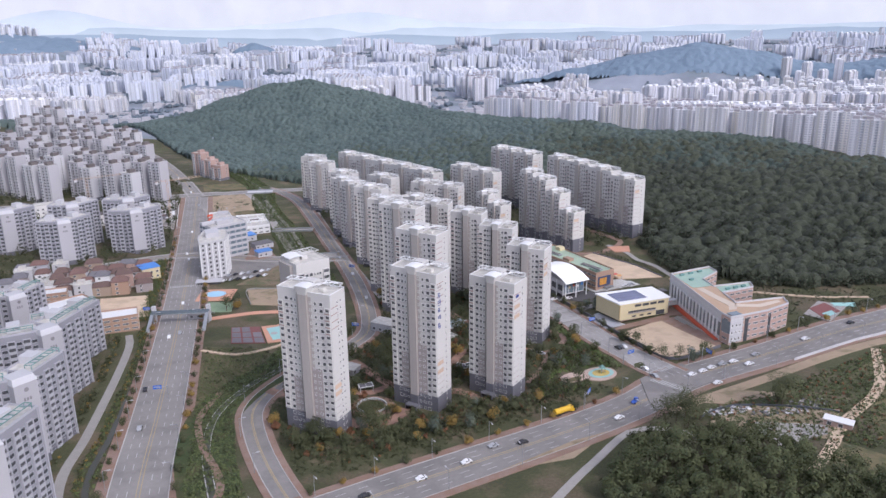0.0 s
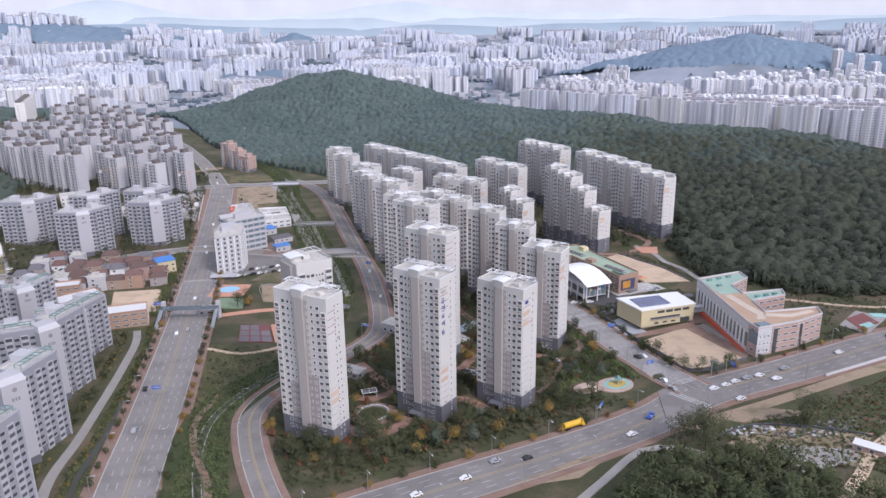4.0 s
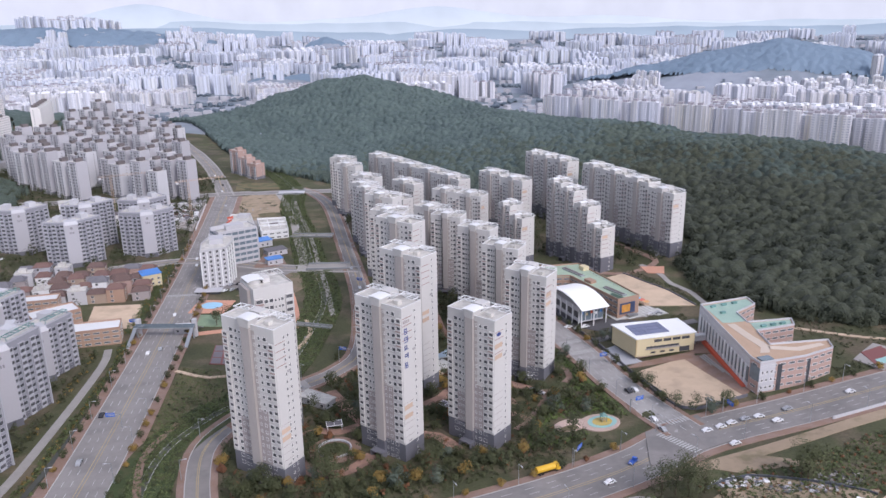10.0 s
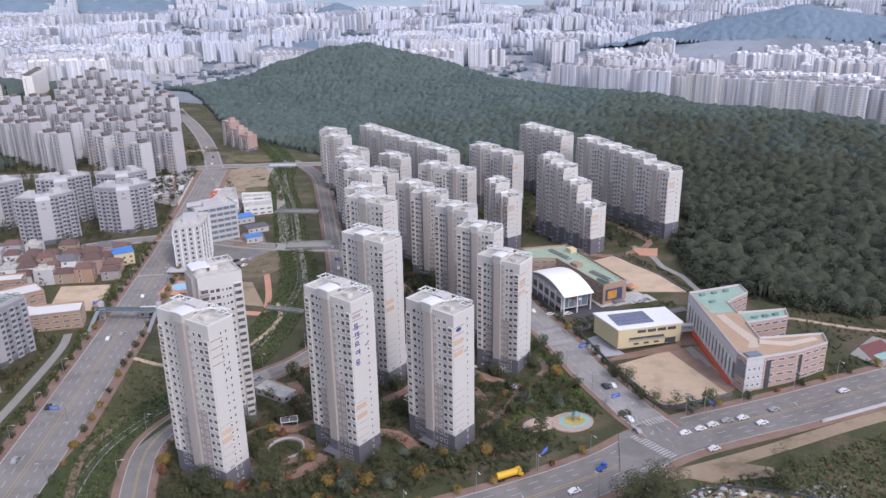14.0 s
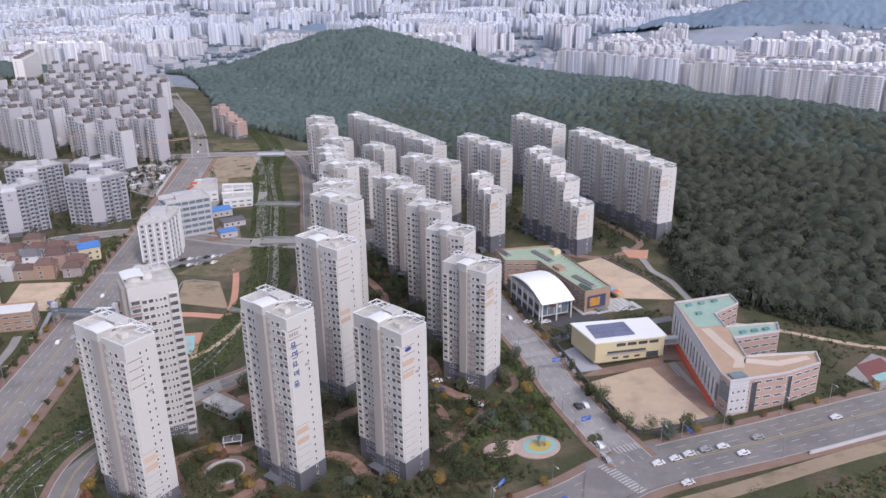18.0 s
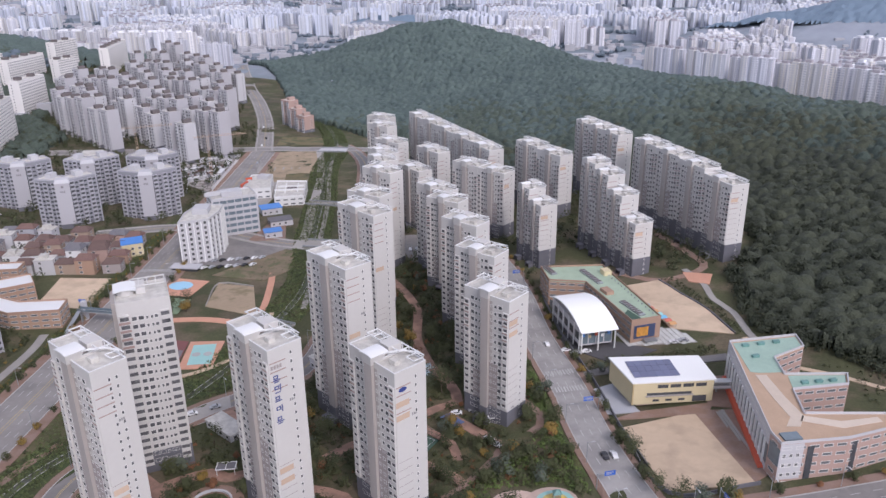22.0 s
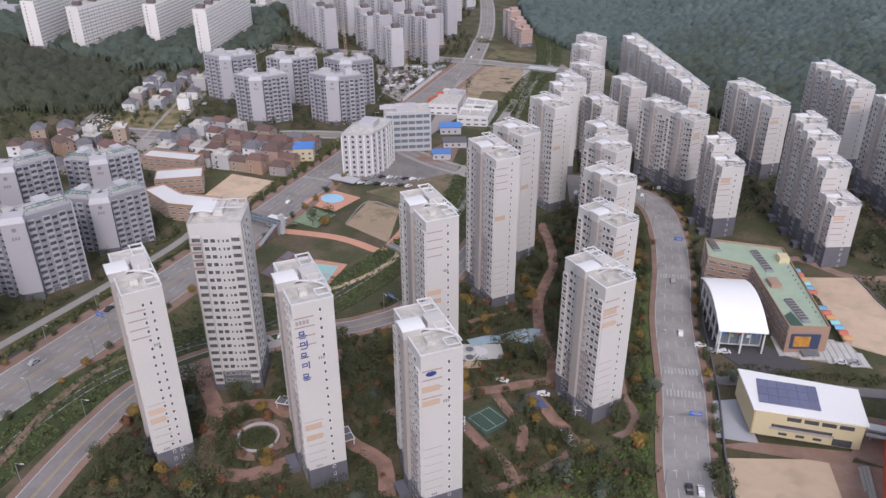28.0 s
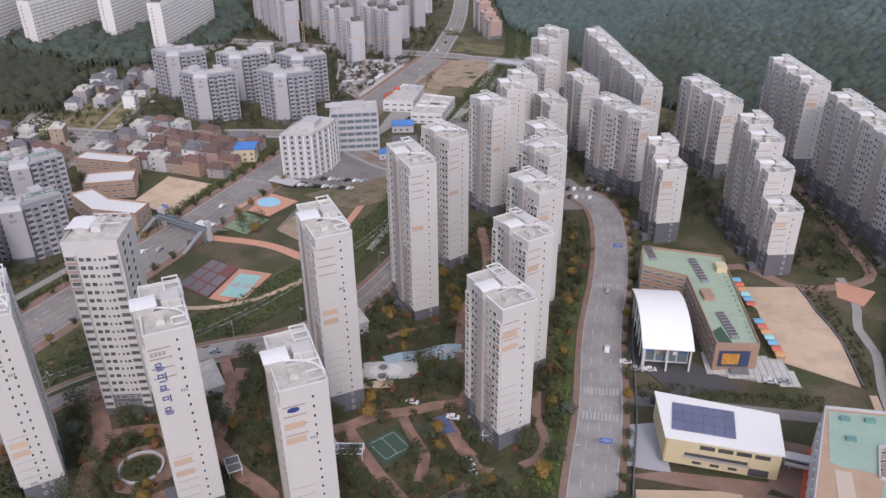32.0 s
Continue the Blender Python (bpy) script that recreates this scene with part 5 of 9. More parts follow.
# ---- other apartment estates ----
def plain_block(name, x, y, rot, long, deep, height, wall, label, group, stair=True, dark_roof=False, base=None, dense=False, lite=False):
    """A slab block: body, roof, parapet, window columns with balcony bands, and stair panels."""
    z0 = gz(x, y) - 1.0 if base is None else base
    t = thing(name, x, y, rot, label, "apartment block", group, z=z0)
    floors = int(height / FLOOR)
    part("body", box((0, long, 0, deep, 0, height)), wall, t)
    part("roof", box((0.2, long - 0.2, 0.2, deep - 0.2, height, height + 0.08)), ROOF, t)
    part("parapet", box((0, long, 0, 0.25, height, height + 0.8), (0, long, deep - 0.25, deep, height, height + 0.8), (0, 0.25, 0.25, deep - 0.25, height, height + 0.8), (long - 0.25, long, 0.25, deep - 0.25, height, height + 0.8)), wall, t)
    n = max(1, int(long / 17))
    for i in range(n):
        cx = long * (i + 0.5) / n
        part("stair_house", box((cx - 2.2, cx + 2.2, deep * 0.35, deep - 0.4, height, height + 3.2)), ROOF_DARK if dark_roof else wall, t)
        if stair:
            part("stair_panel", box((cx - 1.5, cx + 1.5, -0.9, 0, 0, height + 1.8)), GREY_LIGHT, t, "pale projecting stair panel")
    m = max(2, int(long / (3.4 if dense else 4.4)))
    at = [long * (i + 0.5) / m for i in range(m)]
    tagged(part("rear_window_column", joined(WIN_L, floors, 0, [pose(cx, deep, 0.8, 0, 0, 180) for cx in at]), None, t), kind="stuff")
    at = [cx for cx in at if not (stair and any(abs(cx - long * (j + 0.5) / n) < 2.4 for j in range(n)))]
    tagged(part("balcony_column", joined(BALCONY_PALE if wall is SLAB_WALL else BALCONY_MID, floors, 0, [pose(cx, 0, 0.6) for cx in at[::2]]), None, t), kind="stuff")
    if len(at) > 1:
        tagged(part("window_column", joined(BALCONY_PALE if wall is SLAB_WALL else WIN_L, floors, 0, [pose(cx, 0, 0.6 if wall is SLAB_WALL else 0.9) for cx in at[1::2]]), None, t), kind="stuff")
    for px, r in () if lite else ((0, -90), (long, 90)):
        column_part("end_window_column", column(WIN_S, floors, 0), t, pose(px, deep * 0.7, 1.0, 0, 0, r))
    part("plinth", box((-0.05, long + 0.05, -0.06, deep + 0.05, 0, 3.6)), WALL_BASE, t)
    return t


GREY_LABEL = "grey-and-white apartment block with projecting pale stair panel"
def winged_block(x, y, rot, h, left, right, sweep, label, group, teal=False):
    """A block with a pale blank gable at its front and two windowed wings swept back from it."""
    t = thing("apartment_block", x, y, rot, label, "apartment block", group, z=gz(x, y) - 1.0)
    floors = int(h / FLOOR)
    part("gable", box((-4.5, 4.5, 0, 8.0, 0, h - 1.0)), GREY_PALE, t, "pale blank gable wall")
    # Dark strip stands in for the shaded gap between gable and right wing.
    part("gable_strip", box((4.5, 4.62, 1.0, 6.0, 3.0, h - 2.0)), GLASS_SOFT, t, "tall dark strip for the shaded gap beside the gable")
    part("gable_roof", frustum(-4.7, 4.7, -0.2, 8.2, h - 1.0, -4.0, 4.0, 1.4, 8.2, h + 1.2), GREY_LIGHT, t)
    tagged(part("lettering", box(*[(-1.5 + 1.1 * i, -0.8 + 1.1 * i, -0.06, 0, h * 0.78, h * 0.78 + 1.3) for i in range(3)]), GREY_TEXT, t), kind="stuff")
    part("emblem", cyl(0, 0, 0, 0.06, 0.9, n=14), GREY_TEXT, t, "small round emblem", pose(0, -0.02, h * 0.9, 90, 0, 0))
    part("plinth", box((-4.58, 4.58, -0.08, 8.0, 0, 4.2)), WALL_BASE, t)
    for sign, length in ((-1, left), (1, right)):
        m = pose(sign * 4.2, 4.0, 0, 0, 0, sign * sweep)
        x0, x1 = (0, length) if sign > 0 else (-length, 0)
        wing = part("wing", box((x0, x1, 0, 11, 0, h)), GREY_WALL, t, "grey wing with rows of windows", m)
        part("roof", box((x0 + 0.2, x1 - 0.2, 0.2, 10.8, h, h + 0.08)), ROOF, wing)
        part("parapet", box((x0, x1, 0, 0.25, h, h + 0.9), (x0, x1, 10.75, 11, h, h + 0.9), (x0, x0 + 0.25, 0.25, 10.75, h, h + 0.9), (x1 - 0.25, x1, 0.25, 10.75, h, h + 0.9)), GREY_MID, wing)
        part("stair_house", box((x0 + 0.35 * length, x0 + 0.65 * length, 4, 10, h, h + 3.4)), GREY_LIGHT, wing)
        if teal:
            q0, q1 = x0 + 0.08 * length, x0 + 0.92 * length
            part("roof_trellis", box(*[(q0 + (q1 - q0) * i / 6, q0 + (q1 - q0) * i / 6 + 0.25, 0.5, 3.6, h + 2.3, h + 2.55) for i in range(7)], (q0, q1, 0.5, 0.75, h + 2.3, h + 2.55), (q0, q1, 3.35, 3.6, h + 2.3, h + 2.55), *[(q, q + 0.2, y0, y0 + 0.2, h, h + 2.3) for q in (q0, q1 - 0.2) for y0 in (0.5, 3.4)]), ROOF_TEAL, wing, "teal roof trellis")
        part("end_fin", box((x1 - 0.5 if sign > 0 else x0, x1 if sign > 0 else x0 + 0.5, -0.9, 0, 0, h + 0.6)), GREY_MID, wing)
        part("plinth", box((x0 - 0.06, x1 + 0.06, -0.08, 11.06, 0, 3.2)), WALL_BASE, wing)
        n = max(3, int(length / 2.9))
        at = [x0 + length * (i + 0.5) / n for i in range(n)]
        tagged(part("balcony_column", joined(BALCONY_GREY, floors, 0, [pose(cx, 0, 0.6) for cx in at[::2]]), None, wing), kind="stuff")
        tagged(part("window_column", joined(WIN_GREY, floors, 0, [pose(cx, 0, 0.9) for cx in at[1::2]] + [pose(x1 if sign > 0 else x0, cy, 0.9, 0, 0, 90 * sign) for cy in (3.4, 7.4)]), None, wing), kind="stuff")
        tagged(part("rear_window_column", joined(WIN_L, floors, 0, [pose(cx, 11, 0.8, 0, 0, 180) for cx in at[::2]]), None, wing), kind="stuff")
    return t


# mid-left estate
for x, y, rot, h, left, right in ((-321.3, 564, 32, 34, 17, 17), (-271.2, 545.5, 34, 33, 15, 18), (-231.6, 577.5, 28, 34, 17, 17), (-283.3, 586.5, 32, 35, 14, 18), (-252, 615, 30, 34, 16, 16)):
    winged_block(x, y, rot, h, left, right, 30, GREY_LABEL, "grey mid-rise estate")
# front-left estate with teal roof trellises
for x, y, rot, h, left, right in ((-174, 325.5, 54, 37, 18, 19), (-158, 272, 54, 37, 18, 20), (-143, 221, 54, 37, 18, 20), (-186, 370, 52, 28, 14, 17), (-228, 352, 54, 38, 18, 18), (-212, 300, 54, 38, 16, 18), (-228, 398, 52, 29, 14, 16)):
    winged_block(x, y, rot, h, left, right, 26, "grey apartment block with pale gable and teal roof trellis", "grey estate by the boulevard", True)

# pale slabs on the western slope: near end, far end
for ax, ay, bx, by in ((-539, 552, -592, 646), (-512, 574, -546, 669), (-624, 610, -664, 689), (-615, 664, -638, 751), (-486, 631, -536, 731), (-574, 706, -630, 813), (-741, 822, -735, 864),
                       (-702, 848, -702, 899), (-662, 860, -674, 939), (-636, 904, -645, 974), (-576, 797, -584, 836), (-527, 799, -538, 848), (-426, 637, -477, 733), (-643, 993, -649, 1041), (-599, 943, -600, 978), (-582, 1015, -619, 1103)):
    d, rot = math.hypot(bx - ax, by - ay), math.degrees(math.atan2(by - ay, bx - ax))
    plain_block("slab_block", ax, ay, rot, d, 11.5, 37 + 3 * math.sin(ax), SLAB_WALL, "long pale slab apartment block with dark stair houses on its roof", "pale slabs on the slope", stair=False, dark_roof=True, dense=True, base=min(gz(ax, ay), gz(bx, by)) - 1.5)

# estate along the far boulevard
k = 0
for ax, ay, n in ((-470, 784, 2), (-435, 784, 2), (-398, 778, 2), (-352, 752, 2), (-450, 872, 3), (-392, 832, 2), (-354, 822, 2), (-318, 806, 2), (-491, 945, 3), (-449, 932, 2), (-404, 922, 2), (-366, 910, 2), (-396, 985, 2), (-465, 1005, 3), (-520, 850, 2), (-425, 700, 0)):
    for i in range(n):
        k += 1
        plain_block("apartment_block", ax - 17 * (n - 1 - i) * 0.9, ay + 9 * (n - 1 - i), -28, 15.5, 11, 38 - (k % 3) * 2.9, GREY_PALE if k % 2 else GREY_LIGHT, "pale grey apartment block with white gable stair end", "blocks along the far boulevard", stair=False, dark_roof=True)

filled = [tuple(o.matrix_basis.translation[:2]) for o in scene.objects if o.name.startswith("apartment_block")]
cu, su = math.cos(radians(-28)), math.sin(radians(-28))
for j in range(8):
    for i in range(13):
        x, y = -520 + i * 23 * cu + j * 46 * -su * 0.35 - j * 12, 800 + i * 23 * su + j * 46 * cu
        if x < -275 - 0.56 * (y - 780) and 715 < y < 1110 and x > -480 - 0.5 * (y - 720) and min(math.hypot(x - a, y - b) for a, b in filled) > 17 and np.hypot(*(curve_points(FAR_BOULEVARD, 10.0) - (x + 8, y)).T).min() > 36:
            filled.append((x, y))
            plain_block("apartment_block", x, y, -28, 15.5, 11, 35 + 3 * ((i + j) % 3), GREY_PALE if (i + j) % 3 else GREY_LIGHT, "pale grey apartment block with white gable stair end", "blocks along the far boulevard", stair=False, lite=True, dark_roof=True)

# ---- schools, offices and low buildings ----
def poly_mesh(name, pts, z0, z1, material):
    bm = bmesh.new()
    lo = [bm.verts.new((x, y, z0)) for x, y in pts]
    hi = [bm.verts.new((x, y, z1)) for x, y in pts]
    for i in range(len(pts)):
        j = (i + 1) % len(pts)
        bm.faces.new((lo[i], lo[j], hi[j], hi[i]))
    bm.faces.new(hi)
    bmesh.ops.recalc_face_normals(bm, faces=bm.faces)
    return as_mesh(name, bm, material)


def poly_building(name, pts, z0, z1, wall, roof, label, category, floors, group="", gap=3.4, win=None, skip=(), first=0, sill=1.0, parapet=0.9, edge=None):
    """A building on a many-sided plan (counter-clockwise), with parapet, roof and separate windows on each side."""
    cx, cy = np.mean([p[0] for p in pts]), np.mean([p[1] for p in pts])
    z0, z1 = z0 - fall(cy), z1 - fall(cy)
    t = thing(name, cx, cy, 0, label, category, group, z=z0)
    loc = [(x - cx, y - cy) for x, y in pts]
    part("wall", poly_mesh("wall", loc, -1.5, z1 - z0, wall), wall, t)
    part("roof", poly_mesh("roof", [(x * 0.985, y * 0.985) for x, y in loc], z1 - z0 - 0.2, z1 - z0 + 0.06, roof), roof, t)
    h = z1 - z0
    step = h / floors
    win = win or WIN_L
    for i in range(len(loc)):
        (ax, ay), (bx, by) = loc[i], loc[(i + 1) % len(loc)]
        d = math.hypot(bx - ax, by - ay)
        th = math.degrees(math.atan2(by - ay, bx - ax))
        ux, uy = (bx - ax) / d, (by - ay) / d
        m = pose(ax, ay, h, 0, 0, th)
        part("parapet", box((0, d, 0, 0.35, 0, parapet)), edge or wall, t, m=m)
        if i in skip:
            continue
        n = int(d / gap)
        for k in range(n):
            s = d * (k + 0.5) / n
            for f in range(first, floors):
                part("window", win, None, t, m=pose(ax + ux * s, ay + uy * s, f * step + sill, 0, 0, th))
    return t


BAND = framed_pane("window", 3.3, 1.2, 0.1, 0.1, 0.1, 0.1, 0.08, FRAME, GLASS_SOFT)
# pink brick school with three wings
school = poly_building("school", [(142, 367), (163.6, 375.6), (178.7, 385.4), (179.6, 394.1), (152, 387.5), (150.5, 402.5), (170.2, 410.9), (171.3, 418.8), (149, 413), (147, 425), (159.2, 437.2), (157.5, 446.8), (131.2, 434.6), (139.5, 373)],
                       8.0, 24.5, BRICK_PINK, ROOF_TAN, "salmon brick school with three wings and green and tan roofs", "school", 5, gap=4.2, win=BAND, skip=(4, 8), edge=GREY_LIGHT)
sc = school.matrix_basis.translation
for pts, m in (([(132.5, 433.5), (157, 445), (158.2, 438), (147.5, 426.5), (148.5, 414.5), (140, 412), (137, 412)], ROOF_GREEN), ([(150.5, 404), (169.3, 411.6), (170.2, 417.6), (150, 412.3)], ROOF_GREEN)):
    part("roof_coating", poly_mesh("roof_coating", [(x - sc.x, y - sc.y) for x, y in pts], 16.5, 16.68, m), m, school, "green roof coating")
part("corner_panel", box((0.1, 8.0, -0.05, 0.0, 3.0, 16.4)), GREY_LIGHT, school, "pale corner facade panel", pose(142 - sc.x, 367 - sc.y, 0, 0, 0, 21.7))
for k in range(9):
    part("window", WIN_S, None, school, m=pose(142 + 0.929 * (1.6 + 2.3 * (k % 3)) - sc.x + 0.02, 367 + 0.37 * (1.6 + 2.3 * (k % 3)) - sc.y - 0.05, 4.2 + 3.6 * (k // 3), 0, 0, 21.7))
part("green_glazing", box((0.3, 6.3, -0.15, 0.0, 8.0, 14.5)), GLASS_LIGHT, school, "green glazed corner window", pose(139.6 - sc.x, 372.6 - sc.y, 0, 0, 0, -67))
part("red_canopy", poly_mesh("red_canopy", [(130.0 - sc.x, 432 - sc.y), (137.6 - sc.x, 374 - sc.y), (139.4 - sc.x, 374.5 - sc.y), (131.6 - sc.x, 433 - sc.y)], 0.4, 2.3, RED_ACCENT), RED_ACCENT, school, "red ground-floor colonnade")
part("left_facade_panel", poly_mesh("left_facade_panel", [(131.16 - sc.x, 434.6 - sc.y), (139.46 - sc.x, 373.0 - sc.y), (139.6 - sc.x, 373.1 - sc.y), (131.3 - sc.x, 434.6 - sc.y)], 2.4, 16.4, GREY_LIGHT), GREY_LIGHT, school)
for k in range(5):
    x0, y0 = 146 + k * 4.6, 368.4 + k * 2.0
    part("dark_glazing", box((0, 2.2, -0.16, 0.0, 1.0, 15.0)), GLASS, school, "tall dark glazing strip", pose(x0 - sc.x, y0 - sc.y, 0, 0, 0, 22)) if k in (1, 4) else None
for x, y in ((137, 432), (143, 435), (149, 438), (140, 424), (155, 408), (160, 410), (165, 412)):
    part("roof_unit", box((-1.3, 1.3, -0.7, 0.7, 16.6, 17.7)), ROOF_TEAL, school, "teal roof unit", pose(x - sc.x, y - sc.y, 0, 0, 0, 25))

# tan brick school with green roof
school_b = poly_building("school", [(51.8, 496), (69.5, 498), (93.2, 459.5), (105.7, 467.3), (76, 521.8), (45.3, 512.1)], 8.5, 21.0, BRICK_TAN, ROOF_SAGE,
                         "L-shaped tan brick school with pale green flat roof", "school", 4, gap=4.0, win=BAND, skip=(2,))
sb = school_b.matrix_basis.translation
mural = part("mural", box((0, 10.5, -0.2, 0, 3.8, 10.2)), mat("dark_blue_mural", (0.05, 0.07, 0.14), 0.6), school_b, "dark blue and orange mural", pose(94.5 - sb.x, 460.2 - sb.y, 0, 0, 0, 32))
part("mural_patch", box((1.2, 7.0, -0.3, -0.2, 4.8, 9.2)), mat("orange_mural", (0.55, 0.26, 0.05), 0.6, vary=0.6, scale=0.6), mural, "orange mural shapes")
for ax, ay, bx, by in ((66, 512.9, 77.8, 496.4), (87.7, 479.8, 98.6, 465.3), (46.8, 513.4, 54.4, 502.5)):
    d = math.hypot(bx - ax, by - ay) - 1.5
    louver = part("roof_louver", box((0.5, d, -1.5, 1.5, 12.5, 13.3)), STEEL, school_b, "long grey roof louver", pose(ax - sb.x, ay - sb.y, 0, 0, 0, math.degrees(math.atan2(by - ay, bx - ax))))
    for k in range(8):
        part("slat", box((0.8 + k * (d - 1.4) / 8, 0.8 + (k + 0.5) * (d - 1.4) / 8, -1.3, 1.3, 13.3, 13.55)), ROOF_DARK, louver)
part("roof_court", poly_mesh("roof_court", [(x - sb.x, y - sb.y) for x, y in ((89.2, 465.8), (93.8, 461.2), (97.6, 463.6), (91, 471.5))], 12.5, 12.62, COURT_GREEN), COURT_GREEN, school_b, "dark green sunken roof court")
part("roof_box", box((-3, 3, -2, 2, 12.5, 14.2)), BRICK_TAN, school_b, "brick roof box", pose(80.5 - sb.x, 488.5 - sb.y, 0, 0, 0, -55))
for k in range(16):
    f = (k + 0.5) / 16
    part("vent", cyl(0, 0, 12.5, 13.2, 0.3, n=8), STEEL, school_b, "", pose(103 - 27 * f - sb.x, 468.5 + 48 * f - sb.y, 0))
part("roof_house", box((-2.5, 2.5, -2, 2, 12.4, 15)), YELLOW_WALL, school_b, "ochre roof house", pose(78.5 - sb.x, 511 - sb.y, 0, 0, 0, -60))
part("porch", box((-3, 3, -3, 0, 3.2, 3.6), (-2.8, -2.5, -2.8, -2.5, -1, 3.2), (2.5, 2.8, -2.8, -2.5, -1, 3.2)), STEEL, school_b, "steel entrance porch", pose(101 - sb.x, 463.5 - sb.y, 0, 0, 0, 32))

for pts in ([(138.5, 410), (143, 395), (147, 384), (145, 378), (149.5, 379), (151.5, 386), (147, 397), (142.5, 411)], [(150, 382.5), (163, 381.5), (176, 388.5), (175, 391), (163, 385.5), (151, 386)]):
    part("roof_path", poly_mesh("roof_path", [(x - sc.x, y - sc.y) for x, y in pts], 16.5, 16.66, PAVING_PALE), PAVING_PALE, school, "pale path on the roof")
part("skylight", box((-3, 3, -2, 2, 16.5, 17.2)), GLASS_LIGHT, school, "pale green skylight", pose(145.5 - sc.x, 372 - sc.y, 0, 0, 0, 22))
for k in range(15):
    s = (k + 0.7) / 15.5
    x, y = 131.2 + (139.5 - 131.2) * s, 434.6 + (373 - 434.6) * s
    part("pilaster", box((-0.4, 0.4, -0.6, 0.0, 3.2, 12.6)), WHITE, school, "", pose(x - sc.x, y - sc.y, 0, 0, 0, -82.3))
    part("tall_window", box((0.75, 3.2, -0.12, 0.0, 4.6, 11.8)), GLASS_SOFT, school, "", pose(x - sc.x, y - sc.y, 0, 0, 0, -82.3))

# tiles of the school forecourt
yard = scene.objects["pavement_30"]
TILE = as_mesh("paving_tile", box((-1.05, 1.05, -1.05, 1.05, -0.1, 0.05)), TILE_PALE)
for i in range(18):
    for j in range(13):
        u, v = 2.25 * (i - 2), 2.25 * (j - 6)
        x, y = 88 + 0.88 * u - 0.47 * v + 4, 462 + 0.47 * u + 0.88 * v - 2
        inside_yard = all((bx - ax) * (y - ay) - (by - ay) * (x - ax) < 0 for (ax, ay), (bx, by) in zip(((92, 457), (86, 472), (112, 477), (122, 464)), ((86, 472), (112, 477), (122, 464), (92, 457))))
        if inside_yard:
            part("paving_tile", TILE, None, yard, m=pose(x, y, gz(x, y) + 0.34, 0, 0, 28))

# bright shade canopies at the edge of the sandy field
shade_kind = {}
for x0, y0, x1, y1, n in ((83, 522, 93, 506, 6), (99, 495, 111, 477, 7)):
    for i in range(n):
        f = i / (n - 1)
        nm, col = (("blue", (0.16, 0.42, 0.62)), ("red", (0.60, 0.17, 0.12)), ("orange", (0.66, 0.36, 0.16)), ("turquoise", (0.30, 0.60, 0.60)))[i % 4]
        if nm not in shade_kind:
            shade_kind[nm] = mat(nm + "_canopy_cloth", col, 0.6, vary=0.12)
        c = thing("shade_canopy", x0 + (x1 - x0) * f, y0 + (y1 - y0) * f, -58, nm + " cloth shade canopy at the field edge", "canopy", "shade canopies of the school")
        part("cloth", vault_mesh(3.2, 3.4, 0.5, 0.1, 6), shade_kind[nm], c, "", pose(0, -1.7, 2.5))
        for px in (-1.4, 1.4):
            part("post", cyl(px, 1.5, -0.2, 2.6, 0.08, n=6), STEEL, c)

# garden pergola beside the tennis court
pg = thing("pergola", 8.5, 358.5, 33, "white flat pergola beside the tennis court", "pergola", z=gz(12, 360) + 0.2)
part("frame", box((0, 9, -4.6, -4.3, 2.6, 2.85), (0, 9, 0, 0.3, 2.6, 2.85), (0, 0.3, -4.3, 0, 2.6, 2.85), (8.7, 9, -4.3, 0, 2.6, 2.85), (4.3, 4.6, -4.3, 0, 2.6, 2.85), (0.3, 4.3, -2.3, -2.1, 2.6, 2.85), (4.6, 8.7, -2.3, -2.1, 2.6, 2.85)), WHITE, pg)
part("roof_glass", box((0.3, 8.7, -4.3, 0, 2.5, 2.56)), GLASS_LIGHT, pg)
for px in (0, 8.7):
    for py in (-4.6, 0):
        part("post", box((px, px + 0.3, py, py + 0.3, -0.6, 2.6)), WHITE, pg)
for fx0, fy0, fx1, fy1 in ((13, 367.5, 25, 361), (17.5, 378.5, 29.5, 373)):
    d = math.hypot(fx1 - fx0, fy1 - fy0)
    fence = thing("court_fence", fx0, fy0, math.degrees(math.atan2(fy1 - fy0, fx1 - fx0)), "dark green mesh fence beside the tennis court", "fence", "tennis court fences")
    for k in range(6):
        part("post", cyl(d * k / 5, 0, -0.3, 3.6, 0.07, n=6), COURT_GREEN, fence)
    for z in (0.3, 1.9, 3.5):
        part("rail", box((0, d, -0.04, 0.04, z, z + 0.08)), COURT_GREEN, fence)

# sports hall with arched white roof on posts
gym = thing("sports_hall", 72.5, 446.9, 27.8, "grey sports hall with arched white roof on tall posts", "sports hall", z=6.0 - fall(462))
part("body", box((0.8, 16, 3, 36, 3.8, 12.0)), GREY_LIGHT, gym)
part("undercroft", box((1.5, 15, 12, 36, -1, 3.8)), WALL_BASE, gym, "dark undercroft")
bm = vault_mesh(39, 17.4, 4.2, 0.5, 14)
part("arched_roof", bm, ROOF_WHITE, gym, "smooth white arched roof", pose(-0.3, 18.3, 12.0, 0, 0, 90) @ Matrix.Translation((0, -17.1, 0)))
for px in (0.6, 8.4, 16.2):
    part("post", cyl(px, 0.6, -1, 12.3, 0.35), WHITE, gym)
for k in range(6):
    part("side_post", box((0.3, 0.7, 3 + k * 6.5, 3.5 + k * 6.5, -1, 12.2)), WHITE, gym)
    part("side_window", box((0.7, 0.8, 4.2 + k * 6.5, 8.6 + k * 6.5, 6.0, 9.5)), GLASS, gym)
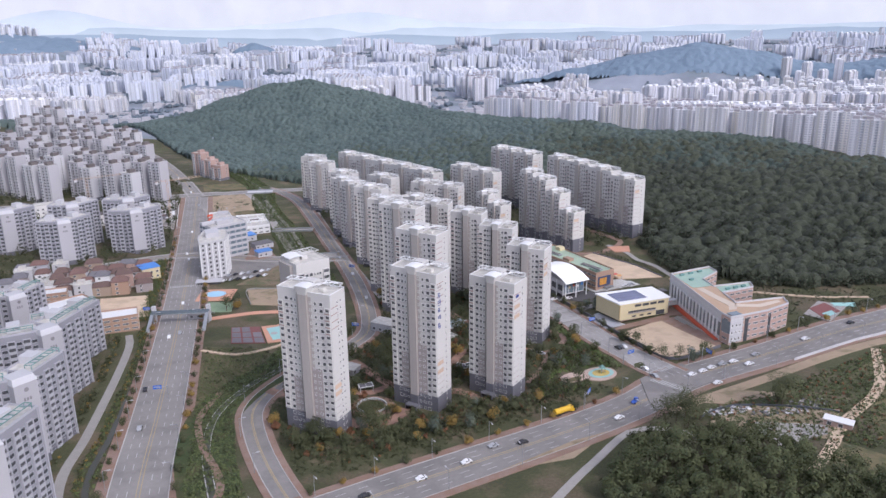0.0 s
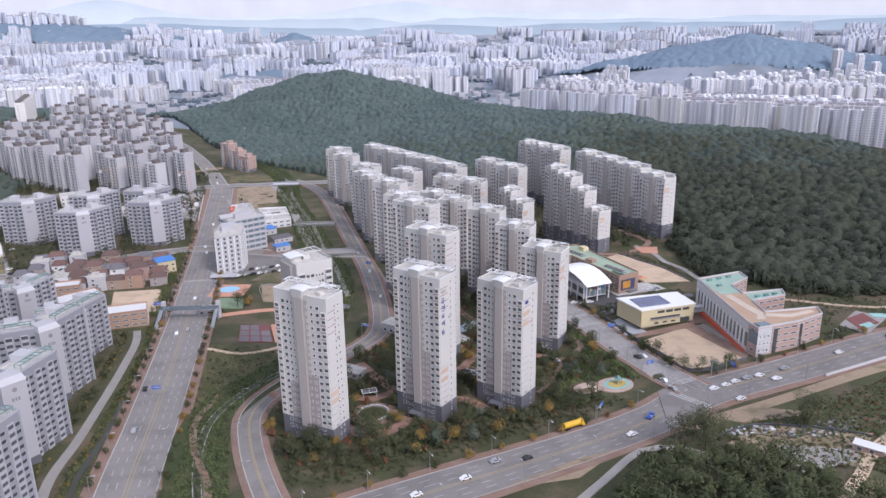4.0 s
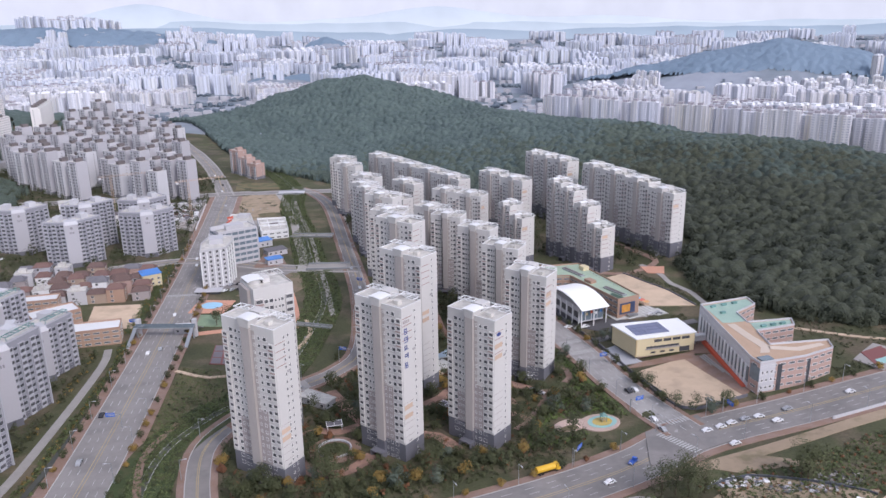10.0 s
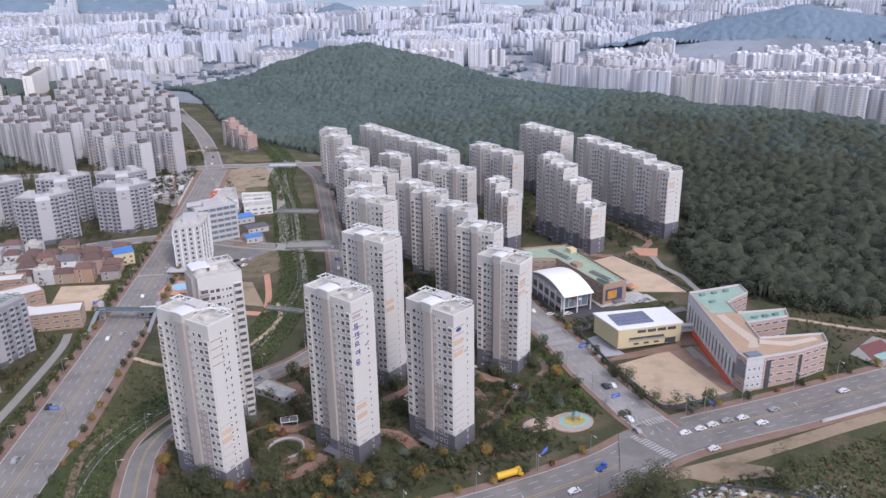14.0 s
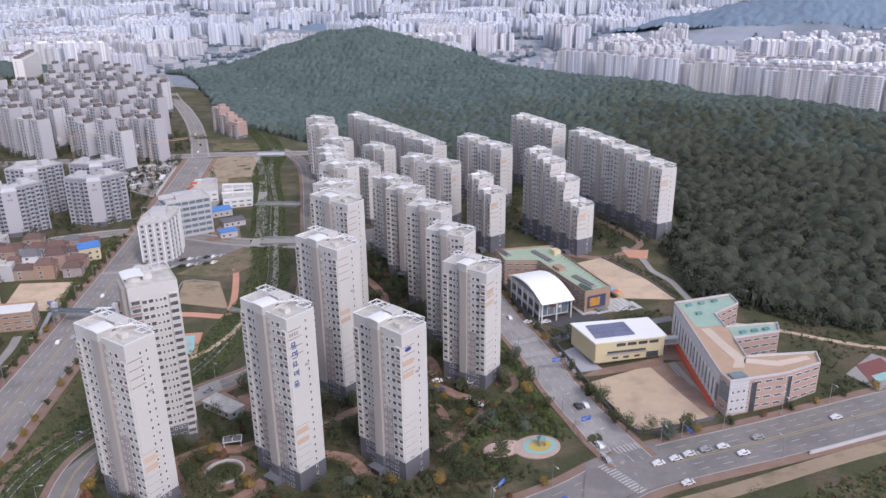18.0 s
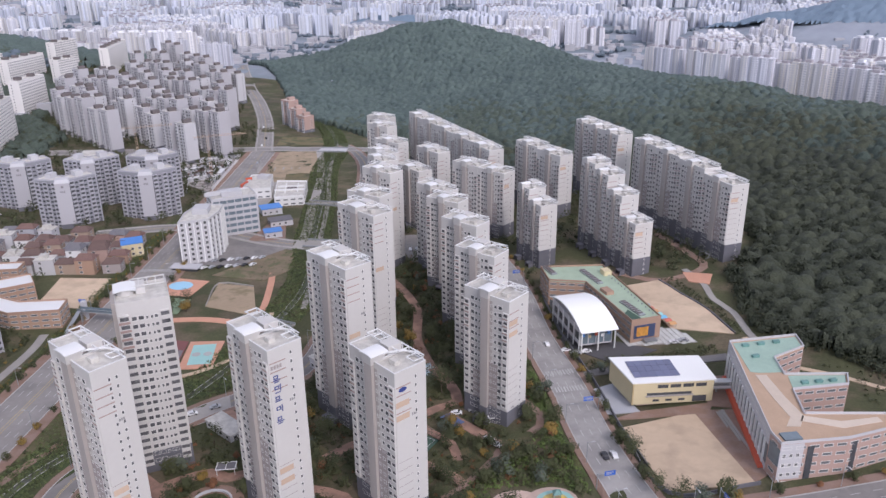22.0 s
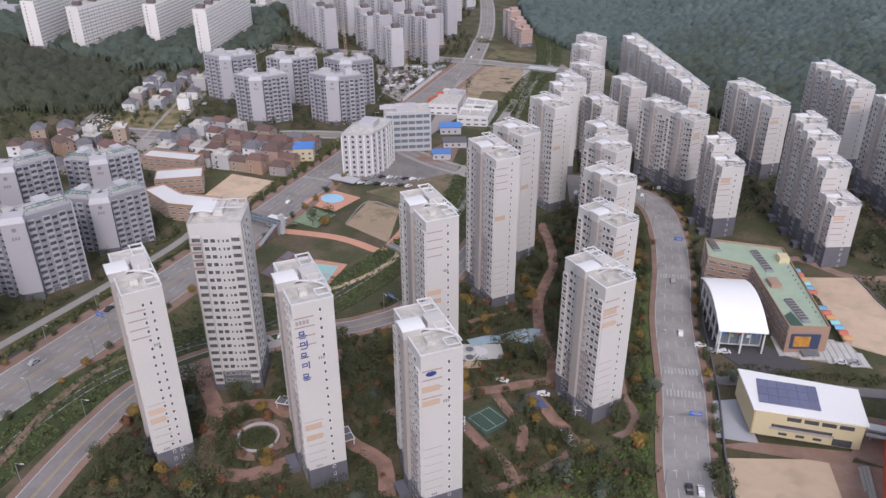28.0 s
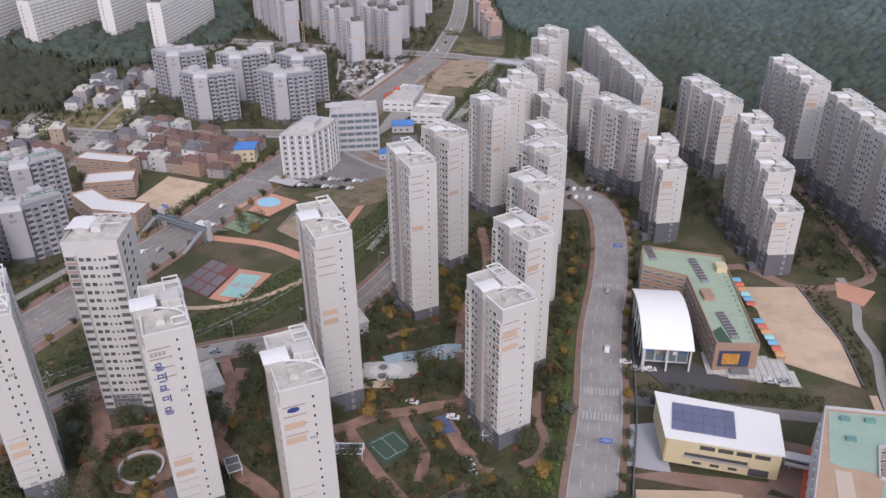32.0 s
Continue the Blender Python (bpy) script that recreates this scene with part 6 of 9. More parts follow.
for k in range(4):
    part("front_panel", box((1.2 + k * 3.7, 4.4 + k * 3.7, 2.86, 3.0, 4.6, 10.5)), GLASS_LIGHT, gym, "tinted front panel")
for k, m in enumerate((BLUE_SHEET, PAINT_YELLOW, RED_ACCENT, WHITE, BLUE_SHEET)):
    part("colour_panel", box((1.6 + k * 3.0, 2.9 + k * 3.0, 2.78, 2.86, 8.2 - 0.8 * (k % 2), 9.6 - 0.8 * (k % 2))), m, gym, "small coloured facade panel")
part("gable_wall", box((0.9, 15.9, 3.0, 3.4, 12.0, 12.6)), WHITE, gym)

# pale yellow hall with solar roof
hall = thing("assembly_hall", 95.8, 405.6, 19.5, "pale yellow assembly hall with white roof and solar panels", "assembly hall", z=5.2 - fall(417))
bm = bmesh.new()
plan = [(0, 0), (31.5, 0), (31.5, 17), (-3.5, 19)]
v0, v1 = [bm.verts.new((x, y, 3.4)) for x, y in plan], [bm.verts.new((x, y, 12.8)) for x, y in plan]
for i in range(4):
    bm.faces.new((v0[i], v0[(i + 1) % 4], v1[(i + 1) % 4], v1[i]))
bm.faces.new(v1)
bm.faces.new(v0[::-1])
part("upper_body", bm, YELLOW_WALL, hall)
part("lower_body", box((2.5, 29, 2.2, 16, -2, 3.4)), BRICK_PINK, hall, "brownish recessed ground floor")
bm = bmesh.new()
plan = [(-0.6, -0.6), (32.1, -0.6), (32.1, 17.6), (-4.2, 19.7)]
v0, v1 = [bm.verts.new((x, y, 12.8)) for x, y in plan], [bm.verts.new((x, y, 13.4)) for x, y in plan]
for i in range(4):
    bm.faces.new((v0[i], v0[(i + 1) % 4], v1[(i + 1) % 4], v1[i]))
bm.faces.new(v1)
bm.faces.new(v0[::-1])
part("roof_slab", bm, ROOF_WHITE, hall, "bright white flat roof")
for j in range(3):
    for k in range(6):
        part("solar_panel", box((1.2 + k * 3.0, 4.12 + k * 3.0, 3.0 + j * 4.1, 6.9 + j * 4.1, 13.5, 13.75)), SOLAR, hall, "blue-grey solar panel")
for k in range(4):
    part("window", box((9.5 + k * 5.0, 13.6 + k * 5.0, -0.12, 0.02, 10.2, 11.6)), GLASS, hall)
part("slot_window", box((5.5, 23, -0.15, 0.02, 7.2, 8.2)), GLASS, hall, "long slot window")
part("ledge", box((5.0, 23.5, -0.9, 0.0, 6.9, 7.1)), WALL_WARM, hall)
part("corner_glazing", box((23.5, 29, -0.1, 0.03, 3.6, 6.2)), GLASS, hall)
for k in range(3):
    part("low_window", box((8 + k * 5, 10.5 + k * 5, -0.1, 0.02, 4.4, 5.3)), GLASS, hall)
part("yellow_band", box((-0.25, 0.25, -0.3, 0.3, 3.4, 12.8)), PAINT_YELLOW, hall)
bridge = thing("link_bridge", 126, 421, 15, "covered steel link bridge between hall and school", "bridge", z=9.0 - fall(423))
part("deck", box((0, 10, 0, 2.6, 2.0, 2.4)), STEEL, bridge)
part("cover", box((0, 10, -0.2, 2.8, 5.0, 5.3), (0, 10, 0, 0.1, 2.4, 3.6), (0, 10, 2.5, 2.6, 2.4, 3.6)), WHITE, bridge)
for px in (1.5, 8):
    part("pier", box((px, px + 0.5, 1, 1.6, -3, 2.0)), STEEL, bridge)
steps = thing("field_terrace", 124.5, 407, -72, "grey concrete spectator steps beside the field", "terrace steps")
for k in range(4):
    part("step", box((0, 40, 1.2 + k * 0.9, 2.1 + k * 0.9, 0, 0.45 + k * 0.42)), PAVING, steps)

# white and glass office blocks
OFFICE_WIN = window_mesh(1.5, 1.7, "office_window")
office = poly_building("office_block", [(-165, 510.5), (-151, 520.5), (-152.5, 536), (-157, 548), (-172, 543.5), (-171, 527)], 2.5, 30.5, GREY_LIGHT, ROOF, "white curved office slab with rows of small windows", "office block", 9, gap=4.0, win=OFFICE_WIN)
oc = office.matrix_basis.translation
for (ax, ay), (bx, by) in (((-165, 510.5), (-151, 520.5)), ((-151, 520.5), (-152.5, 536)), ((-152.5, 536), (-157, 548))):
    d, th = math.hypot(bx - ax, by - ay), math.degrees(math.atan2(by - ay, bx - ax))
    for k in range(int(d / 4) + 1):
        part("pilaster", box((d * k / int(d / 4) - 0.3, d * k / int(d / 4) + 0.3, -0.55, 0.02, 0, 27.6)), WHITE, office, "", pose(ax - oc.x, ay - oc.y, 0, 0, 0, th))
part("stair_house", box((-5, 4, -3, 8, 28, 31.5)), GREY_LIGHT, office, "pale roof stair house", pose(0, 0, 0, 0, 0, 20))
part("entrance_block", box((-9, 6, -29, -23, -2, 4.2)), GLASS, office, "dark glazed entrance block", pose(0, 0, 0, 0, 0, 8))
part("entrance_roof", box((-10, 7, -30, -22.5, 4.2, 4.8)), GREY_LIGHT, office, "", pose(0, 0, 0, 0, 0, 8))
office_b = poly_building("office_block", [(-171, 558), (-149.5, 577), (-161, 590), (-183, 572)], 3.0, 31.0, GREY_LIGHT, ROOF, "grey office block with horizontal bands of green glass", "office block", 7, skip=(0, 1, 2, 3))
ob = office_b.matrix_basis.translation
for f in range(7):
    for (ax, ay), (bx, by) in (((-171, 558), (-149.5, 577)), ((-149.5, 577), (-161, 590)), ((-183, 572), (-171, 558))):
        d, th = math.hypot(bx - ax, by - ay), math.degrees(math.atan2(by - ay, bx - ax))
        part("glass_band", box((0.8, d - 0.8, -0.12, 0.02, f * 4 + 1.0, f * 4 + 3.0)), GLASS_LIGHT, office_b, "band of green-grey glass", pose(ax - ob.x, ay - ob.y, 0, 0, 0, th))
for (ax, ay), (bx, by) in (((-171, 558), (-149.5, 577)), ((-149.5, 577), (-161, 590)), ((-183, 572), (-171, 558))):
    d, th = math.hypot(bx - ax, by - ay), math.degrees(math.atan2(by - ay, bx - ax))
    for k in range(int(d / 4.6) + 1):
        part("column", box((d * k / int(d / 4.6) - 0.25, d * k / int(d / 4.6) + 0.25, -0.3, 0.02, 0, 27.6)), GREY_LIGHT, office_b, "", pose(ax - ob.x, ay - ob.y, 0, 0, 0, th))
part("roof_house", box((-7, 6, -5, 4, 28, 31.0)), GREY_LIGHT, office_b, "grey roof plant house", pose(0, 0, 0, 0, 0, 41))
part("roof_sign", box((-8, 8, -0.2, 0.2, 28.8, 31.6)), GREY_LIGHT, office_b, "", pose(-6, -7, 0, 0, 0, 41))

# the western brick school
for pts, z1, roof, lab in (([(-266, 447), (-233, 459), (-237, 469), (-270, 457)], 12.5, WHITE, "tan brick school wing with white roof"), ([(-229, 428), (-211, 446), (-222, 456), (-240, 438)], 11.5, WHITE, "glass-fronted school wing with white roof"),
                     ([(-223, 417), (-197, 412), (-175, 421), (-180, 433), (-202, 425), (-220, 428)], 10.5, WHITE, "tan brick school wing with pale roof"), ([(-250, 409), (-232, 416), (-240, 430), (-258, 424)], 6.5, TILE_RED, "low school hall with brown roof")):
    poly_building("school_wing", pts, gz(*pts[0]) - 0.3 + fall(pts[0][1]), z1, BRICK_TAN, roof, lab, "school", 3 if z1 > 7 else 1, "western school wings", gap=4.2, win=BAND)

# low shops and works by the boulevard
for x, y, rot, l, d, h, wall, roof, lab in (
    (-163, 607, 38, 14, 11, 4.5, GREY_LIGHT, BLUE_SHEET, "low shed with bright blue roof"),
    (-139, 564, 35, 11, 8, 4, GREY_LIGHT, BLUE_SHEET, "small shed with bright blue roof"),
    (-146, 586, 38, 15, 10, 3.5, GREY_LIGHT, TILE_GREY, "low grey shed with wide dark roof"),
    (-152, 436, 10, 9, 5, 4, GREY_LIGHT, WHITE, "small white pavilion with tent roof"), (-206, 511, 38, 12, 12, 8, YELLOW_WALL, BLUE_SHEET, "yellow shop house with bright blue roof"), (-372, 602, 40, 12, 9, 20, GREY_LIGHT, ROOF, "white stepped commercial building"),
    (146, 276, -35, 10, 4, 3, BRICK_PINK, WHITE, "small shed with pale sheet roof"), (-333, 640, 30, 16, 11, 13, GREY_LIGHT, ROOF, "white commercial building with flat roof"), (-356, 668, 30, 15, 11, 12, SLAB_WALL, ROOF, "pale commercial building with flat roof"), (-300, 655, 30, 12, 11, 9, SLAB_WALL, ROOF_DARK, "pale low commercial building"),
    (-42, 415, -28, 13, 9, 5, GREY_LIGHT, ROOF, "low grey community building with sloping roof"), (-60, 360, -27, 16, 7, 3.2, GREY_LIGHT, ROOF, "low grey garage entrance"),
):
    b = thing("low_building", x, y, rot, lab, "building", "low buildings", z=gz(x, y))
    part("wall", box((0, l, 0, d, -1.5, h)), wall, b)
    part("roof", box((-0.4, l + 0.4, -0.4, d + 0.4, h, h + 0.35)), roof, b)
    for f in range(max(1, int(h / 3.2))):
        for k in range(max(1, int(l / 4))):
            part("window", WIN_M, None, b, m=pose((k + 0.5) * 4, 0, 1.0 + f * 3.2))
        for k in range(max(1, int(d / 4))):
            part("window", WIN_M, None, b, m=pose(l, (k + 0.5) * 4, 1.0 + f * 3.2, 0, 0, 90))
# white low-rise works between boulevard and stream
works = poly_building("low_building", [(-196, 639), (-177, 649), (-192, 683), (-208, 678)], gz(-193, 660) + fall(662), gz(-193, 660) + fall(662) + 7.5, WHITE, ROOF, "white low-rise workshop with flat grey roof", "building", 2, "low buildings", gap=5.0, win=BAND)
part("portal", box((-5.5, -4.3, -19, -17.8, 0, 11.0), (-5.5, -4.3, -17.8, -9, 9.8, 11.0)), RED_ACCENT, works, "red steel portal")
part("roof_house", box((-6, 3, 8, 15, 7.5, 10.2)), GREY_LIGHT, works, "pale roof house")
yard_house = poly_building("low_building", [(-165, 630), (-146, 640), (-159, 675), (-182, 670)], gz(-163, 654) + fall(654), gz(-163, 654) + fall(654) + 6.5, WHITE, ROOF, "low white building with framed flat roof", "building", 2, "low buildings", gap=5.0, win=BAND, parapet=1.3)
for k, (x0, x1, y0, y1) in enumerate(((-12, 11, -3.2, -2.6), (-10, 10, 6.0, 6.6), (-4, -3.4, -10, 14), (5.0, 5.6, -8, 12))):
    part("roof_beam", box((x0, x1, y0, y1, 6.5, 7.9)), WHITE, yard_house, "white roof beam", pose(0, 0, 0, 0, 0, 22))
# Raised dark slab; its colour stands in for the shade inside a light well.
part("roof_well", box((-2.6, 4.4, -1.8, 5.2, 6.5, 6.9)), ROOF_DARK, yard_house, "dark slab standing in for a shaded roof well", pose(0, 0, 0, 0, 0, 22))
# huts and hoardings of the building site
for x, y, rot, l in ((-238, 672, 107, 16), (-244, 693, 107, 14), (-252, 718, 107, 18), (-258, 668, 60, 14), (-275, 690, 55, 12), (-281, 722, 40, 15)):
    b = thing("site_hut", x, y, rot, "long white site hut on bare ground", "site hut", "site huts")
    part("body", box((0, l, 0, 3.4, -0.6, 2.8)), GREY_LIGHT, b)
    part("roof", box((-0.2, l + 0.2, -0.2, 3.6, 2.8, 3.05)), WHITE, b)
    part("door", box((l * 0.4, l * 0.4 + 1.0, -0.06, 0.02, 0, 2.1)), STEEL, b)
for (ax, ay), (bx, by), m, lab in (((-229, 652), (-258, 750), WHITE, "white sheet hoarding along the building site"), ((-303, 712), (-258, 754), GREY_MID, "grey sheet hoarding along the building site")):
    d = math.hypot(bx - ax, by - ay)
    b = thing("hoarding", ax, ay, math.degrees(math.atan2(by - ay, bx - ax)), lab, "hoarding", "site hoardings")
    drop = (gz(bx, by) - gz(ax, ay)) / d
    for k in range(int(d / 8)):
        part("panel", box((k * 8, k * 8 + 7.9, -0.08, 0.08, drop * k * 8 - 0.8, drop * k * 8 + 3.0)), m, b)
# pale pink block by the hill foot
for x, y, h in ((-291, 905, 27), (-276, 890, 21), (-262, 878, 17)):
    plain_block("apartment_block", x, y, -30, 15, 12, h, BRICK_PINK, "pale pink stepped apartment block", "pink blocks by the hill", stair=False)


# ---- village houses ----
def house(x, y, rot, l, d, h, wall, roof, label, flat=False):
    t = thing("house", x, y, rot, label, "house", "village houses")
    part("wall", box((-l / 2, l / 2, -d / 2, d / 2, -1.2, h)), wall, t)
    if flat:
        part("roof", box((-l / 2 - 0.2, l / 2 + 0.2, -d / 2 - 0.2, d / 2 + 0.2, h, h + 0.3), (-l / 4, l / 6, -d / 4, d / 4, h + 0.3, h + 2.4)), roof, t)
    else:
        bm = bmesh.new()
        e, r = 0.5, 0.32 * d
        lo = [bm.verts.new(p) for p in ((-l / 2 - e, -d / 2 - e, h - 0.1), (l / 2 + e, -d / 2 - e, h - 0.1), (l / 2 + e, d / 2 + e, h - 0.1), (-l / 2 - e, d / 2 + e, h - 0.1))]
        hi = [bm.verts.new((-l / 2 + d * 0.25, 0, h + r)), bm.verts.new((l / 2 - d * 0.25, 0, h + r))]
        for f in ((lo[0], lo[1], hi[1], hi[0]), (lo[2], lo[3], hi[0], hi[1]), (lo[1], lo[2], hi[1]), (lo[3], lo[0], hi[0]), tuple(lo[::-1])):
            bm.faces.new(f)
        part("roof", bm, roof, t)
    for f in range(max(1, int(h / 3))):
        part("window", WIN_M, None, t, m=pose(-l / 5, -d / 2, 0.9 + f * 2.9))
        part("window", WIN_M, None, t, m=pose(l / 2, 0, 0.9 + f * 2.9, 0, 0, 90))
    return t


rng = random.Random(7)
ROOF_RUST = mat("dusty_rust_roof", (0.165, 0.098, 0.085), 0.85, vary=0.35, scale=0.4, fine=1.5)
WALL_OCHRE = mat("ochre_house_render", (0.36, 0.275, 0.215), 0.85, vary=0.15)
WALL_SMOKE = mat("smoke_grey_house_render", (0.20, 0.195, 0.21), 0.85, vary=0.15)
ROOFS = ((ROOF_RUST, "dusty rust tiled"), (TILE_GREY, "dark grey tiled"), (TILE_GREY, "dark grey tiled"), (ROOF, "flat grey"), (ROOF, "flat grey"), (TILE_BROWN, "brown tiled"))
WALLS = ((GREY_MID, "grey"), (GREY_PALE, "pale grey"), (WHITE, "white"), (GREY_LIGHT, "pale"), (WHITE, "white"), (WALL_MAUVE, "mauve grey"), (BRICK_TAN, "tan brick"), (WALL_OCHRE, "ochre"), (WALL_SMOKE, "dark grey"), (BRICK_PINK, "dull pink"))
plots = []
for x0, y0, x1, y1, n in ((-266, 467, -199, 491, 7), (-281, 477, -204, 505, 8), (-279, 490, -212, 516, 7), (-283, 503, -216, 526, 7), (-289, 516, -214, 536, 8), (-352, 503, -396, 560, 7), (-343, 519, -386, 581, 7), (-331, 533, -362, 573, 3)):
    turn = math.degrees(math.atan2(y1 - y0, x1 - x0))
    for i in range(n):
        plots.append((x0 + (x1 - x0) * i / (n - 1), y0 + (y1 - y0) * i / (n - 1), turn))
for x, y in ((-327, 440), (-330, 457), (-319, 452), (-312, 468), (-299, 434), (-285, 437), (-273, 417), (-281, 425), (-305, 424), (-318, 430), (-340, 446), (-296, 415), (-310, 410), (-332, 424), (-346, 432), (-288, 402), (-322, 414), (-276, 440), (-289, 452), (-301, 447), (-314, 441), (-338, 412), (-268, 430), (-290, 425)):
    plots.append((x, y, rng.uniform(-50, 60)))
done = []
for x, y, rot in plots:
    x, y = x + rng.uniform(-1.5, 1.5), y + rng.uniform(-1.5, 1.5)
    if any(math.hypot(x - a, y - b) < 9.5 for a, b in done) or (x > -266 and y < 470):
        continue
    done.append((x, y))
    (rm, rl), (wm, wl_) = rng.choice(ROOFS + ROOFS[:1] * 2 + ROOFS[-1:] * 2 if x > -300 else ROOFS[1:]), rng.choice(WALLS)
    house(x, y, rot + rng.uniform(-4, 4), rng.uniform(8.5, 11.5), rng.uniform(7.5, 9), rng.choice((6, 6.5, 9)), wm, rm, f"{wl_} village house with {rl} roof", rm is ROOF)

# ---- bridges ----
fb = thing("footbridge", -171.0, 429.2, 4.5, "grey steel footbridge over the boulevard with stair towers", "footbridge", z=gz(-155, 430))
part("deck", box((0, 33, -1.4, 1.4, 6.2, 6.7)), STEEL, fb)
part("railing", box((0, 33, -1.4, -1.3, 6.7, 7.9)), GLASS_LIGHT, fb)
part("railing", box((0, 33, 1.3, 1.4, 6.7, 7.9)), GLASS_LIGHT, fb)
for px in (0, 31.2):
    part("lift_tower", box((px, px + 2.2, 1.5, 3.9, 0, 10.2)), GREY_LIGHT, fb, "white framed lift tower")
    part("pier", box((px + 0.6, px + 1.3, -0.5, 0.5, -0.5, 6.2)), STEEL, fb)
    for s in (-1, 1):
        bm = bmesh.new()
        v = [bm.verts.new(p) for p in ((px, s * 1.5, 6.3), (px + 2, s * 1.5, 6.3), (px + 2, s * 14, 0.2), (px, s * 14, 0.2), (px, s * 1.5, 6.8), (px + 2, s * 1.5, 6.8), (px + 2, s * 14, 0.7), (px, s * 14, 0.7))]
        for f in ((0, 1, 2, 3), (4, 5, 6, 7), (0, 1, 5, 4), (1, 2, 6, 5), (2, 3, 7, 6), (3, 0, 4, 7)):
            bm.faces.new([v[i] for i in f])
        bmesh.ops.recalc_face_normals(bm, faces=bm.faces)
        part("stair_flight", bm, STEEL, fb)
for x, y, rot, l, w, lab in ((-128, 643.5, 2, 34, 8, "flat concrete bridge over the stream"), (-192, 806, 8, 26, 15, "white concrete bridge deck over the stream"), (-77, 452, -10, 22, 3, "narrow footbridge over the stream"), (-95, 563, 8, 30, 12, "grey road bridge over the stream")):
    b = thing("bridge", x, y, rot, lab, "bridge", "bridges over the stream", z=gz(x, y) + 0.4)
    part("deck", box((-l / 2, l / 2, -w / 2, w / 2, 0.0, 0.5)), PAVING if w < 15 else GREY_LIGHT, b)
    for s in (-1, 1):
        part("parapet", box((-l / 2, l / 2, s * w / 2 - 0.15, s * w / 2 + 0.15, 0.5, 1.5)), STEEL, b)
        part("abutment", box((s * l * 0.45 - 0.8, s * l * 0.45 + 0.8, -w / 2, w / 2, -2.0, 0.0)), PAVING, b)

# ---- woods and trees ----
ICO = bmesh.new()
bmesh.ops.create_icosphere(ICO, subdivisions=1, radius=1.0)
ICO_V = np.array([v.co[:] for v in ICO.verts])
ICO_F = np.array([[v.index for v in f.verts] for f in ICO.faces])
ICO.free()


def mesh_from_np(name, verts, faces, material, smooth=True, normals=None):
    me = bpy.data.meshes.new(name)
    k = faces.shape[1]
    me.vertices.add(len(verts))
    me.vertices.foreach_set("co", verts.astype(np.float32).ravel())
    me.loops.add(faces.size)
    me.loops.foreach_set("vertex_index", faces.astype(np.int32).ravel())
    me.polygons.add(len(faces))
    me.polygons.foreach_set("loop_start", np.arange(0, faces.size, k, dtype=np.int32))
    me.polygons.foreach_set("loop_total", np.full(len(faces), k, dtype=np.int32))
    me.materials.append(material)
    me.update(calc_edges=True)
    if not smooth:
        me.shade_flat()
    if normals is not None:
        me.normals_split_custom_set_from_vertices(normals.astype(np.float32))
    return me


def clump_wood(name, xy, size, per, material, seed, lift=0.55, tall=0.62, flat=0.8):
    """Crowns of several uneven clumps each, standing on the ground at xy."""
    r = np.random.default_rng(seed)
    n = len(xy)
    s = size * r.uniform(0.7, 1.3, n)
    z = ground_z(xy[:, 0], xy[:, 1])
    cx = np.repeat(xy, per, 0)
    cs = np.repeat(s, per)
    ang, rad = r.uniform(0, 6.283, n * per), np.sqrt(r.uniform(0, 1, n * per)) * 0.5
    up = r.uniform(0.15, 1.0, n * per)
    rad = rad * (1.15 - 0.75 * up)
    cen = np.stack([cx[:, 0] + rad * cs * np.cos(ang), cx[:, 1] + rad * cs * np.sin(ang), np.repeat(z, per) + cs * (lift + tall * up)], 1)
    rr = cs * r.uniform(0.24, 0.44, n * per)
    v = ICO_V[None] * r.uniform(0.7, 1.25, (n * per, len(ICO_V), 1))
    th = r.uniform(0, 6.283, n * per)
    c_, s_ = np.cos(th)[:, None], np.sin(th)[:, None]
    v = np.stack([v[..., 0] * c_ - v[..., 1] * s_, v[..., 0] * s_ + v[..., 1] * c_, v[..., 2] * flat], -1)
    v = v * rr[:, None, None] + cen[:, None]
    f = (ICO_F[None] + (np.arange(n * per) * len(ICO_V))[:, None, None]).reshape(-1, 3)
    return mesh_from_np(name, v.reshape(-1, 3), f, material)


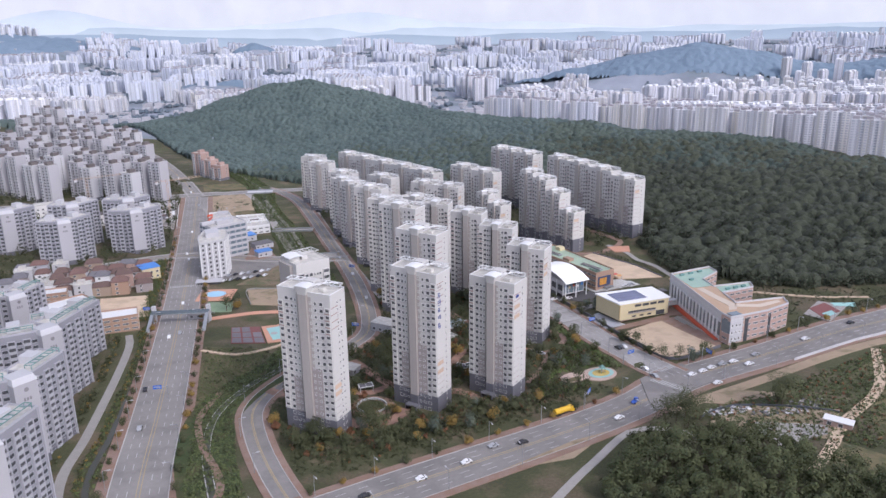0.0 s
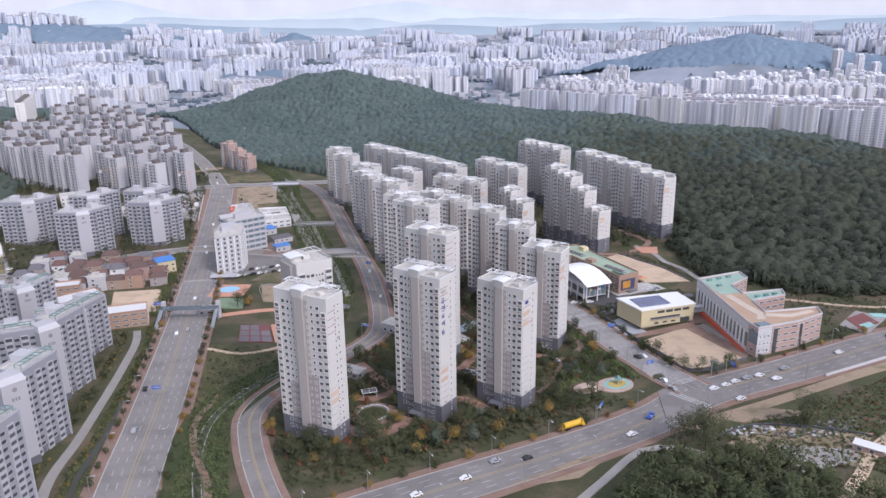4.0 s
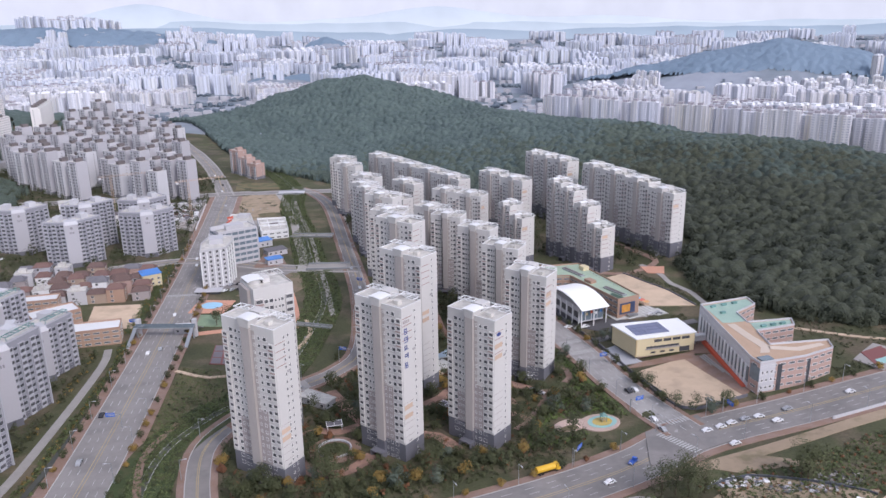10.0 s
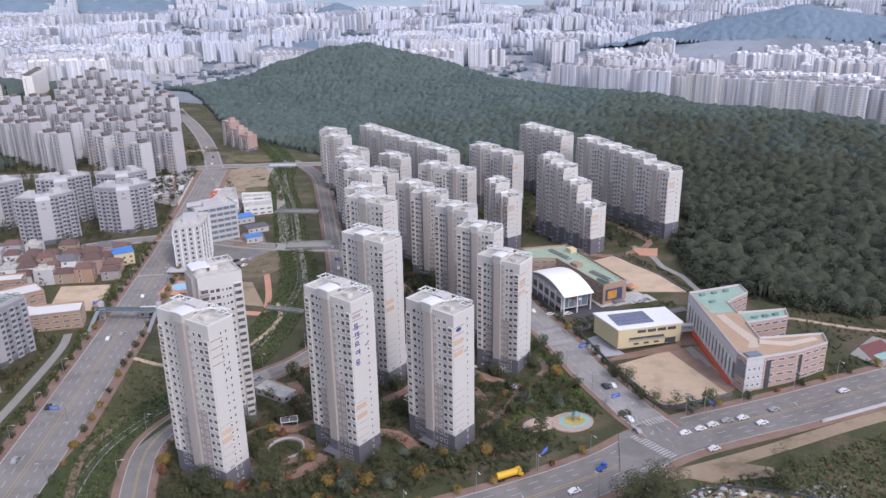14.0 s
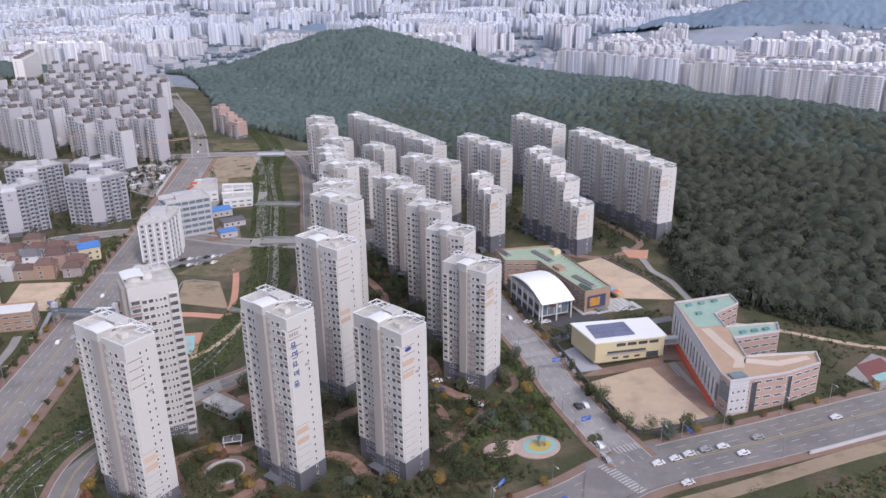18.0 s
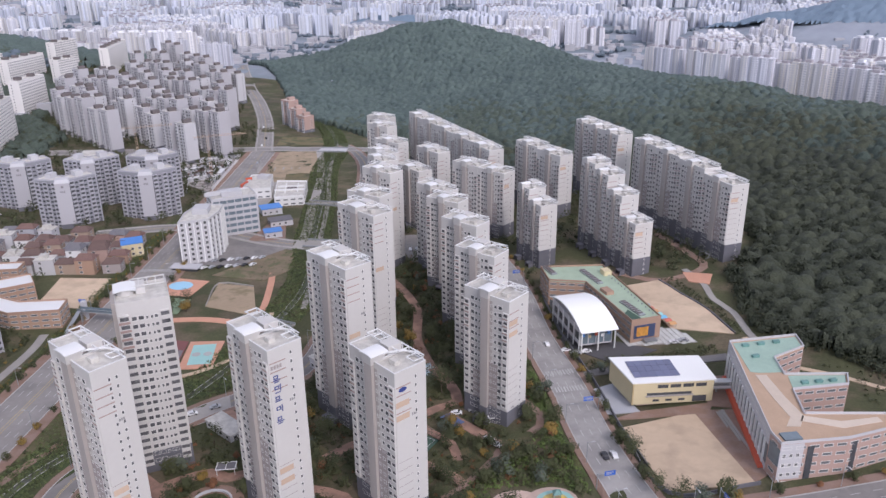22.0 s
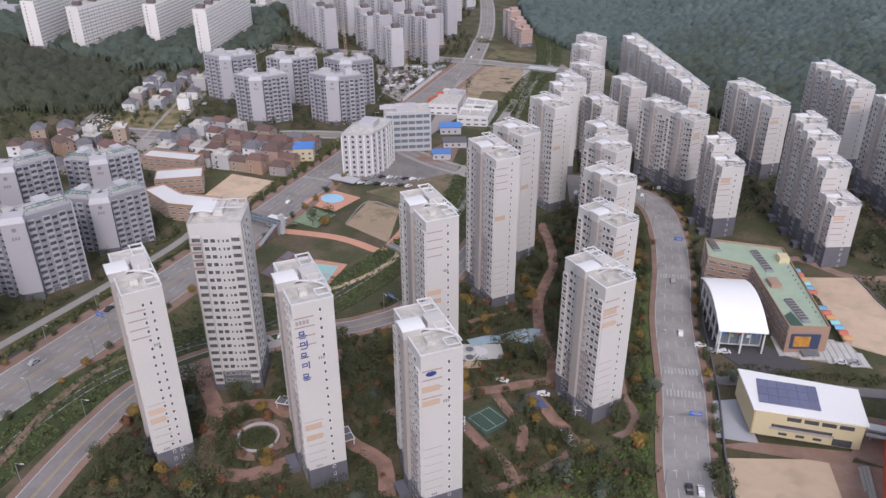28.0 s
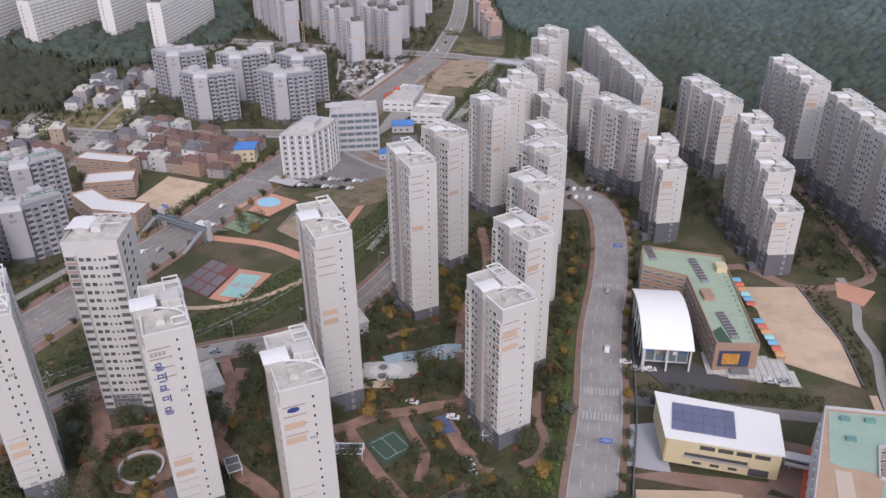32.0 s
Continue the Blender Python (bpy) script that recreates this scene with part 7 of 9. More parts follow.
def leaf_wood(name, xy, size, per, leaf, material, seed, low=0.15):
    """Crowns of many small separate leaf sprays in uneven lumps."""
    r = np.random.default_rng(seed)
    n = len(xy)
    s = np.repeat(size * r.uniform(0.65, 1.35, n), per)
    base = np.repeat(np.column_stack([xy, ground_z(xy[:, 0], xy[:, 1]) if len(xy) > 1 else np.zeros(1)]), per, 0)
    lumps = r.normal(0, 1, (n, 9, 3))
    lumps /= np.linalg.norm(lumps, axis=2)[..., None]
    lumps *= r.uniform(0.2, 0.42, (n, 9, 1))
    pick = r.integers(0, 9, n * per)
    lump = lumps[np.repeat(np.arange(n), per), pick]
    off = r.normal(0, 1, (n * per, 3))
    off /= np.linalg.norm(off, axis=1)[:, None]
    off *= (0.23 * r.uniform(0.55, 1.0, n * per))[:, None]
    cen = (lump + off) * (1, 1, 0.95)
    cen[:, 2] += 0.5 + low
    cen = base + cen * s[:, None]
    soft = (lump + off) * 2.2 + (0, 0, 0.75) + r.normal(0, 0.25, (n * per, 3))
    soft /= np.linalg.norm(soft, axis=1)[:, None]
    face = soft + r.normal(0, 0.28, (n * per, 3))
    face /= np.linalg.norm(face, axis=1)[:, None]
    a = np.cross(face, r.normal(0, 1, (n * per, 3)))
    a /= np.linalg.norm(a, axis=1)[:, None]
    b = np.cross(face, a)
    w = leaf * r.uniform(0.6, 1.4, n * per)[:, None]
    v = np.stack([cen - a * w, cen - b * w * 0.6, cen + a * w, cen + b * w * 0.6], 1)
    return mesh_from_np(name, v.reshape(-1, 3), np.arange(n * per * 4).reshape(-1, 4), material, normals=np.repeat(soft, 4, 0))


def inside(poly, x, y):
    p = np.array(poly, float)
    q = np.roll(p, -1, 0)
    res = np.zeros(len(x), bool)
    for (ax, ay), (bx, by) in zip(p, q):
        cond = ((ay > y) != (by > y)) & (x < (bx - ax) * (y - ay) / (by - ay + 1e-9) + ax)
        res ^= cond
    return res


def scatter(poly, gap, seed):
    p = np.array(poly, float)
    (x0, y0), (x1, y1) = p.min(0), p.max(0)
    gx, gy = np.meshgrid(np.arange(x0, x1, gap), np.arange(y0, y1, gap))
    r = np.random.default_rng(seed)
    x = gx.ravel() + r.uniform(-0.5, 0.5, gx.size) * gap
    y = gy.ravel() + r.uniform(-0.5, 0.5, gx.size) * gap
    k = inside(poly, x, y)
    return np.column_stack([x[k], y[k]])


LINES = [(curve_points(l, 5.0), w) for l, w in ((BOULEVARD, 16), (FAR_BOULEVARD, 9), (FRONT, 15.5), (CROSS, 11), (INNER, 8.5), (CROSSING, 7), (FAR_CROSS, 9), (VILLAGE_ROAD, 6))]
BLOCKS = [o for o in scene.objects if o.parent is None and o.name.split(".")[0] in ("apartment_tower", "apartment_block", "slab_block", "school", "school_wing", "low_building", "house", "office_block", "sports_hall", "assembly_hall")]


def footprints():
    res = []
    for o in BLOCKS:
        box_pts = [c.matrix_basis @ Vector(p) for c in o.children if c.data for p in c.bound_box if c.name.split(".")[0] in ("left_wing", "right_wing", "body", "wall", "upper_body", "gable", "wing")]
        if not box_pts:
            continue
        lo = [min(p[i] for p in box_pts) for i in range(2)]
        hi = [max(p[i] for p in box_pts) for i in range(2)]
        inv = o.matrix_basis.inverted()
        res.append((np.array(inv)[:2, :], lo, hi))
    return res


FEET = footprints()


def clear(xy, gap=2.5, roads=True):
    """Leaves out points on roads and in buildings."""
    keep = np.ones(len(xy), bool)
    for c, w in LINES if roads else ():
        for i in range(0, len(xy), 4000):
            d = np.sqrt(((xy[i:i + 4000, None] - c[None]) ** 2).sum(-1)).min(1)
            keep[i:i + 4000] &= d > w
    for m, lo, hi in FEET:
        l = xy @ m[:, :2].T + m[:, 3]
        keep &= ~((l[:, 0] > lo[0] - gap) & (l[:, 0] < hi[0] + gap) & (l[:, 1] > lo[1] - gap) & (l[:, 1] < hi[1] + gap))
    return xy[keep]


def crown_height(x, y, gap, reach, seed):
    """Height of a closed canopy of uneven domed crowns, and a steady random number of the crown at each place."""
    best, pick = np.zeros_like(x), np.zeros_like(x)
    ix, iy = np.floor(x / gap), np.floor(y / gap)
    for dx in (-1, 0, 1):
        for dy in (-1, 0, 1):
            cx, cy = ix + dx, iy + dy
            h1 = np.mod(np.sin(cx * 127.1 + cy * 311.7 + seed) * 43758.5453, 1.0)
            h2 = np.mod(np.sin(cx * 269.5 + cy * 183.3 + seed) * 24634.6345, 1.0)
            h3 = np.mod(np.sin(cx * 419.2 + cy * 371.9 + seed) * 35412.1234, 1.0)
            d = np.hypot(x - (cx + h1) * gap, y - (cy + h2) * gap) / (gap * (0.5 + 0.34 * h3))
            h = reach * (0.5 + 0.8 * h3) * np.sqrt(np.clip(1 - d * d, 0.0, 1.0))
            pick = np.where(h > best, np.mod(h1 * 7.0 + h2 * 3.0, 1.0), pick)
            best = np.maximum(best, h)
    return best, pick


def canopy_wood(name, poly, cell, gap, reach, material, seed, keep=None, rough=0.3, buildings=4, haze_bands=None):
    """A closed wood: one uneven sheet of crowns that comes down to the ground at its edges."""
    p = np.array(poly, float)
    (x0, y0), (x1, y1) = p.min(0) - 2 * cell, p.max(0) + 2 * cell
    xs, ys = np.arange(x0, x1, cell), np.arange(y0, y1, cell)
    gx, gy = np.meshgrid(xs, ys)
    r = np.random.default_rng(seed)
    gx, gy = gx + r.uniform(-0.38, 0.38, gx.shape) * cell, gy + r.uniform(-0.38, 0.38, gy.shape) * cell
    x, y = gx.ravel(), gy.ravel()
    wob = 6 * np.sin(x * 0.11) * np.sin(y * 0.13)
    ok = inside(poly, x + wob, y - wob)
    top, pick = crown_height(x, y, gap, reach, 3.7)
    if keep is not None:
        ok &= keep(x, y, pick)
    if buildings:
        pts = np.column_stack([x, y])
        for m, lo, hi in FEET:
            l = pts @ m[:, :2].T + m[:, 3]
            ok &= ~((l[:, 0] > lo[0] - buildings) & (l[:, 0] < hi[0] + buildings) & (l[:, 1] > lo[1] - buildings) & (l[:, 1] < hi[1] + buildings))
    ok = ok.reshape(gx.shape)
    core = ok.copy()
    core[1:] &= ok[:-1]
    core[:-1] &= ok[1:]
    core[:, 1:] &= ok[:, :-1]
    core[:, :-1] &= ok[:, 1:]
    z = ground_z(x, y) + np.where(core.ravel(), 1.2 + top + r.uniform(-rough, rough, len(x)), -0.6)
    idx = np.arange(len(x)).reshape(gx.shape)
    quad = ok[:-1, :-1] & ok[1:, :-1] & ok[:-1, 1:] & ok[1:, 1:]
    f = np.stack([idx[:-1, :-1][quad], idx[:-1, 1:][quad], idx[1:, 1:][quad], idx[1:, :-1][quad]], 1)
    used, inv = np.unique(f, return_inverse=True)
    me = mesh_from_np(name, np.column_stack([x, y, z])[used], inv.reshape(-1, 4), material)
    me.attributes.new("crown", "FLOAT", "POINT").data.foreach_set("value", pick[used].astype(np.float32))
    if haze_bands:
        me.polygons.foreach_set("material_index", haze_bands(x, y, pick)[f[:, 0]].astype(np.int32))
    return me


HILL = [(-560, 1330), (-430, 1170), (-330, 1010), (-262, 925), (-205, 885), (-150, 845), (-100, 800), (-60, 775), (20, 715), (62, 712), (112, 660), (160, 590), (142, 540), (150, 476), (178, 458), (205, 441), (260, 437), (420, 430), (640, 480), (700, 600), (480, 720), (400, 800), (330, 930), (250, 1010), (180, 1090), (40, 1260), (-70, 1370), (-170, 1440), (-260, 1475), (-360, 1450), (-480, 1330)]


# Distance bands over the hill; each farther one takes a hazier leaf colour.
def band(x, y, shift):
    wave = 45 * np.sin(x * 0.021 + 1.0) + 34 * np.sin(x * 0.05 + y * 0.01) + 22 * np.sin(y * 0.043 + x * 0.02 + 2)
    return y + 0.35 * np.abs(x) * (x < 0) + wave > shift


hill = canopy_wood("hill_forest", HILL, 1.35, 6.4, 5.4, LEAF_DARK, 12, haze_bands=lambda x, y, p: band(x, y, 720 + 170 * p).astype(int) + band(x, y, 880 + 170 * p).astype(int))
hill.materials.append(LEAF_HAZE_MID)
hill.materials.append(LEAF_HAZE_FAR)
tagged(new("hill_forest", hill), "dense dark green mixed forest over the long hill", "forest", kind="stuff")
near_hill = scatter(HILL, 5.4, 26)
near_hill = clear(near_hill[~band(near_hill[:, 0], near_hill[:, 1], 640) & (near_hill[:, 0] < 460)], 3)
tagged(new("forest_crowns", leaf_wood("forest_crowns", near_hill, 7.4, 80, 0.6, LEAF_CROWN, 27, -0.02)), "dark broadleaf crowns of the near hill forest", "forest", kind="stuff")
edge_pts = curve_points(HILL[8:20], 2.6)
edge_rng = np.random.default_rng(28)
edge_pts = clear(edge_pts + edge_rng.uniform(-2.6, 2.6, edge_pts.shape), 2.5)
tagged(new("forest_edge", leaf_wood("forest_edge", edge_pts, 6.4, 150, 0.46, LEAF_CROWN, 29, -0.1)), "broadleaf trees along the edge of the hill forest", "forest", kind="stuff")
WEST = [(-900, 380), (-470, 400), (-380, 440), (-352, 500), (-392, 545), (-440, 560), (-520, 540), (-700, 560), (-900, 560)]
tagged(new("knoll_forest", canopy_wood("knoll_forest", WEST, 1.7, 6.6, 6.6, LEAF_DARK, 14)), "dark green wood on the knoll below the pale slabs", "forest", kind="stuff")
SLOPE_WOOD = [(-780, 560), (-600, 548), (-440, 562), (-405, 600), (-415, 700), (-430, 745), (-500, 790), (-545, 900), (-600, 1010), (-760, 1000), (-900, 720)]
tagged(new("slope_forest", canopy_wood("slope_forest", SLOPE_WOOD, 2.1, 6.8, 6.0, LEAF_HAZE_MID, 15, buildings=3)), "dark green trees between the pale slabs on the slope", "forest", kind="stuff")
WEST_HILL = [(-1500, 560), (-900, 640), (-740, 800), (-700, 960), (-560, 1080), (-600, 1250), (-900, 1200), (-1100, 1000), (-1500, 800)]
tagged(new("west_forest", canopy_wood("west_forest", WEST_HILL, 3.2, 9.0, 7.0, LEAF_HAZE_FAR, 16, buildings=8)), "dark green wooded hills behind the pale slabs", "forest", kind="stuff")
EAST_HILL = [(200, 2330), (400, 2200), (560, 2120), (720, 2070), (860, 2030), (1000, 1980), (1200, 1880), (1600, 1760), (1700, 2000), (1200, 2200), (1000, 2280), (720, 2400), (400, 2440)]
tagged(new("far_forest", canopy_wood("far_forest", EAST_HILL, 5.0, 12, 5.0, FAR_WOOD, 18, buildings=0)), "distant wooded hill tinted blue-green for haze", "forest", kind="stuff")
KNOLL = [(48, 225), (60, 255), (78, 280), (98, 270), (108, 280), (120, 268), (134, 244), (150, 228), (178, 212), (172, 190), (60, 190)]
knoll_trees = clear(scatter(KNOLL, 5.6, 19))
tagged(new("knoll_wood", leaf_wood("knoll_wood", knoll_trees, 8.0, 420, 0.42, LEAF_OAK, 20)), "dense green broadleaf wood on the knoll by the road", "wood", kind="stuff")


def tree_mesh(height, seed, material, per=620, leaf=0.3):
    return leaf_wood("crown", np.zeros((1, 2)), height, per, leaf, material, seed, 0.1)


def trunk_mesh(height):
    bm = cyl(0, 0, -0.4, height * 0.55, height * 0.03, height * 0.012, 7)
    for a in (0.3, 2.3, 4.4):
        v = [bm.verts.new((0.02 * height * math.cos(a + k), 0.02 * height * math.sin(a + k), height * (0.28 + 0.03 * math.sin(a)))) for k in (0, 2.1, 4.2)]
        tip = bm.verts.new((0.2 * height * math.cos(a), 0.2 * height * math.sin(a), height * 0.58))
        for i in range(3):
            bm.faces.new((v[i], v[(i + 1) % 3], tip))
    return as_mesh("trunk", bm, TRUNK)


KINDS = []
for i, (h, m, lab) in enumerate(((6.0, LEAF, "round green broadleaf tree"), (7.5, LEAF, "tall green broadleaf tree"), (5.0, LEAF, "small green garden tree"), (5.0, LEAF_YELLOW, "small yellow autumn tree"), (4.6, LEAF_RED, "small rust-red autumn tree"), (6.5, LEAF_PINE, "dark green pine-like tree"), (11.0, LEAF, "large dark green roadside tree"))):
    crown, trunk = tree_mesh(h, 40 + i, m, 620 if h < 9 else 1500), trunk_mesh(h)
    t = thing("tree", -70 + i * 0.01, 300, 0, lab + " on grass", "tree", "trees of the grounds")
    part("crown", crown, None, t)
    part("trunk", trunk, None, t)
    KINDS.append(t)

GARDEN = [(-72, 276), (-40, 268), (20, 300), (76, 336), (92, 360), (62, 420), (40, 480), (10, 540), (-40, 560), (-46, 440), (-62, 380), (-84, 330)]
PLAY = [(disc[0], disc[1], disc[2]) for disc in ((-68, 368, 10), (208, 402, 14), (100, 343, 9), (94, 358, 7), (-33.5, 318.5, 8), (73, 345, 10), (61, 344, 8), (-3, 402, 11), (4, 418, 6), (8, 421, 6), (21, 370, 11), (5, 418, 8))]


def off_play(xy):
    keep = np.ones(len(xy), bool)
    for x, y, r in PLAY:
        keep &= np.hypot(xy[:, 0] - x, xy[:, 1] - y) > r
    return xy[keep]


GARDEN_PATHS = [(curve_points(l, 2.0), w) for l, w in WALKS + (([(-118, 200), (-143, 255), (-150, 294), (-161, 350), (-171, 394), (-178, 412)], 5.0), ([(-108, 200), (-133, 255), (-140, 294), (-151, 350), (-163, 400)], 2.0))]


def off_paths(xy):
    keep = np.ones(len(xy), bool)
    for c, w in GARDEN_PATHS:
        keep &= np.sqrt(((xy[:, None] - c[None]) ** 2).sum(-1)).min(1) > w
    return xy[keep]


spots = off_paths(off_play(clear(scatter(GARDEN, 8.8, 21), 3.0)))
rng = random.Random(3)
used = set()


def plant(x, y, weights, s0=0.7, s1=1.25):
    i = rng.choices(range(len(weights)), weights)[0]
    k = KINDS[i]
    m = pose(x, y, gz(x, y), 0, 0, rng.uniform(0, 360))
    t = copy_thing(k, m)
    t.scale = (rng.uniform(s0, s1),) * 3
    return t


for x, y in spots:
    plant(x, y, (4, 3, 4, 3, 3, 2))
# street trees
for line, off, gap, wts in ((BOULEVARD, 13.2, 12, (2, 0, 4, 2, 0, 0)), (BOULEVARD, -13.2, 12, (2, 0, 4, 2, 0, 0)), (FRONT, 13.2, 13, (0, 0, 3, 4, 1, 0)), (CROSS, -8.8, 10, (1, 0, 4, 2, 0, 0))):
    c = curve_points(line, 1.0)
    s = side_of(c)
    for i in range(int(gap), len(c) - 1, gap):
        x, y = c[i] + s[i] * off
        if 200 < y < 640 and -220 < x < 260 and math.hypot(x - 103, y - 338) > 26:
            plant(x, y, wts, 0.55, 0.85)
for x, y in ((88, 287), (93, 289), (98, 293), (103, 290), (96, 283), (137, 297), (140, 299)):
    plant(x, y, (0, 0, 0, 0, 0, 0, 1), 0.85, 1.1)
for x, y in ((126, 355), (119, 351), (113, 352), (105, 354), (101, 362), (97, 372), (93, 381), (88, 431), (82, 432), (-130, 458), (-127, 453), (-133, 450)):
    plant(x, y, (3, 3, 1, 1, 0, 3), 0.8, 1.3)
# dense planting round the water garden and the ring bed
for x, y, wts in ((8, 409, (1, 0, 0, 0, 0, 3, 2)), (13, 404, (1, 0, 0, 0, 0, 3, 2)), (17, 399, (1, 2, 0, 0, 0, 3, 1)), (11, 397, (1, 2, 0, 0, 0, 3)), (20, 407, (1, 2, 0, 0, 0, 3, 1)), (15, 411, (1, 2, 0, 0, 0, 3)), (5, 392, (0, 0, 1, 3, 2, 0)), (2, 384, (0, 0, 1, 2, 4, 0)), (6, 377, (0, 0, 1, 2, 4, 0)),
                  (9, 360, (0, 0, 1, 3, 3, 0)), (-22, 311, (0, 0, 1, 1, 3, 0)), (-26, 326, (2, 0, 1, 1, 1, 0)), (-45, 322, (0, 0, 1, 1, 3, 0)), (-38, 327, (1, 0, 1, 1, 3, 0)), (-50, 310, (0, 0, 2, 2, 2, 0)), (-30, 348, (2, 2, 0, 0, 0, 2)), (-34, 343, (2, 2, 0, 0, 0, 2)), (30, 383, (0, 0, 1, 2, 2, 0)), (35, 377, (0, 0, 1, 3, 1, 0))):
    plant(x, y, wts, 0.85, 1.2)
for k in KINDS:
    k.matrix_basis = pose(*(lambda p: (p[0], p[1], gz(*p)))((-58 + KINDS.index(k) * 4.5, 283 + KINDS.index(k) * 2.4)), 0, 0, 30)


# ---- shrubs ----
def shrubs(name, poly, gap, size, material, seed, label, per=30, leaf=0.34):
    xy = off_paths(off_play(clear(scatter(poly, gap, seed), 1.0)))
    return tagged(new(name, leaf_wood(name, xy, size, per, leaf, material, seed + 1, -0.35)), label, "shrubs", kind="stuff")


shrubs("garden_shrubs", GARDEN, 3.6, 2.4, LEAF, 60, "low green shrubs between the towers", 34, 0.32)
rr = np.random.default_rng(31)
bed = np.column_stack([-33.5 + rr.normal(0, 2.4, 40), 318.5 + rr.normal(0, 2.4, 40)])
tagged(new("ring_planting", leaf_wood("ring_planting", bed, 2.2, 60, 0.26, LEAF, 32, -0.2)), "dark green planting inside the ring wall", "shrubs", kind="stuff")
grove = off_paths(off_play(clear(scatter(GARDEN, 5.2, 33), 3.0)))
tagged(new("garden_grove", leaf_wood("garden_grove", grove, 4.2, 110, 0.34, LEAF, 34)), "green broadleaf trees of the tower garden", "trees", kind="stuff")
tagged(new("rust_grove", leaf_wood("rust_grove", grove[::6] + 2.5, 3.2, 90, 0.3, LEAF_RED, 35)), "rust and orange autumn trees of the tower garden", "trees", kind="stuff")
shrubs("lane_hedge", [(74, 432), (92, 441), (108, 447), (130, 455), (128, 462), (106, 452), (88, 447), (72, 438)], 2.2, 2.8, LEAF, 36, "green hedge along the service lane")
shrubs("field_hedge", [(138, 472), (127, 499), (106, 531), (112, 536), (132, 503), (143, 474)], 2.4, 2.2, LEAF, 37, "hedge and small trees beside the sandy field")
c = curve_points(FRONT[6:], 5.0)
shrubs("roadside_hedge", [tuple(p) for p in c + side_of(c) * 16.2] + [tuple(p) for p in (c + side_of(c) * 24)[::-1]], 2.4, 2.6, LEAF, 38, "dense green hedge along the road below the school")
shrubs("autumn_shrubs", GARDEN, 8.5, 1.9, LEAF_RED, 62, "rust-coloured autumn shrubs between the towers")
SLOPE = [(42, 322), (72, 338), (66, 336), (52, 332), (70, 352), (86, 352), (92, 362), (74, 398), (56, 440), (48, 452), (58, 410), (64, 392), (62, 378), (46, 356)]
shrubs("slope_shrubs", SLOPE, 1.9, 2.6, LEAF_SLOPE, 64, "bright green young planting on the slope", 30)
c = curve_points(CROSS[1:6], 4.0)
STREET_SLOPE = [tuple(p) for p in c + side_of(c) * 10.5] + [tuple(p) for p in (c + side_of(c) * 17.5)[::-1]]
shrubs("street_slope_shrubs", STREET_SLOPE, 2.2, 1.7, LEAF_SLOPE, 65, "young green planting on the grass slope", 24)
BANK = [(-60, 262), (-40, 262), (50, 312), (76, 330), (60, 334), (20, 312), (-40, 276), (-70, 290)]
shrubs("bank_shrubs", BANK, 2.7, 2.4, LEAF, 66, "green hedge shrubs on the roadside bank")
c = curve_points(STREAM, 5.0)
strip = [tuple(p) for p in c + side_of(c) * 12] + [tuple(p) for p in (c - side_of(c) * 11)[::-1]]
shrubs("stream_shrubs", strip, 1.7, 2.1, LEAF_FRESH, 68, "rough green growth on the stream banks", 26)
shrubs("stream_bushes", strip, 4.2, 2.6, LEAF, 69, "dark bushes on the stream banks", 40)
c = curve_points(BOULEVARD[1:7], 5.0)
VERGE = [tuple(p) for p in c + side_of(c) * 16.3] + [tuple(p) for p in (c + side_of(c) * 23)[::-1]]
MEADOW = [(-104, 300), (-118, 340), (-128, 392), (-104, 392), (-88, 380), (-100, 330)]
shrubs("meadow_weeds", MEADOW, 1.7, 1.4, LEAF_FRESH, 86, "rough weeds on the meadow by the boulevard", 14, 0.3)
shrubs("meadow_bushes", MEADOW, 6.5, 2.4, LEAF, 87, "scattered dark bushes on the meadow", 40)
c = curve_points([(-118, 200), (-143, 255), (-150, 294), (-161, 350), (-171, 394), (-178, 412)], 5.0)
for off, sd in ((5.2, 101), (-5.2, 103)):
    lane_side = [tuple(p) for p in c + side_of(c) * off] + [tuple(p) for p in (c + side_of(c) * off * 1.75)[::-1]]
    shrubs("lane_bushes", lane_side, 2.1, 2.5, LEAF, sd, "green bushes along the paved lane")
    shrubs("lane_autumn_bushes", lane_side, 4.0, 2.3, LEAF_YELLOW, sd + 1, "yellow autumn bushes along the paved lane")
FIELD_EDGE = [(-140, 500), (-108, 500), (-88, 545), (-118, 550)]
shrubs("plot_weeds", FIELD_EDGE, 4.5, 1.3, LEAF, 88, "weeds on the open plots", 14, 0.3)
shrubs("verge_shrubs", VERGE, 1.7, 2.7, LEAF_FRESH, 70, "mixed verge of green and yellow shrubs")
shrubs("verge_autumn", VERGE, 4.2, 2.4, LEAF_YELLOW, 72, "yellow verge shrubs")
WASTE = [(98, 296), (150, 316), (215, 354), (330, 400), (330, 330), (220, 290), (165, 250), (140, 262)]
shrubs("waste_shrubs", WASTE, 2.3, 2.0, LEAF_FRESH, 74, "weeds and brambles on the waste ground", 24)
EAST_FIELD = [(150, 440), (180, 430), (185, 398), (240, 410), (330, 440), (330, 432), (250, 432), (205, 436), (176, 452)]
shrubs("waste_brush", WASTE, 4.6, 2.8, LEAF, 75, "dark brush on the waste ground", 34)
shrubs("waste_dry_brush", WASTE, 5.2, 1.8, LEAF_RED, 77, "dry brown brush on the waste ground", 24)
shrubs("field_shrubs", EAST_FIELD, 3.2, 2.0, LEAF, 76, "green allotment growth below the wood", 24)
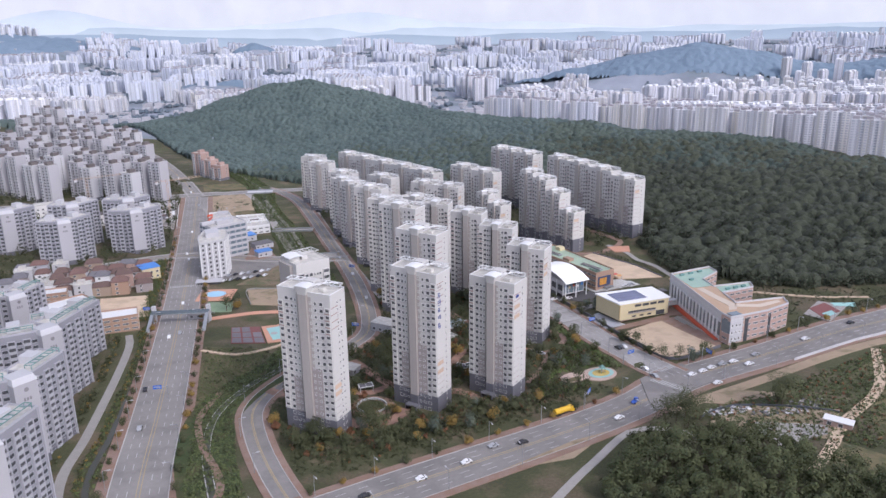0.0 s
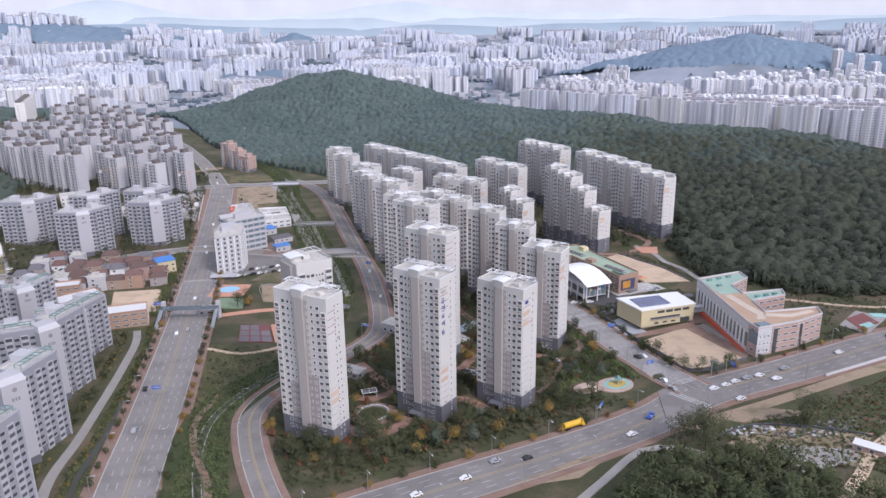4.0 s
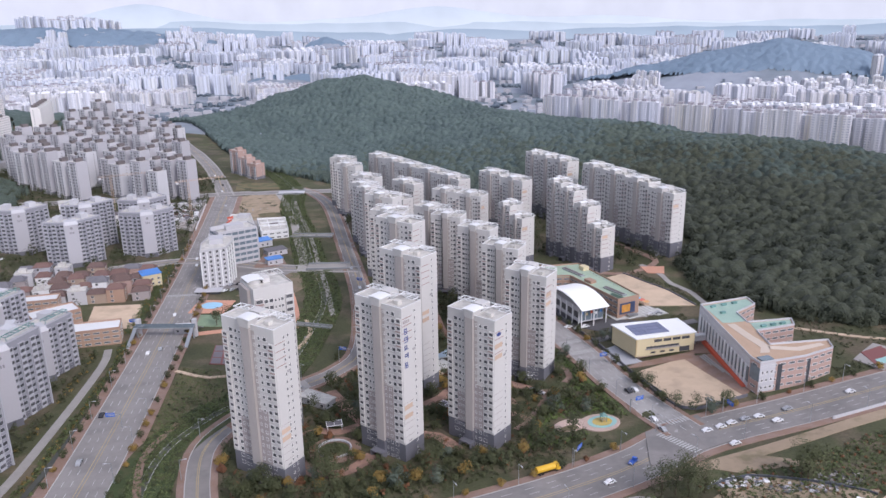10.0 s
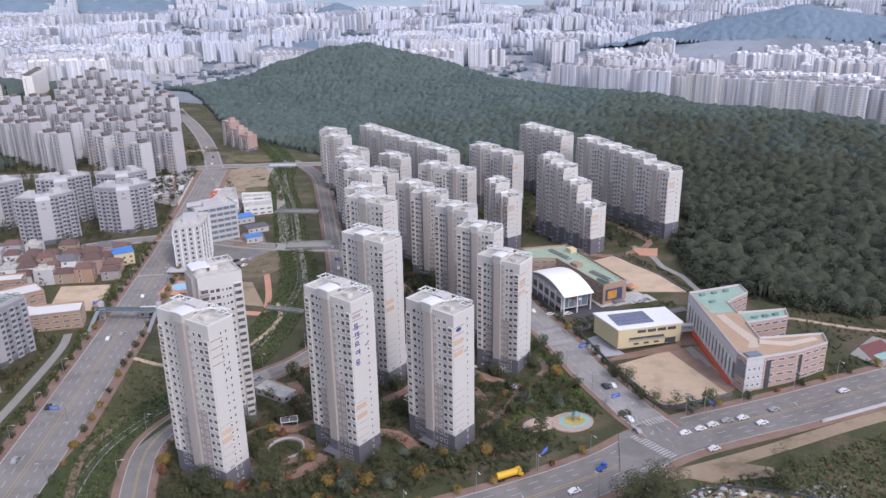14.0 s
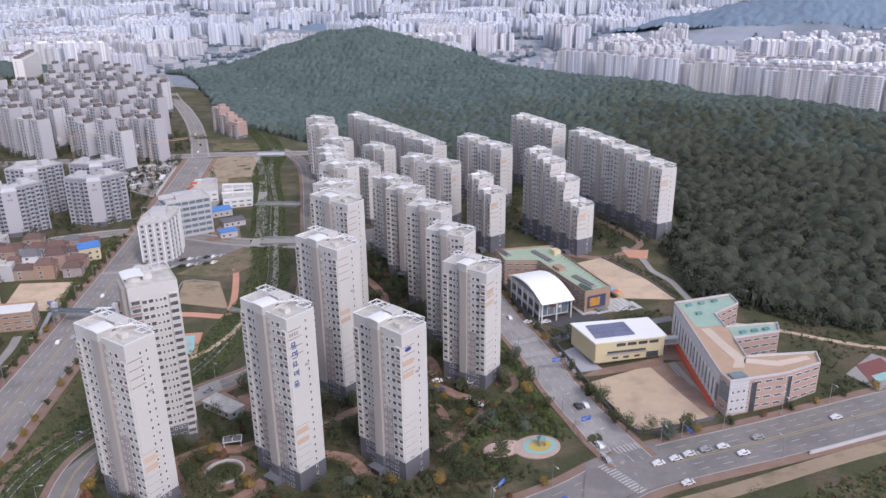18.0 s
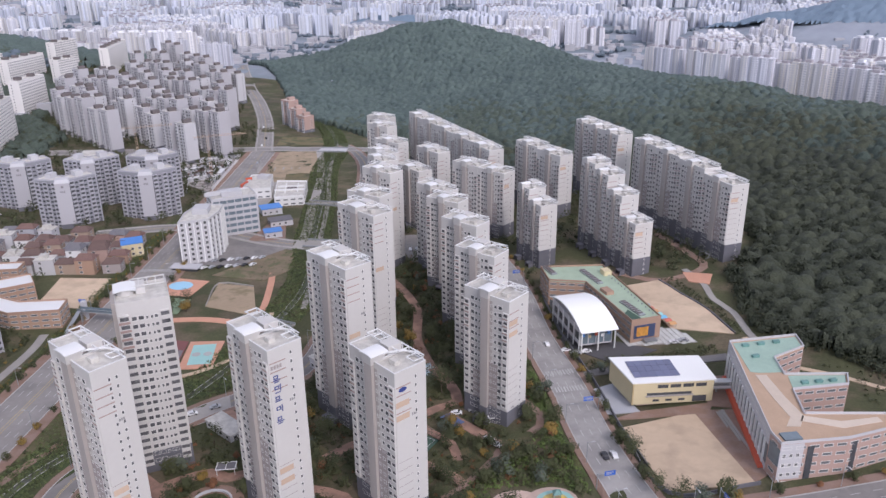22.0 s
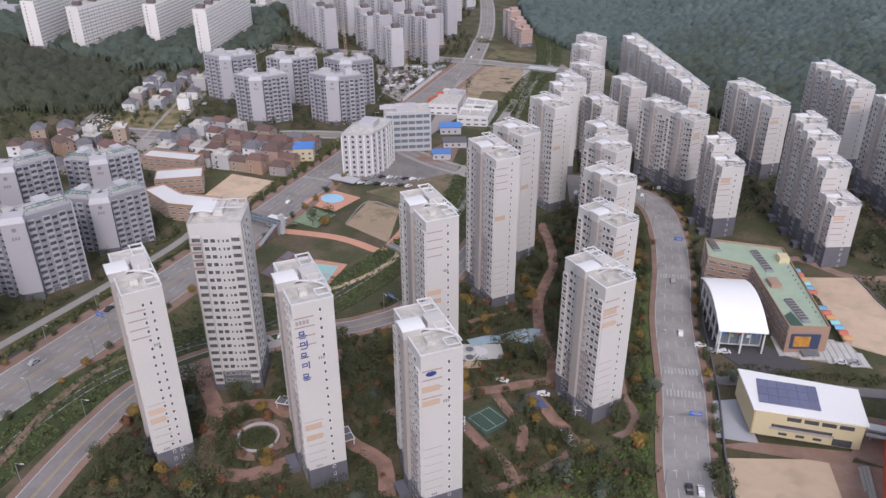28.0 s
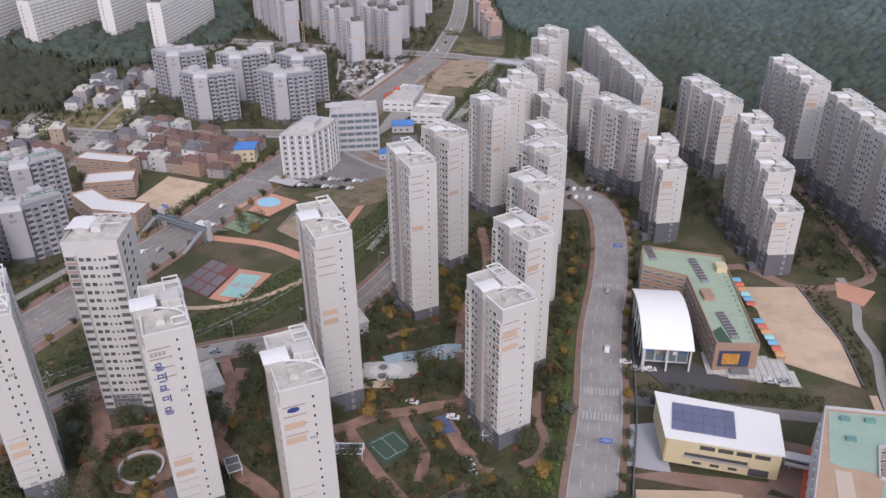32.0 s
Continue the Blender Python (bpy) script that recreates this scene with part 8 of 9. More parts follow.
BACK = [(40, 480), (45, 520), (20, 560), (60, 575), (110, 540), (138, 555), (90, 640), (40, 690), (-100, 760), (-120, 700), (-70, 590), (-20, 600)]
tagged(new("estate_trees", leaf_wood("estate_trees", clear(scatter(BACK, 6.0, 78), 2.5), 5.4, 60, 0.5, LEAF, 79)), "green trees between the rear blocks", "trees", kind="stuff")
LEFT = [(-150, 260), (-240, 280), (-260, 380), (-175, 420)]
tagged(new("estate_trees_west", leaf_wood("estate_trees_west", off_paths(clear(scatter(LEFT, 5.0, 80), 1.5)), 4.6, 60, 0.42, LEAF, 81)), "green garden trees round the grey blocks", "trees", kind="stuff")
TOWN = [(-420, 420), (-260, 400), (-200, 520), (-215, 560), (-200, 700), (-290, 860), (-330, 880), (-420, 1080), (-560, 1120), (-700, 900), (-560, 560), (-440, 560)]
tagged(new("town_trees", leaf_wood("town_trees", clear(scatter(TOWN, 7.5, 82), 2.0), 6.2, 50, 0.6, LEAF, 83)), "green trees among village houses and far blocks", "trees", kind="stuff")

# ---- vehicles ----
def slab_of(profile, w):
    """A side outline, as x and z, given a width."""
    bm = bmesh.new()
    a = [bm.verts.new((x, -w / 2, z)) for x, z in profile]
    b = [bm.verts.new((x, w / 2, z)) for x, z in profile]
    n = len(profile)
    bm.faces.new(a)
    bm.faces.new(b[::-1])
    for i in range(n):
        bm.faces.new((a[(i + 1) % n], a[i], b[i], b[(i + 1) % n]))
    bmesh.ops.recalc_face_normals(bm, faces=bm.faces)
    return bm


CAR_BODY = ((-2.2, 0.32), (-2.22, 0.8), (-1.95, 0.95), (-1.35, 1.0), (-0.85, 1.42), (0.55, 1.46), (1.25, 1.0), (2.05, 0.86), (2.24, 0.62), (2.2, 0.32))
CAR_GLASS = ((-1.2, 1.0), (-0.78, 1.37), (0.5, 1.40), (1.08, 1.0))
WHEEL = as_mesh("wheel", cyl(0, 0, -0.12, 0.12, 0.33, n=12), RUBBER)
BODY_MESH = {m.name: as_mesh("body", slab_of(CAR_BODY, 1.76), m) for m in (CAR_WHITE, CAR_GREY, CAR_DARK)}
GLASS_MESH = as_mesh("windows", slab_of(CAR_GLASS, 1.80), GLASS)
SCREEN_MESH = as_mesh("windscreen", slab_of(((0.62, 1.43), (1.22, 1.04), (1.28, 1.06), (0.68, 1.46)), 1.5), GLASS)
CAR_KINDS = {}
for m, lab in ((CAR_WHITE, "white car on the asphalt"), (CAR_GREY, "silver car on the asphalt"), (CAR_DARK, "black car on the asphalt")):
    t = thing("car", 0, 0, 0, lab, "car", "cars")
    part("body", BODY_MESH[m.name], None, t)
    part("side_glass", GLASS_MESH, None, t)
    part("windscreen", SCREEN_MESH, None, t)
    for wx in (-1.35, 1.4):
        for wy in (-0.85, 0.85):
            part("wheel", WHEEL, None, t, m=pose(wx, wy, 0.33, 90, 0, 0))
    CAR_KINDS[m.name] = t


def near_dir(line, x, y):
    c = curve_points(line, 2.0)
    i = int(np.argmin(np.hypot(c[:, 0] - x, c[:, 1] - y)))
    i = min(max(i, 1), len(c) - 2)
    d = c[i + 1] - c[i - 1]
    return math.degrees(math.atan2(d[1], d[0]))


placed = set()


def put_car(x, y, rot, m, up=0.2):
    k = CAR_KINDS[m.name]
    p = pose(x, y, gz(x, y) + up, 0, 0, rot)
    if m.name not in placed:
        placed.add(m.name)
        k.matrix_basis = p
    else:
        copy_thing(k, p)


for line, up, cars in (
    (FRONT, 0.2, ((-10, 257, CAR_WHITE), (7, 268, CAR_WHITE), (18, 280, CAR_GREY), (30, 282, CAR_DARK), (114, 335, CAR_WHITE), (120, 338, CAR_WHITE), (125, 341, CAR_WHITE), (131, 344, CAR_GREY), (137, 346, CAR_WHITE), (143, 342, CAR_WHITE), (122, 324, CAR_WHITE),
                  (150, 352, CAR_GREY), (211, 383, CAR_DARK), (72, 298, CAR_WHITE), (180, 366, CAR_WHITE), (-30, 246, CAR_DARK))),
    (CROSS, 0.45, ((95, 346, CAR_WHITE), (97, 337, CAR_GREY), (88, 372, CAR_DARK), (57, 453, CAR_WHITE), (91, 373, CAR_WHITE), (40, 492, CAR_GREY))),
    (BOULEVARD, 0.2, ((-154, 408, CAR_WHITE), (-164, 464, CAR_WHITE), (-150, 414, CAR_GREY), (-142, 339, CAR_DARK), (-130, 300, CAR_GREY), (-190, 560, CAR_WHITE), (-196, 575, CAR_WHITE), (-236, 740, CAR_GREY), (-212, 640, CAR_WHITE))),
    (FAR_BOULEVARD, 0.2, ((-262, 800, CAR_WHITE), (-272, 828, CAR_DARK), (-301, 880, CAR_WHITE))),
    (INNER, 0.22, ((-50, 470, CAR_WHITE), (-78, 560, CAR_GREY), (-64, 520, CAR_WHITE))),
):
    for x, y, m in cars:
        put_car(x, y, near_dir(line, x, y), m, up)
for x, y, rot, m in ((66, 449, 30, CAR_WHITE), (70.5, 447, 30, CAR_GREY), (75, 449, 30, CAR_WHITE), (112, 462, 20, CAR_WHITE), (116, 464, 20, CAR_GREY), (46, 377, -20, CAR_WHITE), (49, 374, -20, CAR_WHITE), (30, 392, 20, CAR_WHITE), (36, 396, 25, CAR_GREY), (14, 391, 10, CAR_WHITE),
                     (-70, 366, 40, CAR_WHITE), (-64, 373, 40, CAR_GREY)):
    put_car(x, y, rot, m, 0.35)
for i in range(22):
    put_car(-42 + (i % 11) * 3.4 + (i // 11) * 4, 566 + (i % 11) * 1.2 + (i // 11) * 14, 100, (CAR_WHITE, CAR_GREY, CAR_WHITE, CAR_DARK)[i % 4], 0.35)
for x, y, rot, m in ((-262, 470, 40, CAR_WHITE), (-268, 466, 40, CAR_GREY), (-300, 497, 60, CAR_DARK), (-306, 505, 60, CAR_WHITE), (-318, 520, 50, CAR_GREY), (-330, 548, 50, CAR_WHITE), (-240, 538, 20, CAR_WHITE), (-222, 544, 20, CAR_GREY), (-345, 470, 10, CAR_WHITE), (-349, 476, 10, CAR_WHITE)):
    put_car(x, y, rot, m, 0.35)
for i in range(14):
    put_car(-150 + (i % 7) * 4.2, 508 + (i // 7) * 12 + (i % 7) * 2, 70, (CAR_WHITE, CAR_GREY, CAR_DARK)[i % 3], 0.3)

lorry = thing("tanker_lorry", 50, 306.5, near_dir(FRONT, 50, 306), "yellow tanker lorry parked at the kerb", "lorry", z=gz(50, 306) + 0.2)
part("cab", slab_of(((3.2, 0.6), (3.2, 2.9), (4.6, 2.9), (5.1, 1.8), (5.1, 0.6)), 2.4), TRUCK_YELLOW, lorry)
part("cab_glass", slab_of(((4.3, 1.9), (4.35, 2.7), (4.66, 2.75), (5.06, 1.9)), 2.44), GLASS, lorry)
bm = cyl(0, 0, -4.8, 3.0, 1.25, n=16)
part("tank", bm, TRUCK_YELLOW, lorry, "rounded yellow tank", pose(0, 0, 2.0, 0, 90, 0))
part("chassis", box((-4.9, 4.6, -0.9, 0.9, 0.55, 0.9)), RUBBER, lorry)
for wx in (-3.8, -2.6, 3.6):
    for wy in (-1.05, 1.05):
        part("wheel", as_mesh("wheel", cyl(0, 0, -0.18, 0.18, 0.5, n=12), RUBBER), None, lorry, m=pose(wx, wy, 0.5, 90, 0, 0))
small = thing("pickup_truck", 82, 312, near_dir(FRONT, 82, 312) + 20, "small blue pickup truck at the junction", "truck", z=gz(82, 312) + 0.25)
part("cab", slab_of(((0.6, 0.45), (0.6, 1.9), (1.7, 1.9), (2.2, 1.2), (2.2, 0.45)), 1.7), CAR_BLUE, small)
part("cab_glass", slab_of(((0.9, 1.25), (0.9, 1.8), (1.72, 1.84), (2.14, 1.25)), 1.74), GLASS, small)
part("load_bed", box((-2.4, 0.5, -0.85, -0.75, 0.7, 1.2), (-2.4, 0.5, 0.75, 0.85, 0.7, 1.2), (-2.4, 0.5, -0.85, 0.85, 0.6, 0.7)), CAR_BLUE, small)
for wx in (-1.6, 1.4):
    for wy in (-0.8, 0.8):
        part("wheel", WHEEL, None, small, m=pose(wx, wy, 0.33, 90, 0, 0))


# ---- street furniture ----
POLE = as_mesh("pole", cyl(0, 0, -0.3, 8.6, 0.13, 0.08, 8), STEEL)
ARM = as_mesh("arm", box((0, 2.2, -0.05, 0.05, 8.45, 8.58)), STEEL)
HEAD = as_mesh("lamp_head", slab_of(((1.5, 8.5), (1.6, 8.72), (2.7, 8.72), (2.9, 8.5)), 0.35), GREY_LIGHT)
lamp = thing("street_lamp", 0, 200, 0, "grey steel street lamp on the footway", "street lamp", "street lamps")
for n_, m_ in (("pole", POLE), ("arm", ARM), ("lamp_head", HEAD)):
    part(n_, m_, None, lamp)
first_lamp = True
for line, off, gap, lo, hi in ((FRONT, 11.6, 24, 150, 560), (FRONT, -11.6, 30, 200, 560), (BOULEVARD, 11.6, 30, 220, 640), (BOULEVARD, -11.6, 30, 220, 640), (CROSS, 7.6, 26, 340, 560), (INNER, 5.8, 30, 250, 640)):
    c = curve_points(line, 1.0)
    s = side_of(c)
    for i in range(12, len(c) - 2, gap):
        x, y = c[i] + s[i] * off
        if not lo < y < hi or x > 330 or x < -230:
            continue
        p = pose(x, y, gz(x, y) + 0.2, 0, 0, math.degrees(math.atan2(s[i][1], s[i][0])) + (180 if off > 0 else 0))
        if first_lamp:
            lamp.matrix_basis, first_lamp = p, False
        else:
            copy_thing(lamp, p)
sign_kind = None
for x, y, rot in ((86.5, 354, 27), (83.5, 402.2, 207), (35, 523, 207), (124, 352, -66), (60, 311, 60), (-128, 330, 190), (-173, 440, 190), (-46, 408, 170), (-60, 520, 170)):
    p = pose(x, y, gz(x, y) + 0.2, 0, 0, rot)
    if sign_kind is None:
        sign_kind = thing("road_sign", x, y, rot, "blue direction sign on a grey mast arm", "road sign", "road signs")
        part("mast", cyl(0, 0, -0.3, 6.6, 0.16, 0.14, 8), STEEL, sign_kind)
        part("arm", box((0, 6.0, -0.08, 0.08, 6.0, 6.2)), STEEL, sign_kind)
        part("panel", box((2.4, 6.2, -0.16, -0.08, 5.2, 7.0)), BLUE_SIGN, sign_kind, "blue sign panel")
        part("text_bars", box((2.8, 5.6, -0.18, -0.16, 6.3, 6.55), (2.8, 4.8, -0.18, -0.16, 5.7, 5.95), (2.8, 5.6, -0.08, -0.06, 6.4, 6.65), (2.8, 4.8, -0.08, -0.06, 5.6, 5.85)), PAINT_WHITE, sign_kind)
        sign_kind.matrix_basis = p
    else:
        copy_thing(sign_kind, p)

# walls and fences beside the streets
for name, line, a, up, m, lab in (
    ("trim_1", CROSS[1:6], -11.2, 1.7, WALL_BASE, "dark retaining wall below the school yards"), ("trim_2", [(93, 391), (109, 355.5), (137.5, 365.5)], 0, 1.4, WALL_BASE, "low dark wall round the playing field"),
    ("trim_3", FRONT[6:10], -12.5, 1.6, GREY_LIGHT, "pale roadside noise barrier"), ("trim_4", [(105, 530.5), (111, 522), (116, 514), (127, 498.5), (138.5, 473.5)], 0, 1.0, WALL_BASE, "low dark wall beside the sandy field"),
    ("trim_5", [(-121, 461), (-130, 490), (-109, 491)], 0, 0.9, PAVING, "low pale wall round the dry field"), ("trim_6", [(104, 292), (120, 300), (150, 292), (158, 287)], 0, 1.1, mat("blue_grey_hoarding", (0.09, 0.10, 0.12), 0.7), "blue-grey site hoarding"),
    ("trim_7", [(-244, 640), (-272, 700), (-262, 758)], 0, 2.5, GREY_LIGHT, "pale building-site hoarding"),
):
    ground_piece(name, ribbon_mesh(name, line, a, a - 0.4, m, up, up + 1.2), lab, "wall")


def rubble(name, cx, cy, rx, ry, n, size, mats, seed, label):
    r = random.Random(seed)
    t = thing(name, cx, cy, 0, label, "rubble heap", "rubble on the waste ground")
    for m in mats:
        bm = bmesh.new()
        for _ in range(n):
            a, d = r.uniform(0, 6.28), math.sqrt(r.random())
            x, y, s = rx * d * math.cos(a), ry * d * math.sin(a), size * r.uniform(0.4, 1.3)
            z = gz(cx + x, cy + y) - gz(cx, cy)
            w = [bm.verts.new((x + s * r.uniform(0.3, 1) * i, y + s * r.uniform(0.3, 1) * j, z + k * s * r.uniform(0.4, 1.0) - 0.1)) for k in (0, 1) for i, j in ((-1, -1), (1, -1), (1, 1), (-1, 1))]
            for f in ((4, 5, 6, 7), (0, 1, 5, 4), (1, 2, 6, 5), (2, 3, 7, 6), (3, 0, 4, 7)):
                bm.faces.new([w[q] for q in f])
        tagged(part("debris", bm, m, t), kind="stuff")


rubble("rubble_heap", 116, 296, 10, 4, 40, 0.7, (WHITE, TILE_GREY, GREY_LIGHT), 5, "scattered pale rubble and sheets on bare earth")
rubble("rubble_heap", 136, 291, 12, 3.5, 50, 0.7, (GREY_LIGHT, TILE_GREY), 6, "heap of grey rubble beside the hoarding")
rubble("rubble_heap", 150, 298, 9, 5, 40, 0.6, (TILE_GREY, PAVING), 8, "grey stones on the waste ground")
rubble("rubble_heap", -266, 700, 18, 24, 90, 1.5, (WHITE, GREY_LIGHT, WALL_SMOKE, ROOF_RUST), 9, "building materials stacked on the site")
rubble("rubble_heap", -345, 475, 16, 12, 40, 0.8, (WHITE, GREY_LIGHT), 10, "stored materials on the dry plots")

# garden shelters
for x, y, rot in ((4, 357, -28), (-40, 333, 20), (-14, 334, -30), (44, 388, 25)):
    g = thing("garden_shelter", x, y, rot, "white framed garden shelter with dark slatted roof", "shelter", "garden shelters")
    for px, py in ((0, 0), (6, 0), (0, 3.6), (6, 3.6)):
        part("post", box((px, px + 0.2, py, py + 0.2, -0.3, 2.6)), WHITE, g)
    part("roof_frame", box((-0.3, 6.5, -0.3, 0.0, 2.6, 2.8), (-0.3, 6.5, 3.8, 4.1, 2.6, 2.8), (-0.3, 0, 0, 3.8, 2.6, 2.8), (6.2, 6.5, 0, 3.8, 2.6, 2.8), (3.0, 3.2, 0, 3.8, 2.6, 2.8)), WHITE, g)
    part("slat_panel", box((0, 3.0, 0, 3.8, 2.62, 2.7)), TILE_GREY, g)
    part("slat_panel", box((3.2, 6.2, 0, 3.8, 2.62, 2.7)), TILE_GREY, g)
# play tower on the round plaza
pt = thing("play_tower", 74.5, 346.3, 20, "green and yellow climbing frame on the play plaza", "play equipment")
for px, py in ((-1, -1), (1, -1), (1, 1), (-1, 1)):
    part("post", cyl(px, py, 0, 3.4, 0.12, n=8), ROOF_TEAL, pt)
part("platform", box((-1.1, 1.1, -1.1, 1.1, 1.4, 1.55)), PAINT_YELLOW, pt)
bm = bmesh.new()
v = [bm.verts.new(p) for p in ((-1.4, -1.4, 3.4), (1.4, -1.4, 3.4), (1.4, 1.4, 3.4), (-1.4, 1.4, 3.4), (0, 0, 4.8))]
for i in range(4):
    bm.faces.new((v[i], v[(i + 1) % 4], v[4]))
part("roof", bm, ROOF_TEAL, pt)
part("slide", slab_of(((1.1, 1.4), (3.8, 0.2), (4.3, 0.2), (4.3, 0.35), (3.9, 0.35), (1.1, 1.6)), 0.8), TRUCK_YELLOW, pt)
# red sculpture-like sign on the shop roof
cr = thing("roof_sign", -205, 663, 40, "red angular sign standing on a low roof", "sign", z=gz(-205, 663) + 7.3)
part("frame", box((0, 5, 0, 0.4, 1.0, 2.6), (0.3, 0.7, 0, 0.4, 0, 1.0), (4.3, 4.7, 0, 0.4, 0, 1.0)), RED_ACCENT, cr)
# tower cranes on the building site
for x, y, h in ((-240, 672, 38), (-318, 690, 34)):
    c_ = thing("tower_crane", x, y, 35, "orange lattice tower crane on the building site", "crane", "tower cranes")
    orange = ORANGE
    part("mast", box(*[(px, px + 0.16, py, py + 0.16, -0.5, h) for px in (-0.8, 0.64) for py in (-0.8, 0.64)], *[(-0.8, 0.8, -0.8, -0.66, z, z + 0.14) for z in range(2, h, 3)], *[(-0.8, 0.8, 0.66, 0.8, z, z + 0.14) for z in range(2, h, 3)]), orange, c_)
    part("jib", box((-10, 30, -0.5, -0.36, h, h + 0.16), (-10, 30, 0.36, 0.5, h, h + 0.16), (-10, 30, -0.08, 0.08, h + 1.1, h + 1.26), *[(px, px + 0.12, -0.5, 0.5, h, h + 1.2) for px in range(-10, 30, 3)]), orange, c_)
    part("counterweight", box((-10, -7.5, -0.8, 0.8, h - 2, h)), GREY_LIGHT, c_)

# ---- distant city and hills ----
def far_blocks(name, rows, material):
    """Distant buildings: x, y, rot, length, depth, height; a body with a stepped roof house on each."""
    rows = np.array(rows)
    out_v, out_f = [], []
    cube = np.array([(0, 0, 0), (1, 0, 0), (1, 1, 0), (0, 1, 0), (0, 0, 1), (1, 0, 1), (1, 1, 1), (0, 1, 1)], float)
    quads = np.array([(4, 5, 6, 7), (0, 1, 5, 4), (1, 2, 6, 5), (2, 3, 7, 6), (3, 0, 4, 7)])
    o = 0
    z = ground_z(rows[:, 0], rows[:, 1])
    slots = []
    for (x, y, rot, l, d, h, *cap), g in zip(rows, z):
        c, s = math.cos(radians(rot)), math.sin(radians(rot))
        boxes = [(0, l, 0, d, -6, h)]
        if h > 25:
            n = max(1, int(l / 12))
            boxes += [(l * i / n + 0.3, l * (i + 0.62) / n, -1.4, d * 0.5, -6, h + 0.8) for i in range(n)]
            boxes += [(l * (i + 0.1) / n, l * (i + 0.6) / n, d * 0.1, d * 0.8, h + 0.8, h + 3.8) for i in range(n)]
        for k, (x0, x1, y0, y1, z0, z1) in enumerate(boxes):
            slots += [int(cap[0]) if cap and z0 > 0 else 0] * 5
            p = cube * (x1 - x0, y1 - y0, z1 - z0) + (x0, y0, z0)
            out_v.append(np.column_stack([x + c * p[:, 0] - s * p[:, 1], y + s * p[:, 0] + c * p[:, 1], g + p[:, 2]]))
            out_f.append(quads + o)
            o += 8
    me = mesh_from_np(name, np.vstack(out_v), np.vstack(out_f), material, False)
    me.materials.append(CAP_DARK)
    me.materials.append(CAP_WHITE)
    me.polygons.foreach_set("material_index", np.array(slots, np.int32))
    return me


r = random.Random(21)
tall, low = [], []


def open_land(x, y):
    if ridge_height(np.array(x, float), np.array(y, float), KNOLL_CITY, 85.0) > 50 or ridge_height(np.array(x, float), np.array(y, float), KNOLL_FAR, 105.0) > 125:
        return False
    if ridge_height(np.array(x, float), np.array(y, float), RIDGE, 240.0) > 13 or ridge_height(np.array(x, float), np.array(y, float), RIDGE_WEST, 230.0) > 24 or ridge_height(np.array(x, float), np.array(y, float), RIDGE_EAST, 200.0) > 40:
        return False
    return True


for _ in range(430):
    depth = 1050 + 3550 * r.random() ** 0.95
    bear = r.uniform(-34, 66)
    cx, cy = 60 - depth * math.sin(radians(bear)), 60 + depth * math.cos(radians(bear))
    if cy < 1000 and -760 < cx < 420:
        continue
    rot = r.choice((-30, -25, 20, 40, 12, 5))
    h = r.choice((36, 40, 42, 45, 52, 60))
    nx, ny, cap = r.randint(2, 4), r.randint(3, 6), r.choice((0, 0, 1, 2))
    long = r.choice((18, 26, 38))
    for i in range(nx):
        for j in range(ny):
            u, v = i * (long + 9) + (j % 2) * 6, j * 38
            x = cx + u * math.cos(radians(rot)) - v * math.sin(radians(rot))
            y = cy + u * math.sin(radians(rot)) + v * math.cos(radians(rot))
            if y < 1080 and -760 < x < 380 or not open_land(x, y) or math.hypot(x, y) > 4420:
                continue
            tall.append((x, y, rot, long * r.uniform(0.9, 1), 12, h * r.uniform(0.96, 1.03), cap))
# the estates just behind the long ridge: dense slabs in rows, then taller point blocks
for k in range(34):
    along = -180 + 50 * k
    for j in range(22):
        out = 150 + 54 * j + 18 * (k % 2)
        slab = along + 0.35 * out < 620 and out < 560
        if not slab and (j % 2 == 0 and k % 3 == 0):
            continue
        x, y = 20 + 0.581 * along + 0.814 * out + r.uniform(-5, 5), 1190 - 0.814 * along + 0.581 * out + r.uniform(-5, 5)
        if 0.814 * x + 0.581 * y - 708 < 130 or ridge_height(np.array(x, float), np.array(y, float), RIDGE_EAST, 200.0) > 78 or ridge_height(np.array(x, float), np.array(y, float), RIDGE, 240.0) > 38:
            continue
        if slab:
            tall.append((x, y, -28 + r.uniform(-3, 3), 40, 12, 40 + r.uniform(-2, 2), 1))
        else:
            tall.append((x, y, r.choice((-32, -28, 30)), r.choice((20, 24, 34)), 14, r.choice((48, 54, 60)), 2 if out > 520 else 1))
for _ in range(4200):
    depth, bear = 900 + 3500 * r.random() ** 1.3, r.uniform(-34, 66)
    x, y = 60 - depth * math.sin(radians(bear)), 60 + depth * math.cos(radians(bear))
    if y < 1080 and -520 < x < 380 or not open_land(x, y) or ridge_height(np.array(x), np.array(y), RIDGE_WEST, 230.0) > 12:
        continue
    low.append((x, y, r.uniform(0, 90), r.uniform(9, 26), r.uniform(9, 18), r.uniform(4, 14)))
# Towers past this distance take the hazier facade colour.
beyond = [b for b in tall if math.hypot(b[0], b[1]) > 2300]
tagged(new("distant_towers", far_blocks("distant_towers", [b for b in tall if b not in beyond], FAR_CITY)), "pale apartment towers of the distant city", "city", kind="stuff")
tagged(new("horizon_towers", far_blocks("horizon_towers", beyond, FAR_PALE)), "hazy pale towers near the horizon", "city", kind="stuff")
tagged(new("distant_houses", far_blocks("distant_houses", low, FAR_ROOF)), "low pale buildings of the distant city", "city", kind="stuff")


